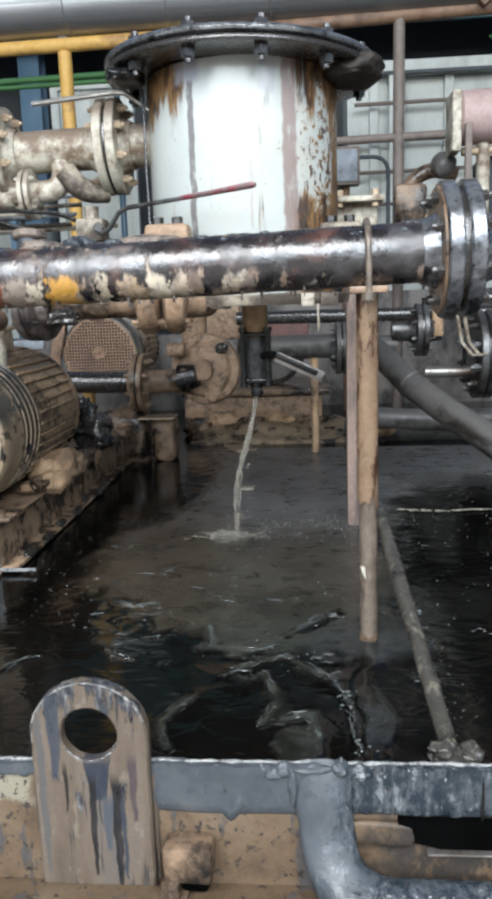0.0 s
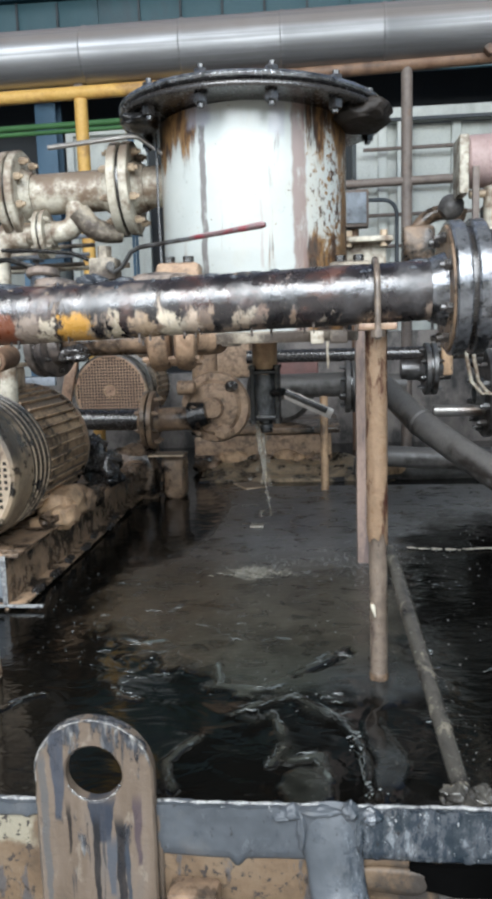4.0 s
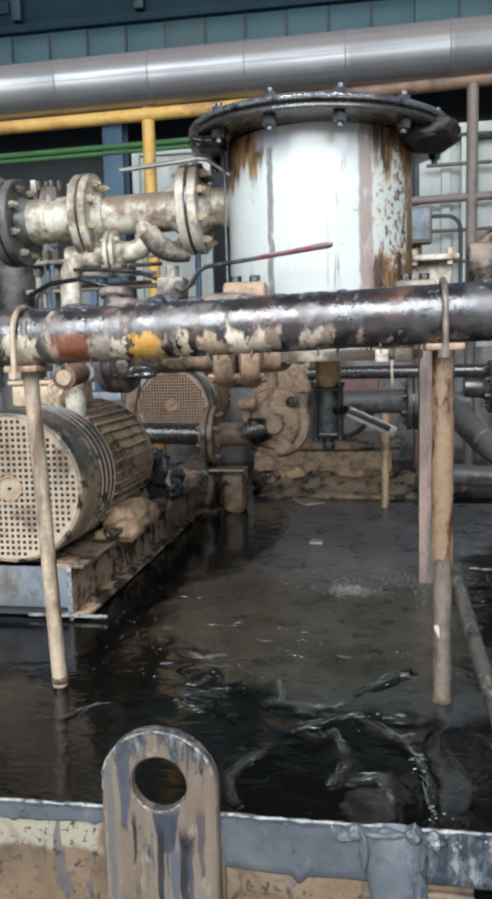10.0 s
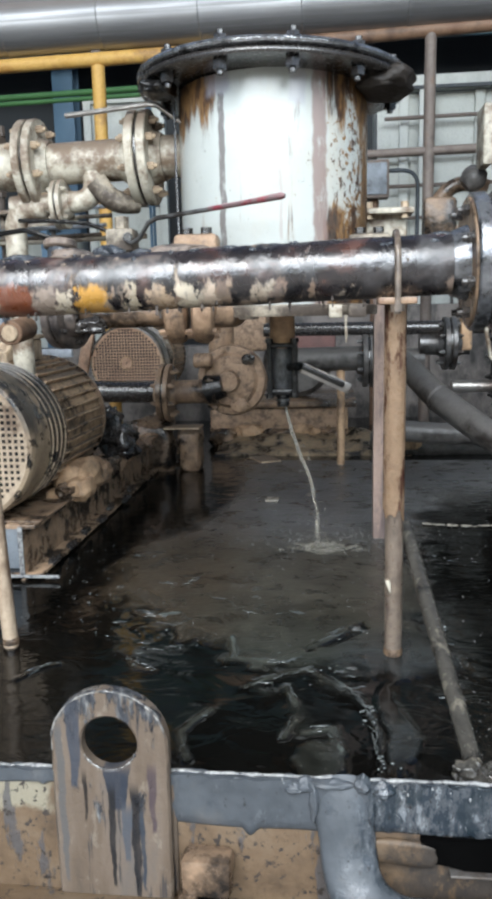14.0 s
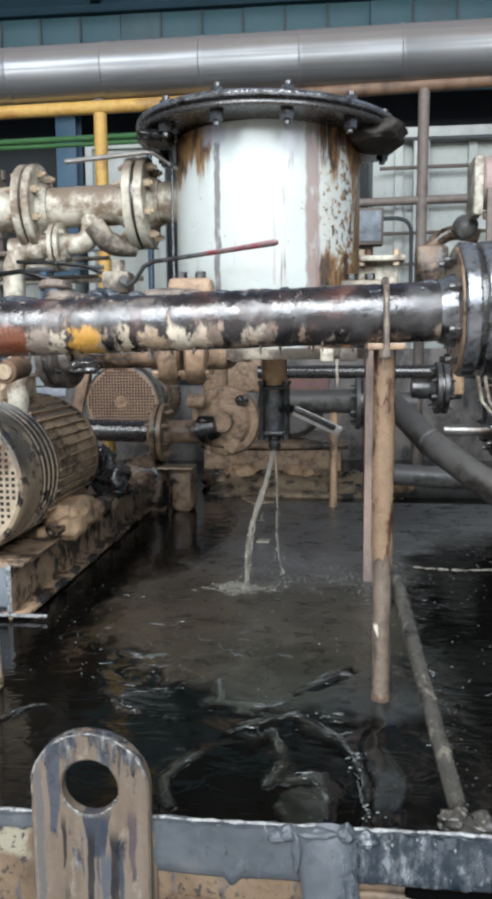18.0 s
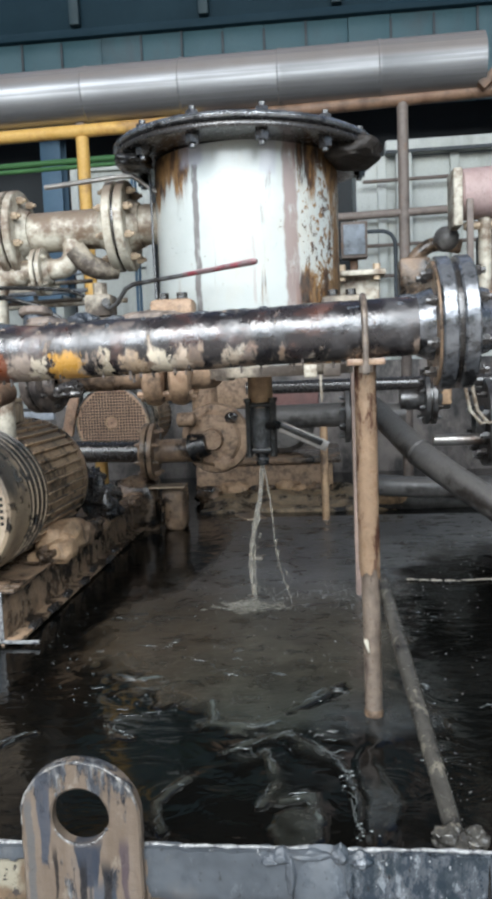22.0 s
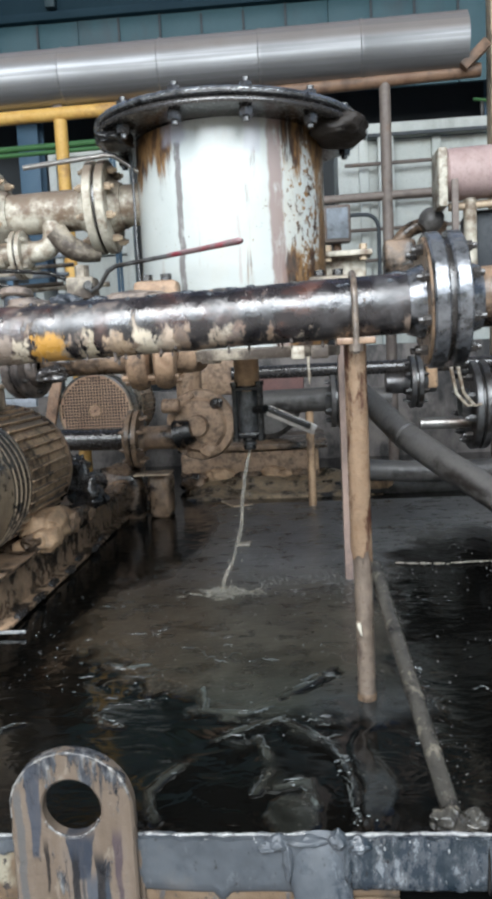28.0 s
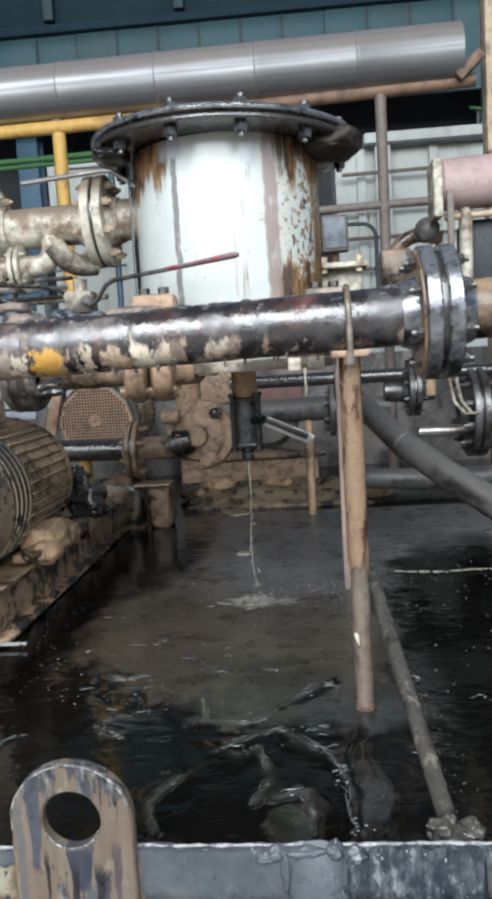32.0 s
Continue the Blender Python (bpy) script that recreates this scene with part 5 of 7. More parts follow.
def support(x, y, r, top, label, lean=0.0, paint=None, sleeve=0.0):
    paint = paint or POST
    s = thing("pipe_support", (x, y, 0.0), label, "support post", "header supports")
    part("post", rod(B(), (x + lean, y, 0.0), (x, y, top - 0.012), r, seg=24), paint, s)
    if sleeve:
        # a half shell of pipe, caked on round the upper post, with a torn lower end
        bm, seg = B(), 30
        rows = []
        for k in range(46):
            z = top - 0.013 - (top - 0.013 - sleeve) * k / 45
            row = []
            for j in range(seg + 1):
                a = math.radians(-215 + 250 * j / seg)
                rr = r + 0.0030 + 0.0009 * noise.noise(Vector((math.cos(a) * 2, math.sin(a) * 2, z * 18))) + (0.0018 if j in (0, 1, seg - 1, seg) else 0)
                torn = 0.035 * noise.noise(Vector((math.cos(a) * 1.7, 3.3, math.sin(a) * 1.7))) if k == 45 else 0.0
                row.append(bm.verts.new((x + rr * math.cos(a), y + rr * math.sin(a), z + torn)))
            rows.append(row)
        for p, q in zip(rows, rows[1:]):
            for j in range(seg):
                bm.faces.new((p[j], p[j + 1], q[j + 1], q[j]))
        bmesh.ops.solidify(bm, geom=bm.faces[:], thickness=0.0022)
        part("sleeve", bm, SLEEVE, s, "tan paint-caked half sleeve", 50)
    plate = part("cap_plate", box(B(), (x, y - 0.005, top - 0.006), (0.072, 0.09, 0.013), 0.003), POST, s)
    c = hz(x)
    arc = [(x - 0.002, 1.56 - 0.064 * math.cos(math.pi * k / 12), c + 0.064 * math.sin(math.pi * k / 12)) for k in range(13)]
    arc = [(x - 0.002, 1.496, top - 0.03)] + arc + [(x - 0.002, 1.624, top - 0.03)]
    ubolt = part("u_bolt", sweep(B(), arc, 0.006, 10), paint, s)
    for yy in (1.496, 1.624):
        part("nut", rod(B(), (x - 0.002, yy, top - 0.026), (x - 0.002, yy, top - 0.012), 0.013, seg=6), paint, ubolt)
    part("foot_ring", lathe(B(), [(r * 0.9, 0.0), (r * 1.07, 0.002), (r * 1.05, 0.015), (r * 0.9, 0.019)], (x + lean * 0.58, y, 0.498), (0, 0, 1), 20), MUD_DARK, s)
    return s


right_post = support(0.132, 1.566, 0.0182, hz(0.132) - 0.057, "tan-painted round post with a clamp and a caked half sleeve", 0.003, POST_WET, 0.80)
support(-0.718, 1.566, 0.0165, hz(-0.718) - 0.057, "pale tan leaning round post under the pipe", 0.050, POST_PALE)
part("paint_drip", lathe(B(), [(0, 0), (0.0022, 0.003), (0.0032, 0.012), (0.0052, 0.022), (0.0046, 0.030), (0, 0.034)], (0.126, 1.547, 0.636), (-0.22, 0, 1), 10), CREAM, right_post, "white paint drip")
part("oil_run", lathe(B(), [(0, 0), (0.0022, 0.003), (0.003, 0.02), (0.002, 0.06), (0, 0.078)], (0.262, 1.084, 0.428), seg=8), VALVE_BLACK, curb, "black oil run")
strut = thing("brace_strut", (0.226, 1.13, 0.5), "grey-brown diagonal pipe brace from post to curb", "brace")
part("bar", rod(B(), (0.163, 1.66, 0.750), (0.229, 1.120, 0.492), 0.0150, seg=24), DARK_BAR, strut)

# ---------------------------------------------------------------- the strainer vessel
TX, TY = -0.150, 2.29
tank = thing("strainer_vessel", (TX, TY, 0.5), "white strainer vessel streaked with rust under a black oily lid", "vessel")
part("shell", lathe(B(), [(0, 1.19), (0.20, 1.19), (0.25, 1.205), (0.258, 1.23), (0.258, 1.785), (0, 1.785)], (TX, TY, 0), seg=72), TANK, tank)
part("bottom_rim", lathe(B(), [(0.258, 1.19), (0.285, 1.19), (0.288, 1.195), (0.288, 1.215), (0.258, 1.22)], (TX, TY, 0), seg=72), CREAM_DIRTY, tank)
tilt = Vector((0.03, 0.0, 1))
part("body_flange", lathe(B(), [(0.25, 0), (0.358, 0), (0.364, 0.002), (0.3665, 0.006), (0.3665, 0.010), (0.364, 0.015), (0.358, 0.018), (0.25, 0.018)], (TX, TY, 1.785), tilt, 72), BLACK_OIL, tank, "black oily flange")
part("lid", lathe(B(), [(0, 0.0), (0.360, 0.0), (0.366, 0.003), (0.368, 0.008), (0.366, 0.014), (0.361, 0.018), (0.350, 0.0205), (0.29, 0.022), (0, 0.026)], (TX, TY, 1.807), tilt, 72), LID_RIM, tank, "oil-wet steel blind lid")
m = Matrix.Translation((TX, TY, 1.785)) @ frame_of(tilt)
for k in range(12):
    a = 2 * math.pi * (k + 0.42) / 12
    p = m @ Vector((0.332 * math.cos(a), 0.332 * math.sin(a), 0))
    bm = B()
    d = tilt.normalized()
    rod(bm, p - d * 0.032, p + d * 0.066, 0.009, seg=10)
    rod(bm, p - d * 0.022, p - d * 0.001, 0.018, seg=6)
    rod(bm, p + d * 0.042, p + d * 0.055, 0.017, seg=6)
    part("lid_bolt", bm, BLACK_OIL, tank)
# support brackets with anchor bolts
for a, mat in ((-0.165, MUD_MID), (0.245, CREAM_DIRTY)):
    x = TX + a * 1.05
    y = TY - 0.285 if a < 0 else TY - 0.16
    bm = B()
    box(bm, (x, y, 1.36), (0.11, 0.07, 0.07), 0.012)
    part("bracket", bm, mat, tank, "pale bolted bracket")
    for dx in (-0.024, 0.024):
        part("bracket_bolt", rod(B(), (x + dx, y, 1.39), (x + dx, y, 1.412), 0.014, seg=6), BLACK_OIL, tank)
for x, y in ((0.170, 2.40),):
    bm = B()
    prof = [(-0.034, 0.06), (-0.034, -0.006), (0.034, -0.006), (0.034, 0.06), (0.026, 0.06), (0.026, 0.004), (-0.026, 0.004), (-0.026, 0.06)]
    low, top = [[bm.verts.new((x + px, y + py, z)) for px, py in prof] for z in (0.0, 1.48)]
    for k in range(8):
        bm.faces.new((low[k], low[(k + 1) % 8], top[(k + 1) % 8], top[k]))
    for ring in (low, top):
        bm.faces.new((ring[0], ring[1], ring[6], ring[7]))
        bm.faces.new((ring[1], ring[2], ring[5], ring[6]))
        bm.faces.new((ring[2], ring[3], ring[4], ring[5]))
    part("leg", bm, LEG_PINK, tank, "pinkish-grey channel leg")
part("drain_neck", rod(B(), (-0.132, TY, 1.10), (-0.132, TY, 1.20), 0.036, seg=24), MUD, tank)
part("sight_cable", sweep(B(), [(-0.405, 2.19, 1.76), (-0.405, 2.185, 1.55), (-0.402, 2.18, 1.36), (-0.40, 2.17, 1.30)], 0.0035, 8), BLACK_OIL, tank)

VALVE_GREY = surf("valve_grey_casting", [(0.03, 0.031, 0.033), (0.10, 0.102, 0.106), (0.012, 0.012, 0.012)], 40, rough=(0.2, 0.45), metal=0.0, dirt=(0.012, 0.012, 0.012), amount=0.55, dscale=45, streak=0.6)
valve = thing("drain_valve", (-0.132, TY, 0.93), "black oil-wet ball valve with a steel lever", "valve")
part("body", lathe(B(), [(0, 0), (0.025, 0), (0.030, 0.014), (0.034, 0.05), (0.034, 0.09), (0.030, 0.125), (0, 0.125)], (-0.132, TY, 0.977), seg=24), VALVE_GREY, valve, "worn grey casting")
for z, w in ((1.100, 0.076), (0.966, 0.064)):
    part("end_plate", box(B(), (-0.132, TY, z + 0.008), (w, w, 0.017), 0.007), VALVE_BLACK, valve)
part("outlet", lathe(B(), [(0.013, 0), (0.017, 0), (0.019, 0.008), (0.017, 0.014), (0.017, 0.024), (0.021, 0.028), (0.021, 0.036), (0.013, 0.040)], (-0.132, TY, 0.930), seg=20), VALVE_BLACK, valve)
part("outlet_ring", lathe(B(), [(0.017, 0), (0.0205, 0.002), (0.0205, 0.007), (0.017, 0.009)], (-0.132, TY, 0.944), seg=20), VALVE_GREY, valve)
for k in range(4):
    a = math.pi * (k + 0.5) / 2
    px, py = -0.132 + 0.050 * math.cos(a), TY + 0.050 * math.sin(a)
    bolt = part("tie_bolt", rod(B(), (px, py, 0.960), (px, py, 1.122), 0.0075, seg=8), VALVE_BLACK, valve)
    for z in (0.958, 1.115):
        part("nut", rod(B(), (px, py, z), (px, py, z + 0.012), 0.011, seg=6), VALVE_BLACK, bolt)
part("stem", rod(B(), (-0.115, TY - 0.02, 1.045), (-0.078, TY - 0.060, 1.050), 0.012, seg=12), VALVE_BLACK, valve)
a, b = Vector((-0.082, TY - 0.058, 1.050)), Vector((0.058, TY - 0.058, 0.984))
mm = Matrix.Translation((a + b) / 2) @ Matrix.Rotation(math.atan2(a.z - b.z, b.x - a.x), 4, 'Y')
lever_bar = part("lever", box(B(), (0.006, 0, 0), (0.146, 0.006, 0.030), 0.002, mm), CHROME, valve)
part("lever_grip", box(B(), (-0.004, -0.004, 0.004), (0.13, 0.012, 0.017), 0.004, mm), VALVE_BLACK, lever_bar, "worn dark grip")

# ---------------------------------------------------------------- inlet pipework left of the vessel
inlet = thing("inlet_pipe", (-0.8, TY, 1.5), "cream-painted flanged inlet pipe with flaking paint", "pipe")
part("pipe", rod(B(), (-1.7, TY, 1.612), (-0.36, TY, 1.642), 0.057, seg=32), CREAM, inlet)
flange(inlet, (-0.515, TY, 1.638), (1, 0, 0.022), 0.128, 0.024, CREAM, 8, 0.06, 0.010, MUD_PALE)
flange(inlet, (-0.835, TY, 1.631), (1, 0, 0.022), 0.125, 0.022, CREAM, 8, 0.06, 0.008, MUD_PALE)
flange(inlet, (-1.075, TY, 1.626), (1, 0, 0.022), 0.128, 0.026, GREY_PIPE, 8, 0.06, 0.008, CREAM_DIRTY)
part("valve_body", lathe(B(), [(0.057, 0), (0.066, 0.02), (0.066, 0.07), (0.060, 0.075), (0.060, 0.10), (0.066, 0.105), (0.066, 0.15), (0.057, 0.17)], (-1.03, TY, 1.627), (1, 0, 0.02), 32), CREAM, inlet)
part("bonnet", rod(B(), (-0.955, TY, 1.67), (-0.955, TY, 1.722), 0.040, 0.034, seg=8), CREAM_DIRTY, inlet)
for k in range(4):
    part("bonnet_stud", rod(B(), (-0.985 + 0.02 * k, TY - 0.02 + 0.012 * (k % 2), 1.715), (-0.985 + 0.02 * k, TY - 0.02 + 0.012 * (k % 2), 1.742), 0.008, seg=6), CREAM_DIRTY, inlet)
part("branch_pipe", sweep(B(), bend((-0.66, TY - 0.02, 1.60), (-0.655, TY - 0.03, 1.525), (-0.90, TY - 0.03, 1.515), 0.055) , 0.030, 20), CREAM, inlet)
part("gusset_elbow", sweep(B(), bend((-0.645, TY - 0.05, 1.575), (-0.605, TY - 0.04, 1.515), (-0.54, TY + 0.0, 1.52), 0.045), 0.031, 20), CREAM_DIRTY, inlet)
flange(inlet, (-0.755, TY - 0.03, 1.517), (1, 0, 0.04), 0.068, 0.012, CREAM, 4, 0.032, 0.006, CREAM)
part("drop_pipe", sweep(B(), bend((-0.80, TY - 0.03, 1.512), (-0.895, TY - 0.03, 1.505), (-0.90, TY - 0.03, 0.9), 0.06), 0.031, 20), CREAM, inlet)
back = thing("rear_line", (-1.3, 3.0, 0.4), "dark insulated line with an elbow behind the inlet pipe", "pipe")
part("pipe", sweep(B(), bend((-2.6, 3.0, 1.86), (-1.42, 3.0, 1.88), (-1.42, 3.0, 0.45), 0.16), 0.085, 24), GREY_PIPE, back)
hose = thing("black_hose", (-0.7, 2.1, 1.3), "thin black hose sagging behind the header", "hose")
part("hose", sweep(B(), [(-0.98, 2.16, 1.40), (-0.90, 2.12, 1.425), (-0.80, 2.08, 1.43), (-0.70, 2.07, 1.40), (-0.62, 2.08, 1.35)], 0.007, 10), VALVE_BLACK, hose)
part("hose", sweep(B(), [(-0.86, 2.2, 1.47), (-0.76, 2.19, 1.465), (-0.66, 2.2, 1.455), (-0.60, 2.2, 1.43)], 0.006, 10), VALVE_BLACK, hose)
part("hose_end", rod(B(), (-0.63, 2.08, 1.36), (-0.60, 2.085, 1.335), 0.011, seg=10), CHROME, hose)
tube = thing("instrument_tubes", (-1.0, 2.6, 0.9), "bundle of thin grey instrument tubes", "tubing")
for k in range(4):
    part("tube", sweep(B(), bend((-1.16 + 0.05 * k, 2.6, 0.95), (-1.16 + 0.05 * k, 2.6, 1.46 + 0.03 * k), (-0.75 + 0.02 * k, 2.62, 1.47 + 0.03 * k), 0.05), 0.007, 8), (CREAM_DIRTY, GREY_BLUE)[k % 2], tube)
for k in range(2):
    part("tray", box(B(), (-1.04, 2.64, 1.08 + 0.22 * k), (0.32, 0.02, 0.03), 0.003), GREY_BLUE, tube)
for k, (x, zt) in enumerate(((-1.215, 1.86), (-1.177, 1.74), (-1.141, 1.80), (-0.96, 1.62))):
    part("riser", rod(B(), (x, 2.75, 1.20), (x, 2.75, zt), 0.012 - 0.003 * (k % 2), seg=10), (CREAM, BROWN_GREY, CREAM_DIRTY, GREY_PIPE)[k], tube)
    part("union", rod(B(), (x, 2.75, 1.52 + 0.05 * k), (x, 2.75, 1.56 + 0.05 * k), 0.020, seg=6), CREAM_DIRTY, tube)
for z, x0, x1 in ((1.515, -1.06, -0.86), (1.56, -1.3, -0.9), (1.46, -1.25, -0.62)):
    part("cross_tube", rod(B(), (x0, 2.72, z), (x1, 2.72, z + 0.01), 0.009, seg=10), CREAM, tube)
stand = thing("blue_stand", (-1.81, 4.0, 0.0), "blue-painted steel stand with a plate and pale instrument", "stand")
for x in (-1.92, -1.70):
    part("upright", box(B(), (x, 4.0, 0.95), (0.055, 0.05, 1.9), 0.004), BLUE, stand)
part("crossbar", box(B(), (-1.86, 3.975, 1.635), (0.42, 0.03, 0.07), 0.004), BLUE, stand)
part("plate", box(B(), (-1.875, 3.96, 1.50), (0.20, 0.012, 0.20), 0.004), BLUE, stand)
part("instrument", box(B(), (-1.868, 3.945, 1.57), (0.10, 0.03, 0.09), 0.006), PANEL, stand, "pale instrument case")
lever = thing("ball_valve_lever", (-0.60, 2.12, 1.35), "beige ball valve with a long red-gripped lever", "valve")
bm = B()
box(bm, (-0.550, 2.14, 1.40), (0.075, 0.07, 0.06), 0.008)
box(bm, (-0.550, 2.14, 1.35), (0.10, 0.09, 0.035), 0.006)
part("body", bm, CREAM_DIRTY, lever)
part("stem_nut", rod(B(), (-0.550, 2.14, 1.425), (-0.550, 2.14, 1.462), 0.020, seg=6), CREAM_DIRTY, lever)
part("packing", rod(B(), (-0.523, 2.10, 1.405), (-0.523, 2.09, 1.405), 0.012, seg=10), BLACK_OIL, lever)
arm = part("arm", sweep(B(), [(-0.535, 2.10, 1.405), (-0.512, 2.09, 1.388), (-0.486, 2.07, 1.398), (-0.454, 2.04, 1.432), (-0.43, 2.03, 1.442), (-0.25, 1.95, 1.452)], [0.006, 0.006, 0.006, 0.006, 0.006, 0.0055], 12), STEEL_OILY, lever)
part("grip", sweep(B(), [(-0.285, 1.963, 1.4505), (-0.275, 1.958, 1.451), (-0.21, 1.93, 1.455), (-0.105, 1.885, 1.463), (-0.095, 1.882, 1.463)], [0.0058, 0.0064, 0.0064, 0.0084, 0.005], 14), RED_GRIP, arm, "red plastic grip")
top_lever = thing("isolation_bar", (-0.5, 2.2, 1.7), "bare zinc valve handle bar beside the vessel", "handle")
part("bar", sweep(B(), [(-0.715, 2.22, 1.745), (-0.48, 2.20, 1.758), (-0.455, 2.20, 1.755), (-0.40, 2.20, 1.715), (-0.36, 2.21, 1.69)], [0.007, 0.007, 0.007, 0.006, 0.006], 10), CHROME, top_lever)

# oil clots and sludge cakes that break the clean lines


def blob(name, c, s, material, parent, seed, rough=0.35, label="", boxy=0.75):
    """An uneven lump of set sludge."""
    bm = B()
    bmesh.ops.create_icosphere(bm, subdivisions=4, radius=1.0)
    for v in bm.verts:
        p = Vector([math.copysign(abs(q) ** boxy, q) for q in v.co]) * 0.9
        p += rough * noise.noise_vector(p * 1.6 + Vector((seed, seed * 2, 0))) + 0.35 * rough * noise.noise_vector(p * 5 + Vector((seed, 0, seed)))
        v.co = Vector(c) + Vector((p.x * s[0], p.y * s[1], p.z * s[2]))
    return part(name, bm, material, parent, label, 180)


blob("sludge_lump", (0.212, 1.140, 0.510), (0.024, 0.018, 0.018), DARK_BAR, strut, 61, 0.42, "lump of grey sludge", 0.9)
blob("sludge_lump", (0.250, 1.138, 0.508), (0.024, 0.018, 0.017), DARK_BAR, strut, 66, 0.42, "lump of grey sludge", 0.9)
# dark lump added where the lid's right side is smeared dark
blob("oil_clot", (0.15, 2.18, 1.770), (0.080, 0.11, 0.036), DARK_LUMP, tank, 2, 0.22, "black lump under the lid")
blob("oil_clot", (-0.43, 2.12, 1.770), (0.05, 0.07, 0.02), VALVE_BLACK, tank, 5, 0.22, "black lump under the lid")
for k, (x, w, h, tan) in enumerate(((-0.665, 0.050, 0.010, 0), (-0.60, 0.040, 0.016, 0), (-0.50, 0.052, 0.022, 1), (-0.425, 0.036, 0.024, 0), (-0.355, 0.030, 0.013, 0), (-0.285, 0.070, 0.018, 1), (-0.185, 0.032, 0.007, 0), (-0.10, 0.04, 0.006, 0), (0.02, 0.05, 0.006, 0), (0.215, 0.035, 0.010, 0))):
    blob("oil_clot", (x, 1.572, hz(x) + 0.051), (w, 0.036, h), CLOT_TAN if tan else CLOT, header, 40 + k, 0.28, "dusty brown crust of sludge" if tan else "blue-black clot of set oil", 0.9)
rnd = random.Random(8)
for k in range(16):
    x = rnd.uniform(-0.72, 0.22)
    a = rnd.uniform(0.7, 1.3)
    out = Vector((0, -math.cos(a), math.sin(a)))
    blob("oil_bead", Vector((x, 1.56, hz(x))) + out * 0.0555, (rnd.uniform(0.004, 0.010), 0.004, rnd.uniform(0.003, 0.007)), CLOT if rnd.random() < 0.7 else CLOT_TAN, header, 100 + k, 0.35, "", 1.0)
part("nozzle", rod(B(), (-0.535, 1.58, hz(-0.535)), (-0.535, 1.60, 1.345), 0.024, seg=20), CLOT, header)
part("nozzle_cap", rod(B(), (-0.535, 1.60, 1.335), (-0.535, 1.603, 1.352), 0.034, seg=24, chamfer=0.004), CLOT_TAN, header)

for x, w, mat in ((-0.20, 0.05, CREAM_DIRTY), (0.020, 0.034, CREAM), (0.075, 0.045, CREAM_DIRTY)):
    part("rim_cleat", box(B(), (x, 2.022 + 0.4 * abs(x + 0.15) ** 2, 1.201), (w, 0.02, 0.034), 0.004), mat, tank, "pale paint-crusted cleat")
part("paint_string", sweep(B(), [(0.046, 2.03, 1.19), (0.045, 2.03, 1.165), (0.047, 2.03, 1.14), (0.046, 2.03, 1.12)], [0.004, 0.0025, 0.004, 0.001], 8), CREAM, tank, "hanging pale paint string")
# drips that hang under the header
rnd = random.Random(21)
bm = B()
for k in range(46):
    x = rnd.uniform(-0.70, 0.22)
    l, r = rnd.uniform(0.005, 0.022), rnd.uniform(0.002, 0.0045)
    y = 1.56 + rnd.uniform(-0.03, 0.02)
    z = hz(x) - math.sqrt(max(0.0001, 0.0562 ** 2 - (y - 1.56) ** 2)) + 0.004
    lathe(bm, [(0, 0), (r * 0.7, 0.002), (r * 0.8, 0.005), (r * 0.5, l * 0.5), (r * 1.3, l), (0, l + 0.003)], (x, y, z - l), (0, 0, 1), 8)
part("drip_fringe", bm, HEADER_GRIME, header, "hanging drips of set oil", kind="stuff")

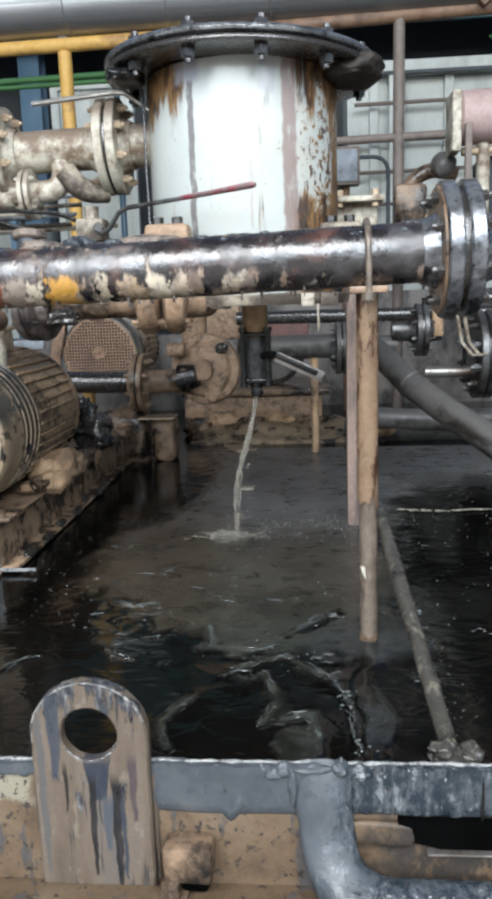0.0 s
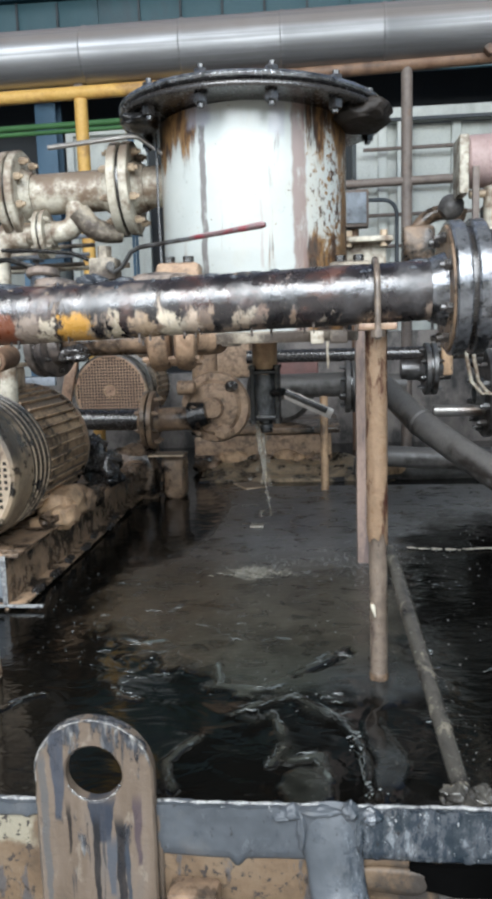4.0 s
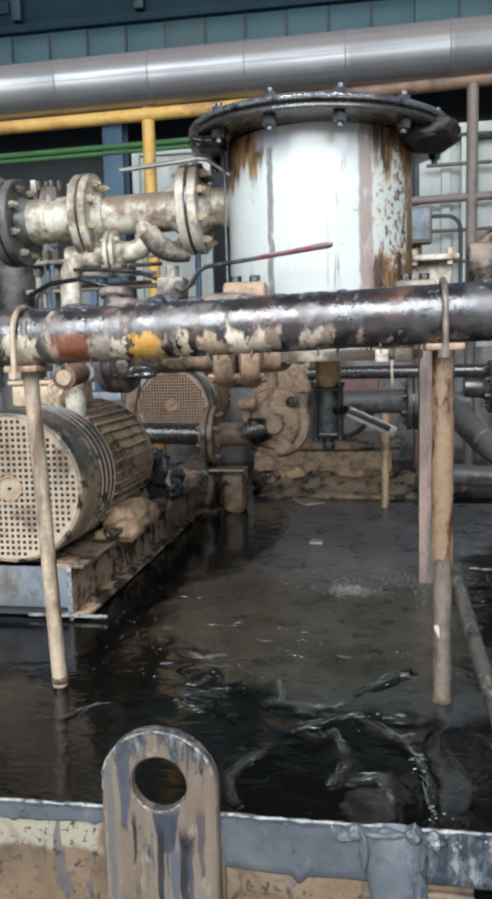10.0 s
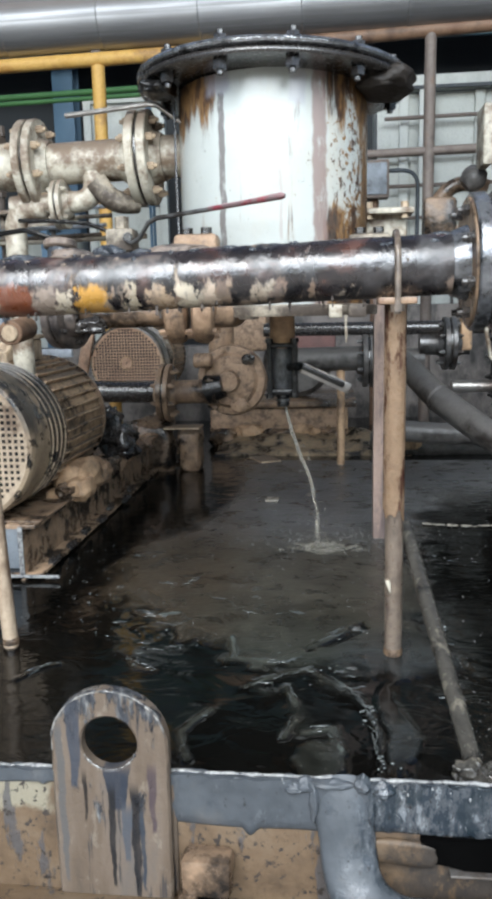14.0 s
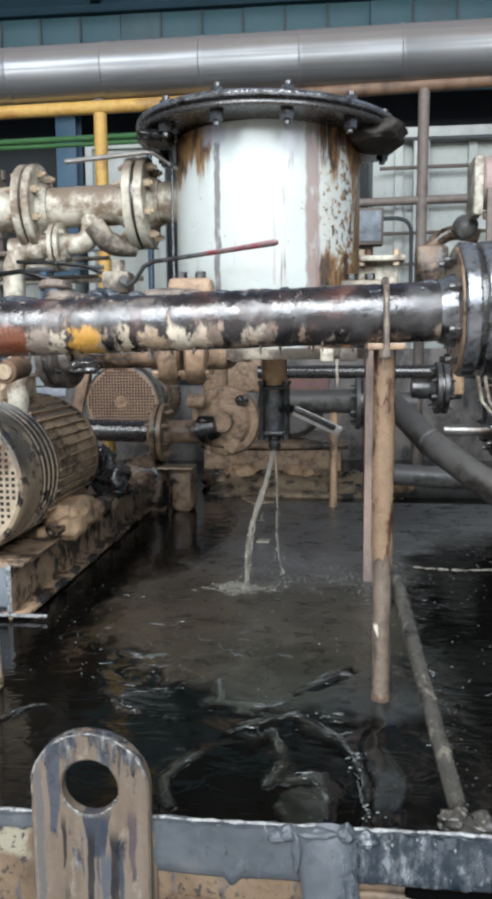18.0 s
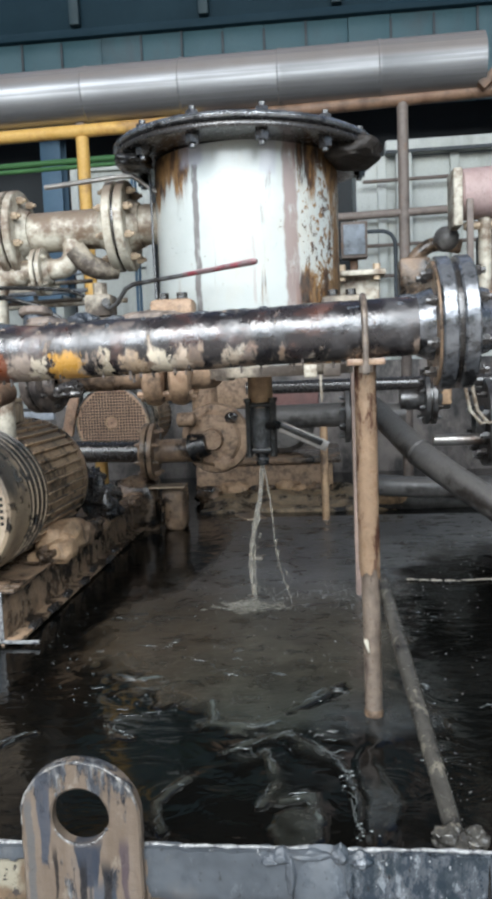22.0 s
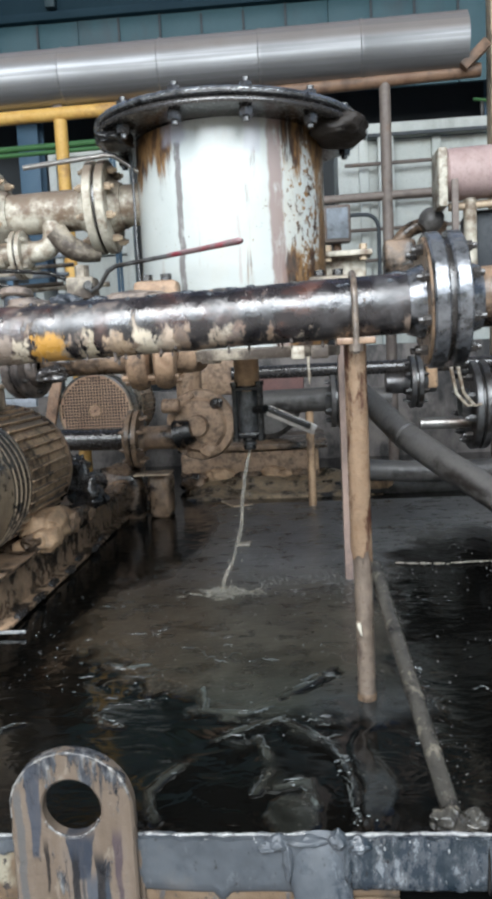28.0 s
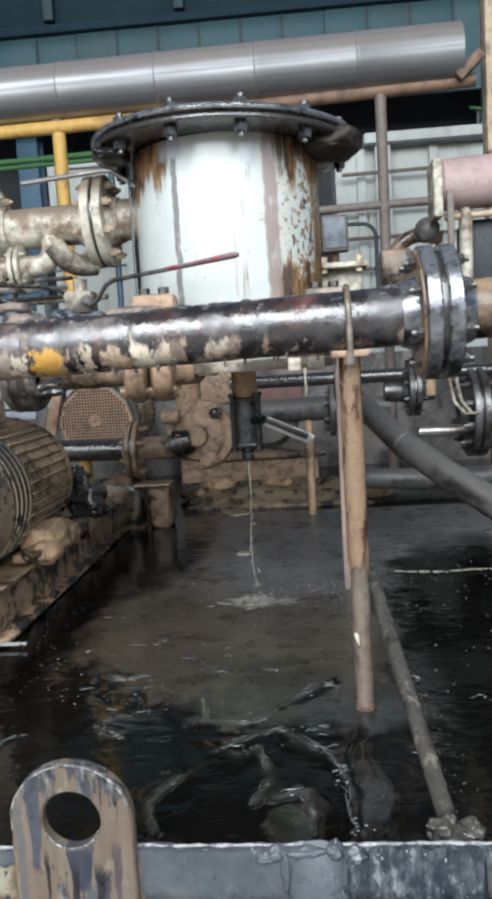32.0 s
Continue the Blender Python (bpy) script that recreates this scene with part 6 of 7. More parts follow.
# ---------------------------------------------------------------- pump motors


def motor(x, y, z, R, label, face, body, bore=1.0):
    """A foot-mounted electric motor whose perforated fan cover faces the walkway."""
    mo = thing("pump_motor", (x, y, z - R - 0.01), label, "electric motor", "pump motors")
    pitch, hole = 0.0156 * R / 0.2, 0.0044 * bore * R / 0.2
    bm = B()
    n = int(R * 0.9 / pitch)
    cache = {}

    def vert(u, w):
        d = math.hypot(u, w)
        lim = R * 0.93
        if d > lim:
            u, w = u * lim / d, w * lim / d
        key = (round(u, 5), round(w, 5))
        if key not in cache:
            cache[key] = bm.verts.new((x + u, y, z + w))
        return cache[key]

    for i in range(-n - 1, n + 2):
        for j in range(-n - 1, n + 2):
            u, w = i * pitch, j * pitch
            if math.hypot(u, w) > R * 0.93 + pitch * 0.7:
                continue
            solid = math.hypot(u, w) > R * 0.88 or math.hypot(u, w) < R * 0.15
            g = [-pitch / 2, -hole, hole, pitch / 2]
            for a in range(3):
                for b in range(3):
                    if a == 1 and b == 1 and not solid:
                        continue
                    q = [vert(u + g[a], w + g[b]), vert(u + g[a + 1], w + g[b]), vert(u + g[a + 1], w + g[b + 1]), vert(u + g[a], w + g[b + 1])]
                    f = []
                    for v in q:
                        if v not in f:
                            f.append(v)
                    if len(f) > 2:
                        try:
                            bm.faces.new(f)
                        except ValueError:
                            pass
    grille = part("fan_grille", bm, face, mo, "perforated fan grille")
    # near-black disc paints the shade inside the fan cover
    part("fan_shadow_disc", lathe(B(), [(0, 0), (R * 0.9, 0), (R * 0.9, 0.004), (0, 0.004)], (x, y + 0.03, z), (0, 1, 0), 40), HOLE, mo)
    part("hub_ring", lathe(B(), [(R * 0.14, 0), (R * 0.155, -0.003), (R * 0.17, 0)], (x, y - 0.001, z), (0, 1, 0), 32), MUD, grille)
    part("hub_screw", rod(B(), (x, y - 0.004, z), (x, y + 0.002, z), R * 0.022, seg=8), HOLE, grille)
    L = 0.28 * R / 0.213
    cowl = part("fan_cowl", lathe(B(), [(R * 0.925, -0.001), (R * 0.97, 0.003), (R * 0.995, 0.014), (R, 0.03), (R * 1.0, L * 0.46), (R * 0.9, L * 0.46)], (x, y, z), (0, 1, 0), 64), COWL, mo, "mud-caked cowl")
    # shallow black core that shows as stripes between the rings
    part("cowl_core", lathe(B(), [(R * 0.85, L * 0.4), (R * 0.982, L * 0.4), (R * 0.982, L), (R * 0.85, L)], (x, y, z), (0, 1, 0), 64), VALVE_BLACK, mo, "black glossy grooves")
    for k in range(4):
        h = L * (0.54 + 0.125 * k)
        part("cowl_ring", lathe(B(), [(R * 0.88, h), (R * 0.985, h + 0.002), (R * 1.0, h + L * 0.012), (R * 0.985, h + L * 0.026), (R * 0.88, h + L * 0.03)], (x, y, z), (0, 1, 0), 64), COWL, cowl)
    b0, b1 = y + L * 0.95, y + L + 0.36 * R / 0.213
    part("stator", lathe(B(), [(R * 0.8, 0), (R * 0.955, 0), (R * 0.955, b1 - b0), (R * 0.8, b1 - b0)], (x, b0, z), (0, 1, 0), 48), MUD_OILY, mo)
    for k in range(40):
        a = 2 * math.pi * k / 40
        if abs(math.sin(a) + 1) < 0.15:
            continue
        m = Matrix.Translation((x, 0, z)) @ Matrix.Rotation(-a, 4, 'Y')
        part("fin", box(B(), (R * 0.95, (b0 + b1) / 2 + 0.01, 0), (R * 0.11, b1 - b0 - 0.02, 0.009), 0.003, m), body, mo)
    part("end_shield", lathe(B(), [(R * 0.96, 0), (R * 1.0, 0.012), (R * 0.98, 0.04), (R * 0.7, 0.07), (R * 0.32, 0.085), (R * 0.28, 0.12), (0, 0.12)], (x, b1, z), (0, 1, 0), 48), MUD_DARK, mo)
    part("shaft", rod(B(), (x, b1 + 0.1, z), (x, b1 + 0.3, z), R * 0.16, seg=20), STEEL_OILY, mo)
    for s in (-1, 1):
        for yy in (b0 + 0.07, b1 - 0.07):
            part("foot", box(B(), (x + s * R * 0.78, yy, z - R * 0.95), (R * 0.42, 0.09, R * 0.16), 0.01), MUD, mo)
            part("foot_bolt", rod(B(), (x + s * R * 0.88, yy, z - R * 0.88), (x + s * R * 0.88, yy, z - R * 0.78), 0.013, seg=6), STEEL_OILY, mo)
    tbox = part("terminal_box", box(B(), (x - R * 0.2, b0 + 0.16, z + R * 1.12), (R * 0.95, 0.19, R * 0.34), 0.012), MUD_PALE, mo, "cream terminal box")
    part("box_lid", box(B(), (x - R * 0.2, b0 + 0.16, z + R * 1.31), (R * 1.02, 0.205, 0.014), 0.004), MUD_PALE, tbox)
    part("lifting_eye", lathe(B(), [(0.020 + 0.008 * math.cos(q * math.pi / 5), 0.008 * math.sin(q * math.pi / 5)) for q in range(10)], (x + R * 0.12, b0 + 0.02, z + R * 1.0 + 0.045), (0, 1, 0), 20, True), MUD_PALE, mo)
    part("eye_stem", rod(B(), (x + R * 0.12, b0 + 0.02, z + R * 0.86), (x + R * 0.12, b0 + 0.02, z + R * 1.0 + 0.022), 0.012, seg=10), MUD_PALE, mo)
    return mo


GRILLE = surf("cream_grille_paint", [(0.38, 0.29, 0.205), (0.50, 0.39, 0.28), (0.27, 0.185, 0.125)], 12, dirt=(0.14, 0.09, 0.06), amount=0.60, dscale=8)
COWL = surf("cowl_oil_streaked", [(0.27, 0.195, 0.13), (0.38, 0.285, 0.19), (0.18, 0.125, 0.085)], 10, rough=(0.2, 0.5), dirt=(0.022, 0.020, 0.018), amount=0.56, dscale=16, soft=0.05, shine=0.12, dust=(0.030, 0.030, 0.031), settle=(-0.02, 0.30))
motor(-0.985, 1.97, 0.864, 0.213, "tan mud-caked pump motor with a perforated fan cover", GRILLE, MUD_OILY)
FACE = surf("reddish_tan_grille", [(0.34, 0.205, 0.13), (0.42, 0.265, 0.175), (0.27, 0.15, 0.095)], 10, dirt=(0.12, 0.075, 0.05), amount=0.62, dscale=9)
rear_motor = motor(-1.085, 4.10, 0.955, 0.205, "tan mud-caked pump motor standing behind the pipework", FACE, MUD_OILY, 1.25)
part("mount_bracket", box(B(), (0, 0, 0), (0.06, 0.03, 0.26), 0.01, Matrix.Translation((-1.30, 4.08, 1.02)) @ Matrix.Rotation(0.22, 4, 'Y')), FACE, rear_motor)


def lump(name, c, s, material, parent, seed, rough=0.25, label="", boxy=0.6):
    """A weathered, uneven block."""
    bm = B()
    bmesh.ops.create_icosphere(bm, subdivisions=4, radius=1.0)
    for v in bm.verts:
        p = v.co.copy()
        e = boxy
        p = Vector([math.copysign(abs(q) ** e, q) for q in p]) * 0.8
        p += rough * noise.noise_vector(p * 2.2 + Vector((seed, seed * 2, 0))) + 0.2 * rough * noise.noise_vector(p * 6 + Vector((seed, 0, seed)))
        v.co = Vector(c) + Vector((p.x * s[0], p.y * s[1], p.z * s[2]))
    return part(name, bm, material, parent, label, 180)


base = thing("pump_base_frame", (-1.1, 2.9, 0.4), "oil-soaked steel base frame of channels in the flooded skid", "base frame")
for x in (-0.83, -1.30):
    bm = B()
    box(bm, (x, 2.90, 0.644), (0.085, 1.84, 0.012), 0.002)
    box(bm, (x, 2.90, 0.56), (0.010, 1.84, 0.16))
    box(bm, (x, 2.90, 0.506), (0.10, 1.84, 0.010), 0.002)
    part("rail", bm, RAIL_MUD, base, "I-section rail")
bm = B()
box(bm, (-1.08, 1.985, 0.585), (0.49, 0.008, 0.115), 0.001)
part("end_plate", bm, surf("dark_bluegrey_paint", [(0.10, 0.115, 0.135), (0.15, 0.17, 0.19), (0.07, 0.075, 0.085)], 8, dirt=(0.10, 0.07, 0.045), amount=0.55, dscale=9, streak=0.5), base, "blue-grey painted end plate")
# the bright wet line on the rail's front, put into the ends' colour
part("web_end", box(B(), (-0.83, 1.978, 0.575), (0.014, 0.006, 0.14), 0.002), EDGE_GLINT, base, "pale glossy web end")
part("flange_end", box(B(), (-0.84, 1.976, 0.507), (0.23, 0.008, 0.010), 0.003), EDGE_GLINT, base, "pale glossy flange end")
# dark strip in place of the shade below the end plate
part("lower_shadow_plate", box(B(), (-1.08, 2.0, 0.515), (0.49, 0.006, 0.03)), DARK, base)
part("deck_plate", box(B(), (-1.06, 2.9, 0.653), (0.56, 1.8, 0.006), 0.001), MUD_DARK, base)
lump("dried_mud", (-0.80, 2.42, 0.695), (0.08, 0.15, 0.07), MUD, base, 3, 0.20, "dried tan mud", 0.7)
lump("dried_mud", (-0.77, 2.32, 0.675), (0.05, 0.07, 0.045), MUD, base, 4, 0.20, "dried tan mud", 0.7)
lump("dried_mud", (-0.775, 2.52, 0.68), (0.05, 0.08, 0.05), MUD_MID, base, 6, 0.20, "dried tan mud", 0.7)
lump("dried_mud", (-0.79, 2.62, 0.68), (0.07, 0.10, 0.05), MUD_DARK, base, 8, 0.20)
for k in range(7):
    lump("oil_clod", (-0.785 + 0.015 * math.sin(k * 3), 2.1 + 0.15 * k, 0.515), (0.014, 0.04, 0.012), BLACK_OIL, base, 20 + k, 0.4)
for k in range(9):
    lump("mud_lump", (-0.80 + 0.03 * math.sin(k * 2.3), 2.30 + 0.16 * k, 0.665 + 0.01 * math.cos(k * 5)), (0.04 + 0.012 * math.sin(k * 4), 0.07, 0.028), MUD_MID if k % 3 else MUD_DARK, base, 70 + k, 0.32)
guard = thing("coupling", (-0.84, 2.86, 0.66), "black oil-coated coupling between motor and pump", "coupling")
part("hub", lathe(B(), [(0, 0), (0.07, 0), (0.075, 0.01), (0.075, 0.07), (0.05, 0.08), (0.05, 0.10), (0.08, 0.11), (0.08, 0.17), (0, 0.17)], (-0.975, 2.80, 0.862), (0, 1, 0), 32), BLACK_OIL, guard)
lump("oil_lump", (-0.79, 2.86, 0.735), (0.085, 0.09, 0.075), BLACK_OIL, guard, 12, 0.4)
lump("oil_lump", (-0.82, 2.84, 0.81), (0.05, 0.06, 0.06), BLACK_OIL, guard, 14, 0.45)

# pump with its cross pipe, in front of the second motor
pump = thing("process_pump", (-0.6, 3.5, 0.5), "tan mud-splashed pump with flanged black suction pipe", "pump")
part("suction_pipe", rod(B(), (-1.25, 3.5, 0.868), (-0.755, 3.5, 0.855), 0.050, seg=28), BLACK_OIL, pump, "black wet pipe")
flange(pump, (-0.742, 3.5, 0.853), (1, 0, -0.03), 0.132, 0.022, MUD_DARK, 8, 0.05, 0.008, MUD_DARK)
part("suction_bell", rod(B(), (-0.70, 3.5, 0.856), (-0.50, 3.47, 0.86), 0.052, 0.056, seg=28), MUD_DARK, pump)
# black collar added to shade the gap between pipe and volute
part("gap_collar", rod(B(), (-0.545, 3.475, 0.868), (-0.47, 3.46, 0.885), 0.066, 0.05, seg=24), VALVE_BLACK, pump, "black collar for the dark gap")
vol = part("volute", lathe(B(), [(0, -0.06), (0.045, -0.06), (0.05, -0.03), (0.11, -0.02), (0.125, 0.0), (0.155, 0.005), (0.162, 0.03), (0.155, 0.06), (0.13, 0.10), (0.09, 0.18), (0, 0.18)], (-0.445, 3.5, 0.905), (0.1, 1, 0), 48), MUD_MID, pump)
for k in range(8):
    a = 2 * math.pi * (k + 0.3) / 8
    p = Vector((-0.445 + 0.138 * math.cos(a), 3.485, 0.905 + 0.138 * math.sin(a)))
    part("casing_bolt", rod(B(), p, p + Vector((0, 0.03, 0)), 0.012, seg=6), MUD_MID, vol)
part("boss", rod(B(), (-0.60, 3.44, 1.0), (-0.52, 3.44, 1.0), 0.032, seg=16, chamfer=0.006), MUD_MID, pump)
part("discharge", rod(B(), (-0.50, 3.62, 0.98), (-0.50, 3.62, 1.55), 0.06, seg=24), MUD_MID, pump)
# pedestals in dark sludge, which takes in the shadow beneath the pump
lump("pedestal", (-0.82, 3.52, 0.60), (0.125, 0.10, 0.155), MUD_DARK, pump, 51, 0.16, "", 0.35)
lump("pedestal", (-0.64, 3.52, 0.59), (0.065, 0.09, 0.13), MUD_DARK, pump, 52, 0.16, "", 0.35)
part("sole_plate", box(B(), (-0.66, 3.46, 0.70), (0.16, 0.12, 0.008), 0.002), MUD_PALE, pump, "bright-edged sole plate")

for k, (px, py, pz, s1, mat) in enumerate(((-0.40, 3.45, 0.80, 0.05, MUD_MID), (-0.53, 3.43, 0.90, 0.03, MUD_DARK), (-0.36, 3.47, 1.00, 0.035, MUD_DARK))):
    lump("caked_mud", (px, py, pz), (s1, s1 * 0.35, s1 * 0.8), mat, pump, 80 + k, 0.30, "caked mud", 0.9)
blk = thing("pump_plinth", (-0.27, 4.5, 0.5), "brown concrete plinth of the rear pump, oil-stained", "plinth")
part("block", box(B(), (-0.28, 4.5, 0.60), (0.74, 0.70, 0.20), 0.02), MUD_MID, blk)
bank = thing("mud_bank", (-0.1, 3.95, 0.5), "olive-brown mud bank silted up before the rear plinth", "mud", kind="structure")
bm = B()
rows = []
for j in range(13):
    row = []
    for k in range(33):
        u, w = k / 32, j / 12
        px, py = -0.62 + 1.05 * u, 3.82 + 0.36 * w
        top = 0.495 + 0.085 * w * min(1, 5 * u, 5 * (1 - u)) + 0.03 * noise.noise(Vector((px * 7, py * 9, 2))) + 0.012 * noise.noise(Vector((px * 20, py * 22, 5)))
        row.append(bm.verts.new((px, py, top if 0 < k < 32 and j > 0 else 0.42)))
    rows.append(row)
for p, q in zip(rows, rows[1:]):
    for k in range(32):
        bm.faces.new((p[k], p[k + 1], q[k + 1], q[k]))
part("silt", bm, surf("olive_silt", [(0.20, 0.15, 0.092), (0.31, 0.225, 0.14), (0.11, 0.083, 0.055)], 14, rough=(0.3, 0.7), dirt=(0.03, 0.027, 0.022), amount=0.53, dscale=12, shine=0.2), bank, "", 180)
for k in range(5):
    lump("mud_spill", (-0.58 + 0.15 * k, 4.15, 0.545 + 0.02 * (k % 2)), (0.09, 0.05, 0.06), MUD if k % 2 else MUD_DARK, blk, 60 + k, 0.35)
part("top_plate", box(B(), (-0.26, 4.5, 0.718), (0.80, 0.74, 0.03), 0.006), MUD_DARK, blk)
part("edge_angle", box(B(), (0.075, 4.14, 0.60), (0.035, 0.03, 0.20), 0.004), MUD, blk)
rear = thing("rear_pump", (-0.3, 4.5, 0.73), "brown and red-stained rear pump casing under the vessel", "pump")
part("casing", lathe(B(), [(0, 0), (0.16, 0), (0.19, 0.03), (0.19, 0.16), (0.15, 0.22), (0, 0.24)], (-0.18, 4.3, 0.93), (0, 1, 0), 40), GREY_PIPE, rear)
part("gearbox", box(B(), (-0.46, 4.36, 1.10), (0.24, 0.24, 0.20), 0.02), MUD_MID, rear)
cover = part("cover", box(B(), (-0.12, 4.25, 1.02), (0.30, 0.05, 0.22), 0.015), surf("dull_red_stain", [(0.10, 0.055, 0.05), (0.16, 0.075, 0.065), (0.06, 0.05, 0.05)], 6), rear, "dull red cover plate")
for k in range(4):
    part("cover_bolt", rod(B(), (-0.22 + 0.2 * (k % 2), 4.22, 0.95 + 0.14 * (k // 2)), (-0.22 + 0.2 * (k % 2), 4.24, 0.95 + 0.14 * (k // 2)), 0.012, seg=6), MUD_PALE, cover)
part("blue_hose", sweep(B(), [(-0.62, 4.2, 0.95), (-0.60, 4.14, 1.02), (-0.57, 4.14, 1.06), (-0.55, 4.2, 0.98)], 0.015, 10), surf("blue_hose_skin", [(0.03, 0.06, 0.13), (0.05, 0.08, 0.16)], 9), rear, "blue hose loop")

# short flanged stubs hanging under the header, before the vessel
st = thing("flanged_stub", (-0.34, 1.98, 1.1), "pair of thick tan flange halves hanging under the header", "pipe", "flanged stubs")
for x in (-0.378, -0.308):
    half_flange = part("flange_half", lathe(B(), [(0, -0.027), (0.060, -0.027), (0.076, -0.020), (0.081, -0.006), (0.081, 0.010), (0.074, 0.022), (0.058, 0.027), (0, 0.027)], (x, 1.985, 1.208), (1, 0.08, 0.03 if x < -0.35 else -0.05), 36), MUD_MID, st)
    for a in (-2.2, -1.57, -0.9):
        p = Vector((x, 1.985 + 0.062 * math.cos(a), 1.208 + 0.062 * math.sin(a)))
        part("nut", rod(B(), p - Vector((0.036, 0, 0)), p + Vector((0.036, 0, 0)), 0.008, seg=6), MUD_MID, half_flange)
part("stub", sweep(B(), [(-0.30, 2.0, 1.205), (-0.27, 2.03, 1.20), (-0.25, 2.10, 1.20), (-0.245, 2.16, 1.215)], 0.036, 20), MUD_MID, st)
part("run", rod(B(), (-0.62, 1.99, 1.205), (-0.40, 1.985, 1.207), 0.036, seg=24), MUD_DARK, st)
st = thing("flanged_stub", (-0.65, 1.98, 1.1), "dark oil-stained flange pair hanging under the header", "pipe", "flanged stubs")
flange(st, (-0.655, 1.96, 1.195), (1, -0.35, 0), 0.075, 0.020, HEADER_GRIME, 6, 0.036, 0.012, BLACK_OIL)
lump("oil_drip_mass", (-0.575, 1.90, 1.178), (0.045, 0.03, 0.022), BLACK_OIL, st, 77, 0.35, "black hanging clot")
plug = thing("hose_plug", (-0.79, 1.93, 1.164), "short tan tube end with a pale plug under the header", "fitting")
part("tube", rod(B(), (-0.787, 1.91, 1.164), (-0.80, 2.05, 1.175), 0.031, seg=24, chamfer=0.003), RUST, plug)
part("plug", rod(B(), (-0.7865, 1.905, 1.164), (-0.787, 1.915, 1.164), 0.021, seg=20, chamfer=0.002), MUD_PALE, plug, "pale plug face")


# ---------------------------------------------------------------- pipework and valves to the right
pa = thing("return_pipe", (0.4, 3.6, 0.5), "black horizontal return pipe behind the vessel leg", "pipe")
part("run", rod(B(), (-0.3, 3.6, 1.125), (2.4, 3.6, 1.118), 0.030, seg=20), BLACK_OIL, pa)
part("stand", box(B(), (1.35, 3.6, 0.8), (0.06, 0.06, 0.62), 0.004), RUST, pa)
pb = thing("grey_branch", (0.0, 3.6, 0.5), "grey oily branch pipe with a flange pair", "pipe")
part("run", rod(B(), (-0.26, 3.62, 0.985), (0.16, 3.6, 0.99), 0.055, seg=24), GREY_PIPE, pb)
flange(pb, (0.175, 3.6, 0.98), (1, 0, 0), 0.12, 0.022, GREY_PIPE, 8, 0.055, 0.008, STEEL_OILY)
part("run", rod(B(), (0.2, 3.6, 0.985), (0.42, 3.62, 0.98), 0.05, seg=24), GREY_PIPE, pb)
part("prop", rod(B(), (0.05, 3.6, 0.5), (0.05, 3.6, 0.95), 0.018, seg=12), MUD, pb)
big = thing("suction_line", (0.6, 2.6, 0.5), "thick dark grey suction line sloping into the pool", "pipe")
pth = [(0.27, 3.5, 1.045), (0.31, 3.3, 1.0), (0.355, 3.1, 0.95), (0.40, 2.92, 0.90), (0.50, 2.77, 0.825), (0.64, 2.6, 0.73), (0.82, 2.42, 0.615), (1.1, 2.2, 0.44)]
pth = [(a, b, c - 0.022) for a, b, c in pth]
part("pipe", sweep(B(), pth, 0.050, 28), GREY_PIPE, big)
part("mitre_weld", lathe(B(), [(0.047, -0.010), (0.054, -0.004), (0.054, 0.006), (0.047, 0.012)], (0.40, 2.92, 0.880), (0.55, -1.0, -0.42), 32), GREY_PIPE, big)
low = thing("low_pipe", (0.6, 3.8, 0.5), "dark pipe lying over the flooded floor", "pipe", "low pipes")
for k, (z, y) in enumerate(((0.63, 3.7), (0.53, 3.92))):
    part("run", sweep(B(), [(0.2, y, z + 0.02), (0.5, y - 0.02, z), (0.9, y + 0.02, z - 0.01), (1.8, y, z)], 0.05, 16), GREY_PIPE, low)
part("stained_end", sweep(B(), [(0.30, 3.86, 0.56), (0.42, 3.88, 0.55), (0.50, 3.9, 0.53)], [0.04, 0.036, 0.02], 12), MUD, low)
gate = thing("gate_valve", (0.53, 3.6, 0.7), "grease-blackened gate valve with two flanges", "valve")
flange(gate, (0.53, 3.6, 1.05), (1, 0, 0), 0.118, 0.022, STEEL_OILY, 8, 0.05, 0.01, STEEL_OILY)
flange(gate, (0.80, 3.6, 0.935), (1, 0, 0), 0.20, 0.03, STEEL_OILY, 10, 0.06, 0.012, STEEL_OILY)
part("body", rod(B(), (0.40, 3.6, 1.05), (0.62, 3.6, 1.05), 0.05, seg=20), STEEL_OILY, gate)
part("yoke", box(B(), (0.60, 3.58, 1.10), (0.05, 0.06, 0.16), 0.01), MUD, gate)
part("barrel", rod(B(), (0.54, 3.55, 0.863), (0.80, 3.55, 0.862), 0.026, seg=20), CHROME, gate, "bright bare steel barrel")
cab = thing("twin_cable", (0.7, 3.4, 0.9), "pair of pale hanging cables", "cable")
for d in (0, 0.03):
    part("cable", sweep(B(), [(0.655 + d, 3.4, 1.20), (0.655 + d, 3.4, 1.10), (0.675 + d, 3.4, 1.0), (0.72 + d, 3.4, 0.945), (0.75 + d, 3.4, 0.95)], 0.008, 10), CREAM, cab)
act = thing("valve_actuator", (0.75, 3.2, 1.2), "faded maroon drum-shaped valve actuator on a pipe stand", "actuator")
part("drum", rod(B(), (0.60, 3.2, 1.855), (1.3, 3.2, 1.875), 0.098, seg=40, chamfer=0.012), PINK, act)
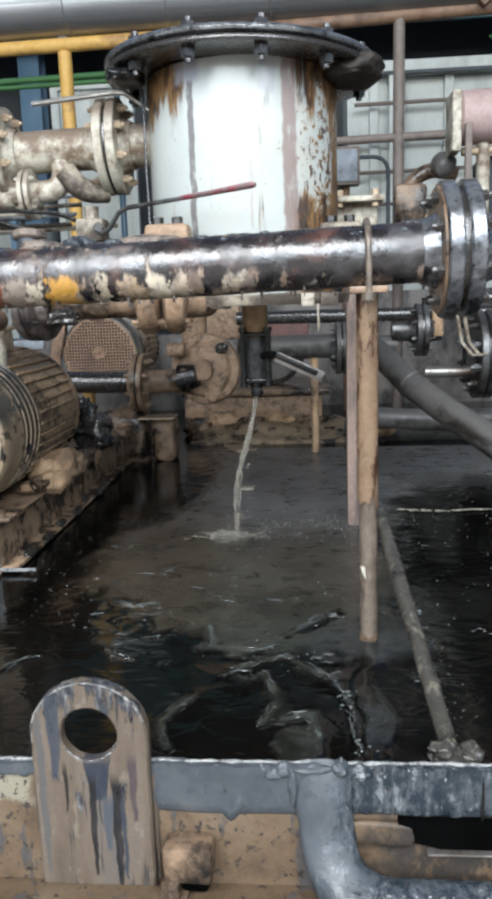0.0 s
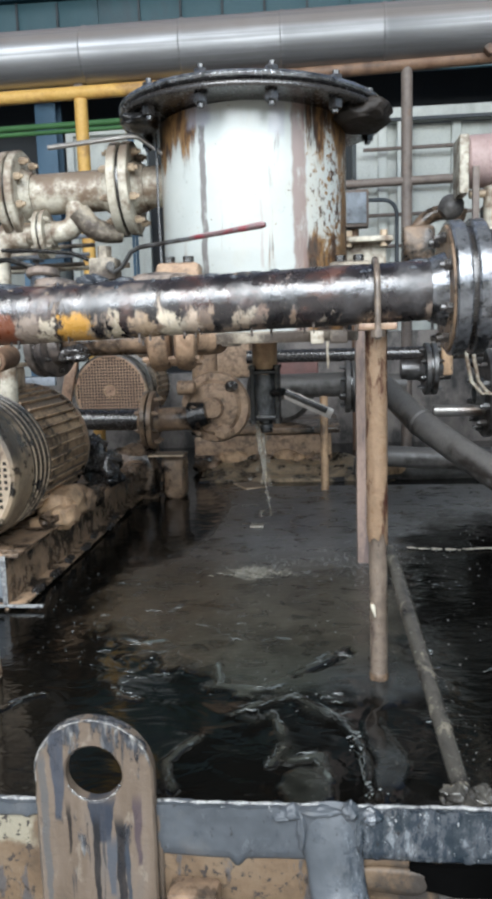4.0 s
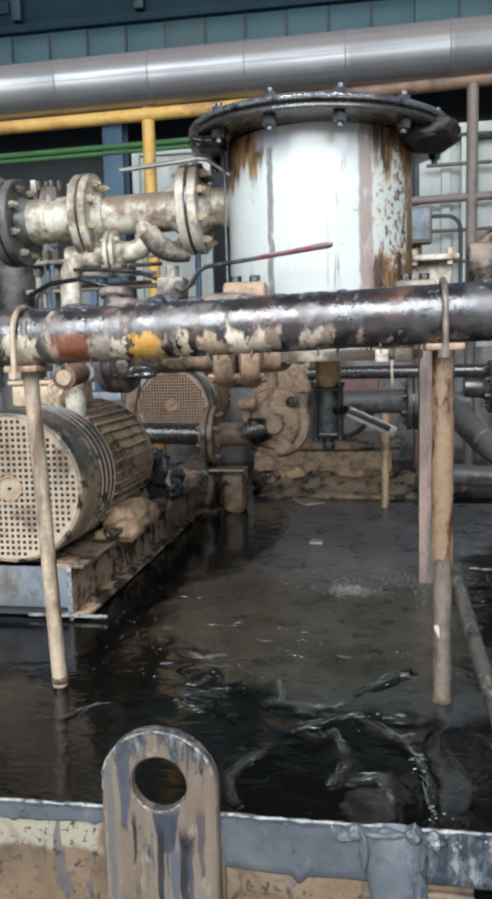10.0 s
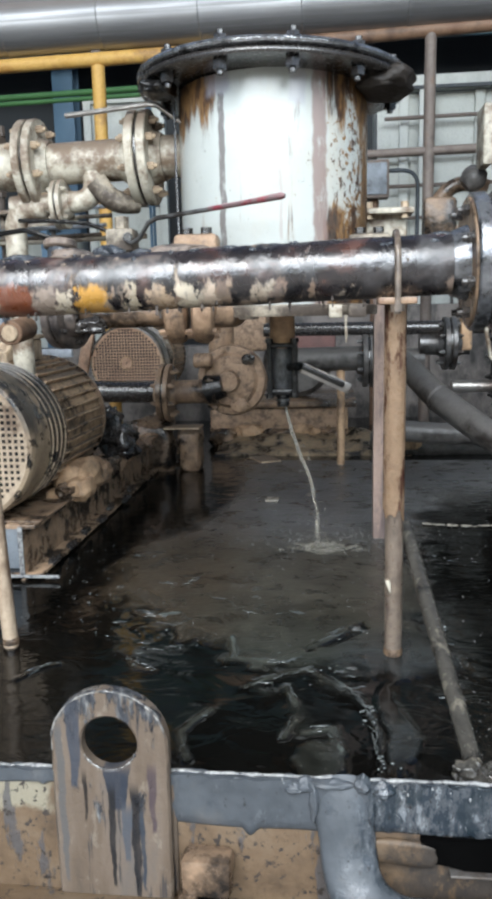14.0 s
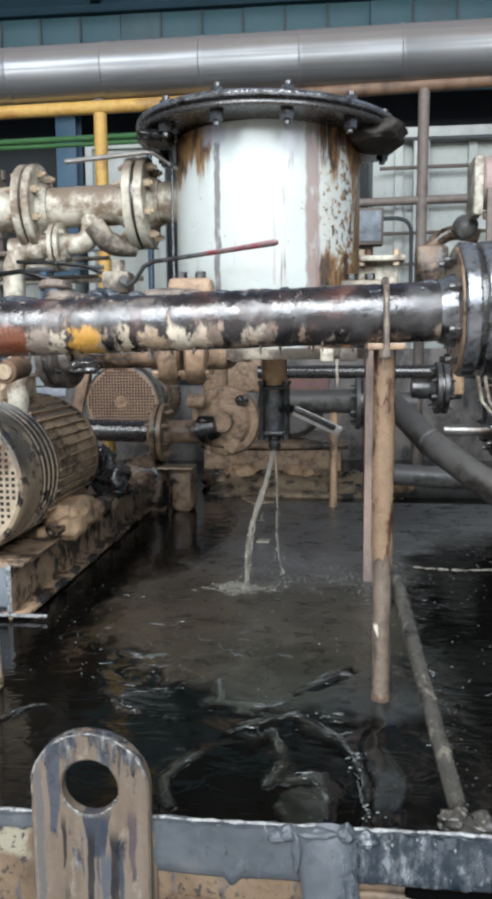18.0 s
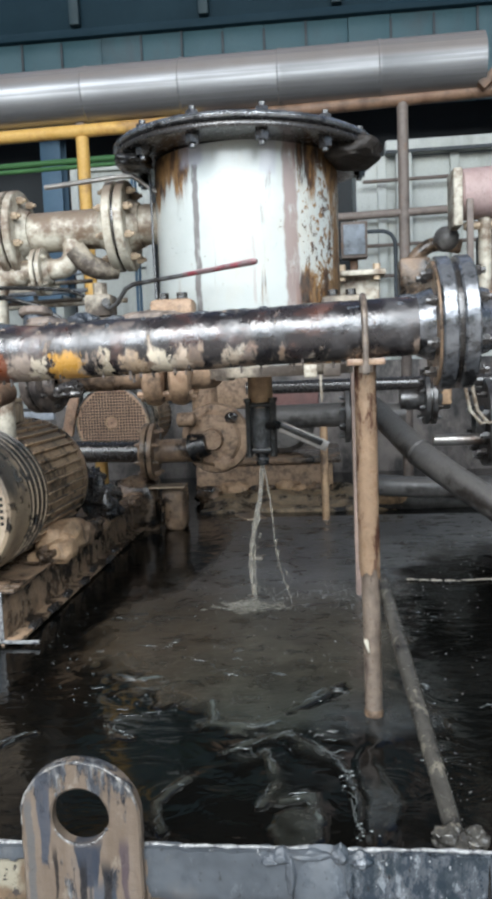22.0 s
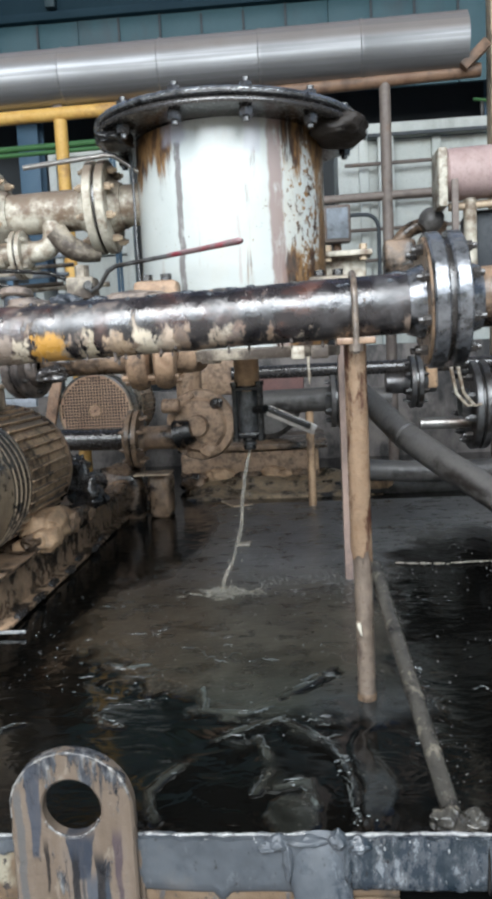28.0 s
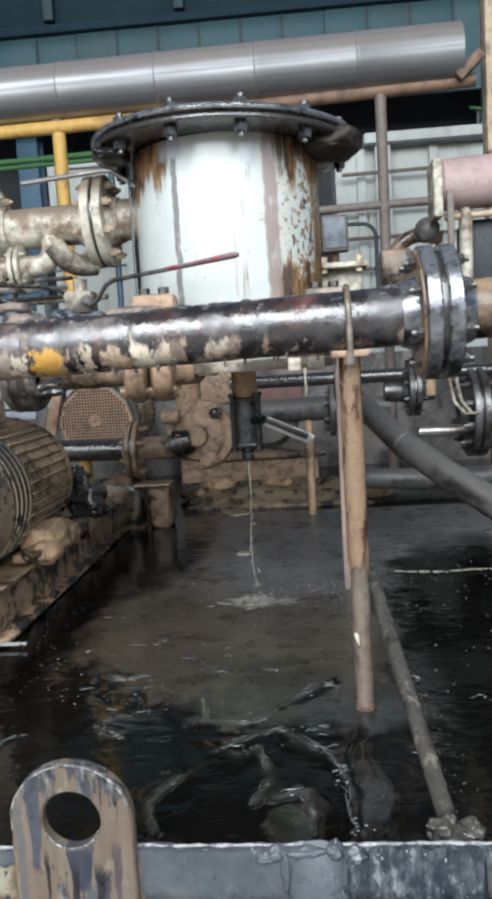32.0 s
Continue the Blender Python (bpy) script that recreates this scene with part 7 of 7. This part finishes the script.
part("end_plate", box(B(), (0.582, 3.17, 1.83), (0.035, 0.15, 0.215), 0.006), CREAM, act, "pale square end plate")
part("side_strap", box(B(), (0.625, 3.10, 1.70), (0.025, 0.02, 0.24), 0.004), BROWN_GREY, act)
part("knob", lathe(B(), [(0, -0.05), (0.03, -0.045), (0.046, -0.02), (0.05, 0.0), (0.046, 0.02), (0.026, 0.045), (0, 0.05)], (0.56, 3.25, 1.70), (1, 0, 0.9), 24), GREY_PIPE, act)
part("stand_pipe", rod(B(), (0.70, 3.2, 1.42), (0.70, 3.2, 1.77), 0.026, seg=20), CREAM, act)
part("lower_stand", rod(B(), (1.0, 3.2, 0.3), (1.0, 3.2, 1.80), 0.030, seg=16), BLACK_OIL, act)
part("tee_arm", rod(B(), (0.62, 3.2, 1.735), (1.2, 3.2, 1.755), 0.016, seg=12), MUD_PALE, act)
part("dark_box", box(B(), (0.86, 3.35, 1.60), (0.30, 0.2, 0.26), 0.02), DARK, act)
fit_ = thing("pipe_fitting", (0.5, 3.1, 1.4), "tan cast pipe fitting and white clamp behind the header", "fitting")
part("block", box(B(), (0.44, 3.32, 1.555), (0.13, 0.10, 0.17), 0.02), MUD_DARK, fit_)
part("elbow", sweep(B(), bend((0.42, 3.5, 1.60), (0.52, 3.5, 1.735), (0.66, 3.5, 1.70), 0.09), 0.031, 20), MUD_DARK, fit_)
part("link_pipe", rod(B(), (0.44, 3.32, 1.50), (0.70, 3.2, 1.50), 0.022, seg=14), MUD, fit_)
part("white_clip", box(B(), (0.53, 3.3, 1.50), (0.05, 0.05, 0.07), 0.008), CREAM, fit_)
clampw = thing("vessel_clamp", (0.15, 2.0, 1.3), "white-painted bolted clamp on top of the vessel leg", "clamp")
bm = B()
box(bm, (0.165, 2.36, 1.475), (0.15, 0.10, 0.016), 0.003)
box(bm, (0.165, 2.38, 1.43), (0.12, 0.05, 0.09), 0.008)
part("saddle", bm, CREAM, clampw)
for dx in (-0.05, 0.05):
    part("bolt", rod(B(), (0.165 + dx, 2.33, 1.455), (0.165 + dx, 2.33, 1.50), 0.011, seg=6), MUD_PALE, clampw)
jb = thing("junction_box", (0.27, 4.9, 1.9), "grey junction box with a bent conduit", "junction box")
part("case", box(B(), (0.27, 4.9, 1.97), (0.16, 0.10, 0.22), 0.01), BROWN_GREY, jb)
part("lid", box(B(), (0.27, 4.845, 1.97), (0.13, 0.012, 0.18), 0.005), GREY_BLUE, jb)
part("conduit", sweep(B(), bend((0.35, 4.9, 2.02), (0.52, 4.9, 2.02), (0.52, 4.9, 1.5), 0.1), 0.012, 10), ROOF, jb)
part("post", rod(B(), (0.27, 4.95, 0.0), (0.27, 4.95, 1.9), 0.025, seg=12), RUST, jb)
dam = thing("froth_line", (0.9, 2.56, 0.5), "thin pale line of froth on the oil", "froth", kind="stuff")
rnd = random.Random(3)
bm = B()
for k in range(190):
    x = 0.315 + 1.2 * rnd.random() ** 1.3
    y = 2.558 + 0.008 * math.sin(x * 25) + rnd.gauss(0, 0.004) - 0.03 * (x - 0.3)
    r = rnd.uniform(0.0025, 0.007)
    bmesh.ops.create_icosphere(bm, subdivisions=1, radius=r, matrix=Matrix.Translation((x, y, 0.5)) @ Matrix.Diagonal((1.6, 1, 0.5, 1)))
part("bubbles", bm, FOAM, dam)
bub = thing("bubble_raft", (-0.05, 2.4, 0.5), "scattered small bubbles floating on the oil", "bubbles", kind="stuff")
bm = B()
for k in range(1700):
    x, y = rnd.gauss(0.0, 0.15), rnd.gauss(2.40, 0.12)
    if y < 2.05 or noise.noise(Vector((x * 11, y * 11, 6))) < -0.12:
        continue
    r = 0.0006 + 0.0022 * rnd.random() ** 2.2
    bmesh.ops.create_icosphere(bm, subdivisions=1, radius=r, matrix=Matrix.Translation((x, y, 0.5 + r * 0.2)))
for k in range(200):
    x, y = rnd.uniform(-0.75, 0.1), rnd.uniform(1.6, 2.3)
    r = rnd.uniform(0.0006, 0.0018)
    bmesh.ops.create_icosphere(bm, subdivisions=1, radius=r, matrix=Matrix.Translation((x, y, 0.5 + r * 0.2)))
for k in range(160):
    x, y = rnd.uniform(0.3, 0.75), rnd.uniform(1.5, 3.2)
    r = rnd.uniform(0.001, 0.003)
    bmesh.ops.create_icosphere(bm, subdivisions=1, radius=r, matrix=Matrix.Translation((x, y, 0.4955 + r * 0.2)))
# pale specks added for the white glints beside the brace
for k in range(110):
    f = rnd.random()
    x, y = 0.225 + 0.05 * f + rnd.gauss(0, 0.018), 1.85 - 0.62 * f + rnd.gauss(0, 0.03)
    r = rnd.uniform(0.0006, 0.0018)
    bmesh.ops.create_icosphere(bm, subdivisions=1, radius=r, matrix=Matrix.Translation((x, y, 0.5 + r * 0.2)) @ Matrix.Diagonal((1, 1, 0.7, 1)))
part("bubbles", bm, BUBBLE, bub)
for k, (x, y, sx, sy, label) in enumerate(((-0.315, 3.70, 0.10, 0.16, "pale floating board scrap on the oil"), (-0.215, 2.88, 0.055, 0.05, "pale floating paper scrap on the oil"), (-0.72, 3.9, 0.07, 0.1, "tan floating clod on the oil"))):
    s = thing("floating_scrap", (x, y, 0.5), label, "debris", "floating scraps")
    if k == 2:
        lump("clod", (x, y, 0.52), (sx, sy, 0.04), MUD, s, 31, 0.4)
    else:
        part("sheet", box(B(), (0, 0, 0), (sx, sy, 0.008), 0.002, Matrix.Translation((x, y, 0.505)) @ Matrix.Rotation(0.5 + k, 4, 'Z')), FOAM if k else MUD_PALE, s)

# ---------------------------------------------------------------- water running from the drain valve
OUT = Vector((-0.132, TY, 0.945))
stream = thing("water_stream", OUT, "cloudy oily water running from the drain valve into the pool", "water")


def strand(r, seed, length=0.455, curl=0.012, drops=26, threads=34):
    """One falling strand, hung from the outlet: a sheaf of short, broken threads of water with loose drops about it."""
    rnd = random.Random(seed)
    bm = B()
    for q in range(threads):
        whole = q < 3
        f0 = 0.0 if whole else rnd.uniform(-0.1, 0.85)
        f1 = 1.0 if whole else min(1.0, f0 + rnd.uniform(0.12, 0.4))
        f0 = max(0.0, f0)
        turn, dist = rnd.uniform(0, 6.283), rnd.uniform(0.1, 1.0)
        thick = r * (rnd.uniform(0.16, 0.34) if whole else rnd.uniform(0.07, 0.24))
        n = max(8, int(46 * (f1 - f0)))
        pts, rs = [], []
        for k in range(n + 1):
            f = f0 + (f1 - f0) * k / n
            w = curl * f * (0.4 + f)
            spread = r * dist * (0.55 + 0.75 * f)
            a = turn + 3.4 * f + 2.4 * noise.noise(Vector((f * 7, seed, q)))
            pts.append(OUT + Vector((w * math.sin(7 * f + seed) + spread * math.cos(a), w * math.cos(6 * f + seed) + 0.6 * spread * math.sin(a), -length * f)))
            ends = min(1.0, 6 * k / n + (0.7 if f0 == 0 else 0.1), 6 * (1 - k / n) + 0.1)
            rs.append(max(0.0003, thick * ends * (1 - 0.35 * f) * (1 + 1.1 * noise.noise(Vector((f * 26, seed, q * 3.1))))))
        sweep(bm, pts, rs, 6)
    for k in range(drops):
        f = rnd.uniform(0.3, 1.0)
        d = r * (0.6 + 1.6 * f)
        q = OUT + Vector((rnd.gauss(0, d), rnd.gauss(0, d), -length * f))
        e = rnd.uniform(0.0006, 0.0016)
        bmesh.ops.create_icosphere(bm, subdivisions=1, radius=e, matrix=Matrix.Translation(q) @ Matrix.Diagonal((1, 1, rnd.uniform(2, 7), 1)))
    return bm


STRANDS = [part("strand", strand(0.0100, 1, drops=60, threads=40), WATER, stream), part("strand", strand(0.0075, 4, curl=0.016, drops=50, threads=30), WATER, stream), part("strand", strand(0.0036, 7, curl=0.010, drops=40, threads=14), WATER, stream)]
# froth where the water lands: ragged flat flakes and beads, thinning outwards
bm = B()
rnd = random.Random(12)
for k in range(520):
    a, d = rnd.uniform(0, 6.283), abs(rnd.gauss(0, 0.033))
    r = rnd.uniform(0.0008, 0.0028) * (1.15 - min(1, d / 0.14))
    bmesh.ops.create_icosphere(bm, subdivisions=1, radius=r, matrix=Matrix.Translation(OUT + Vector((d * math.cos(a) * 1.6, d * math.sin(a), -0.444 + abs(rnd.gauss(0, 0.006)) * (d < 0.03)))) @ Matrix.Diagonal((rnd.uniform(1, 3), 1.2, 0.6, 1)))
for k in range(120):
    a, d = rnd.uniform(0, 6.283), abs(rnd.gauss(0, 0.030))
    c = OUT + Vector((d * math.cos(a) * 1.8 - 0.012, d * math.sin(a) * 0.9, -0.4455))
    w, h = rnd.uniform(0.006, 0.022), rnd.uniform(0.004, 0.010)
    ring = [bm.verts.new(c + Vector((w * math.cos(q * 0.6283) * (1 + 0.5 * noise.noise(Vector((q * 1.3, k, 0)))), h * math.sin(q * 0.6283) * (1 + 0.5 * noise.noise(Vector((q, k, 4)))), 0.0))) for q in range(10)]
    mid = bm.verts.new(c + Vector((0, 0, 0.0022)))
    for q in range(10):
        bm.faces.new((mid, ring[q], ring[(q + 1) % 10]))
SPLASH = part("splash", bm, FROTH, stream, "froth where the water lands", kind="stuff")


def motions():
    """The strands swing and draw back as the flow gushes and fails; each row: time, then the landing offset of every strand, None when it has run dry, or 5 and the length of a short stub of water."""
    rows = [
        (0.0, -0.092, None, None), (0.5, -0.07, None, None), (1.0, None, None, 0.03), (1.5, None, None, 0.05), (2.0, -0.092, None, None), (2.5, 0.0, 0.04, None),
        (3.3, -0.06, None, None), (4.5, None, None, -0.03), (5.0, -0.105, None, -0.085), (5.5, None, -0.03, None), (6.0, -0.03, 0.11, None), (6.5, 0.05, None, None), (7.0, None, None, 0.09), (7.5, -0.08, None, None),
        (8.0, None, None, 5.14), (8.5, None, None, -0.03), (9.0, None, 5.12, None), (9.5, None, None, 0.06), (10.0, None, None, None), (10.5, -0.08, 0.03, None), (11.0, None, -0.01, None),
        (11.5, None, None, -0.03), (12.0, None, None, None), (12.5, -0.07, None, None), (13.0, None, None, -0.03), (13.5, None, None, None), (14.0, None, 0.125, None), (14.5, None, None, None), (15.0, None, 5.20, -0.04), (15.5, -0.095, None, None),
        (16.3, None, -0.05, None), (17.5, None, None, None), (18.0, -0.105, None, 0.02), (18.5, -0.08, None, None), (19.0, -0.055, -0.02, 0.01), (19.5, -0.07, None, None), (20.0, None, -0.072, -0.06), (20.5, None, None, 0.07),
        (21.0, 0.0, 0.04, -0.02), (21.5, -0.06, 0.05, None), (22.0, -0.055, None, 0.06), (22.5, -0.05, 0.0, None), (23.0, -0.05, None, None), (23.5, None, -0.06, None), (24.0, None, -0.11, 0.07), (24.5, None, None, -0.02), (25.0, None, None, -0.03),
        (25.5, None, None, 0.12), (26.4, None, -0.06, None), (27.5, None, None, -0.04), (28.0, None, -0.088, None), (28.5, None, -0.01, None), (29.0, 5.16, None, 0.0), (29.5, None, None, 0.0), (30.0, None, 5.14, 0.05), (30.5, None, None, -0.04),
        (31.0, None, None, -0.072), (31.5, None, None, -0.03), (32.0, None, None, 0.0)]
    for k, ob in enumerate(STRANDS):
        keys = []
        for row in rows:
            d = row[1 + k]
            if d is None:
                keys.append((row[0], pose(0, 0, 0.47)))
            elif d > 1:
                keys.append((row[0], pose(0, 0, 0.455 - (d - 5))))
            else:
                keys.append((row[0], pose(0, 0, 0, 0, -math.degrees(math.atan2(d, 0.44)))))
        walk(ob, keys)
    keys, last = [], 0.0
    for t, *offs in rows:
        got = [d for d in offs if d is not None and d < 1]
        last = got[0] if got else last
        keys.append((t, pose(last, 0, 0.0008 if got else -0.0008)))
    walk(SPLASH, keys)


motions()
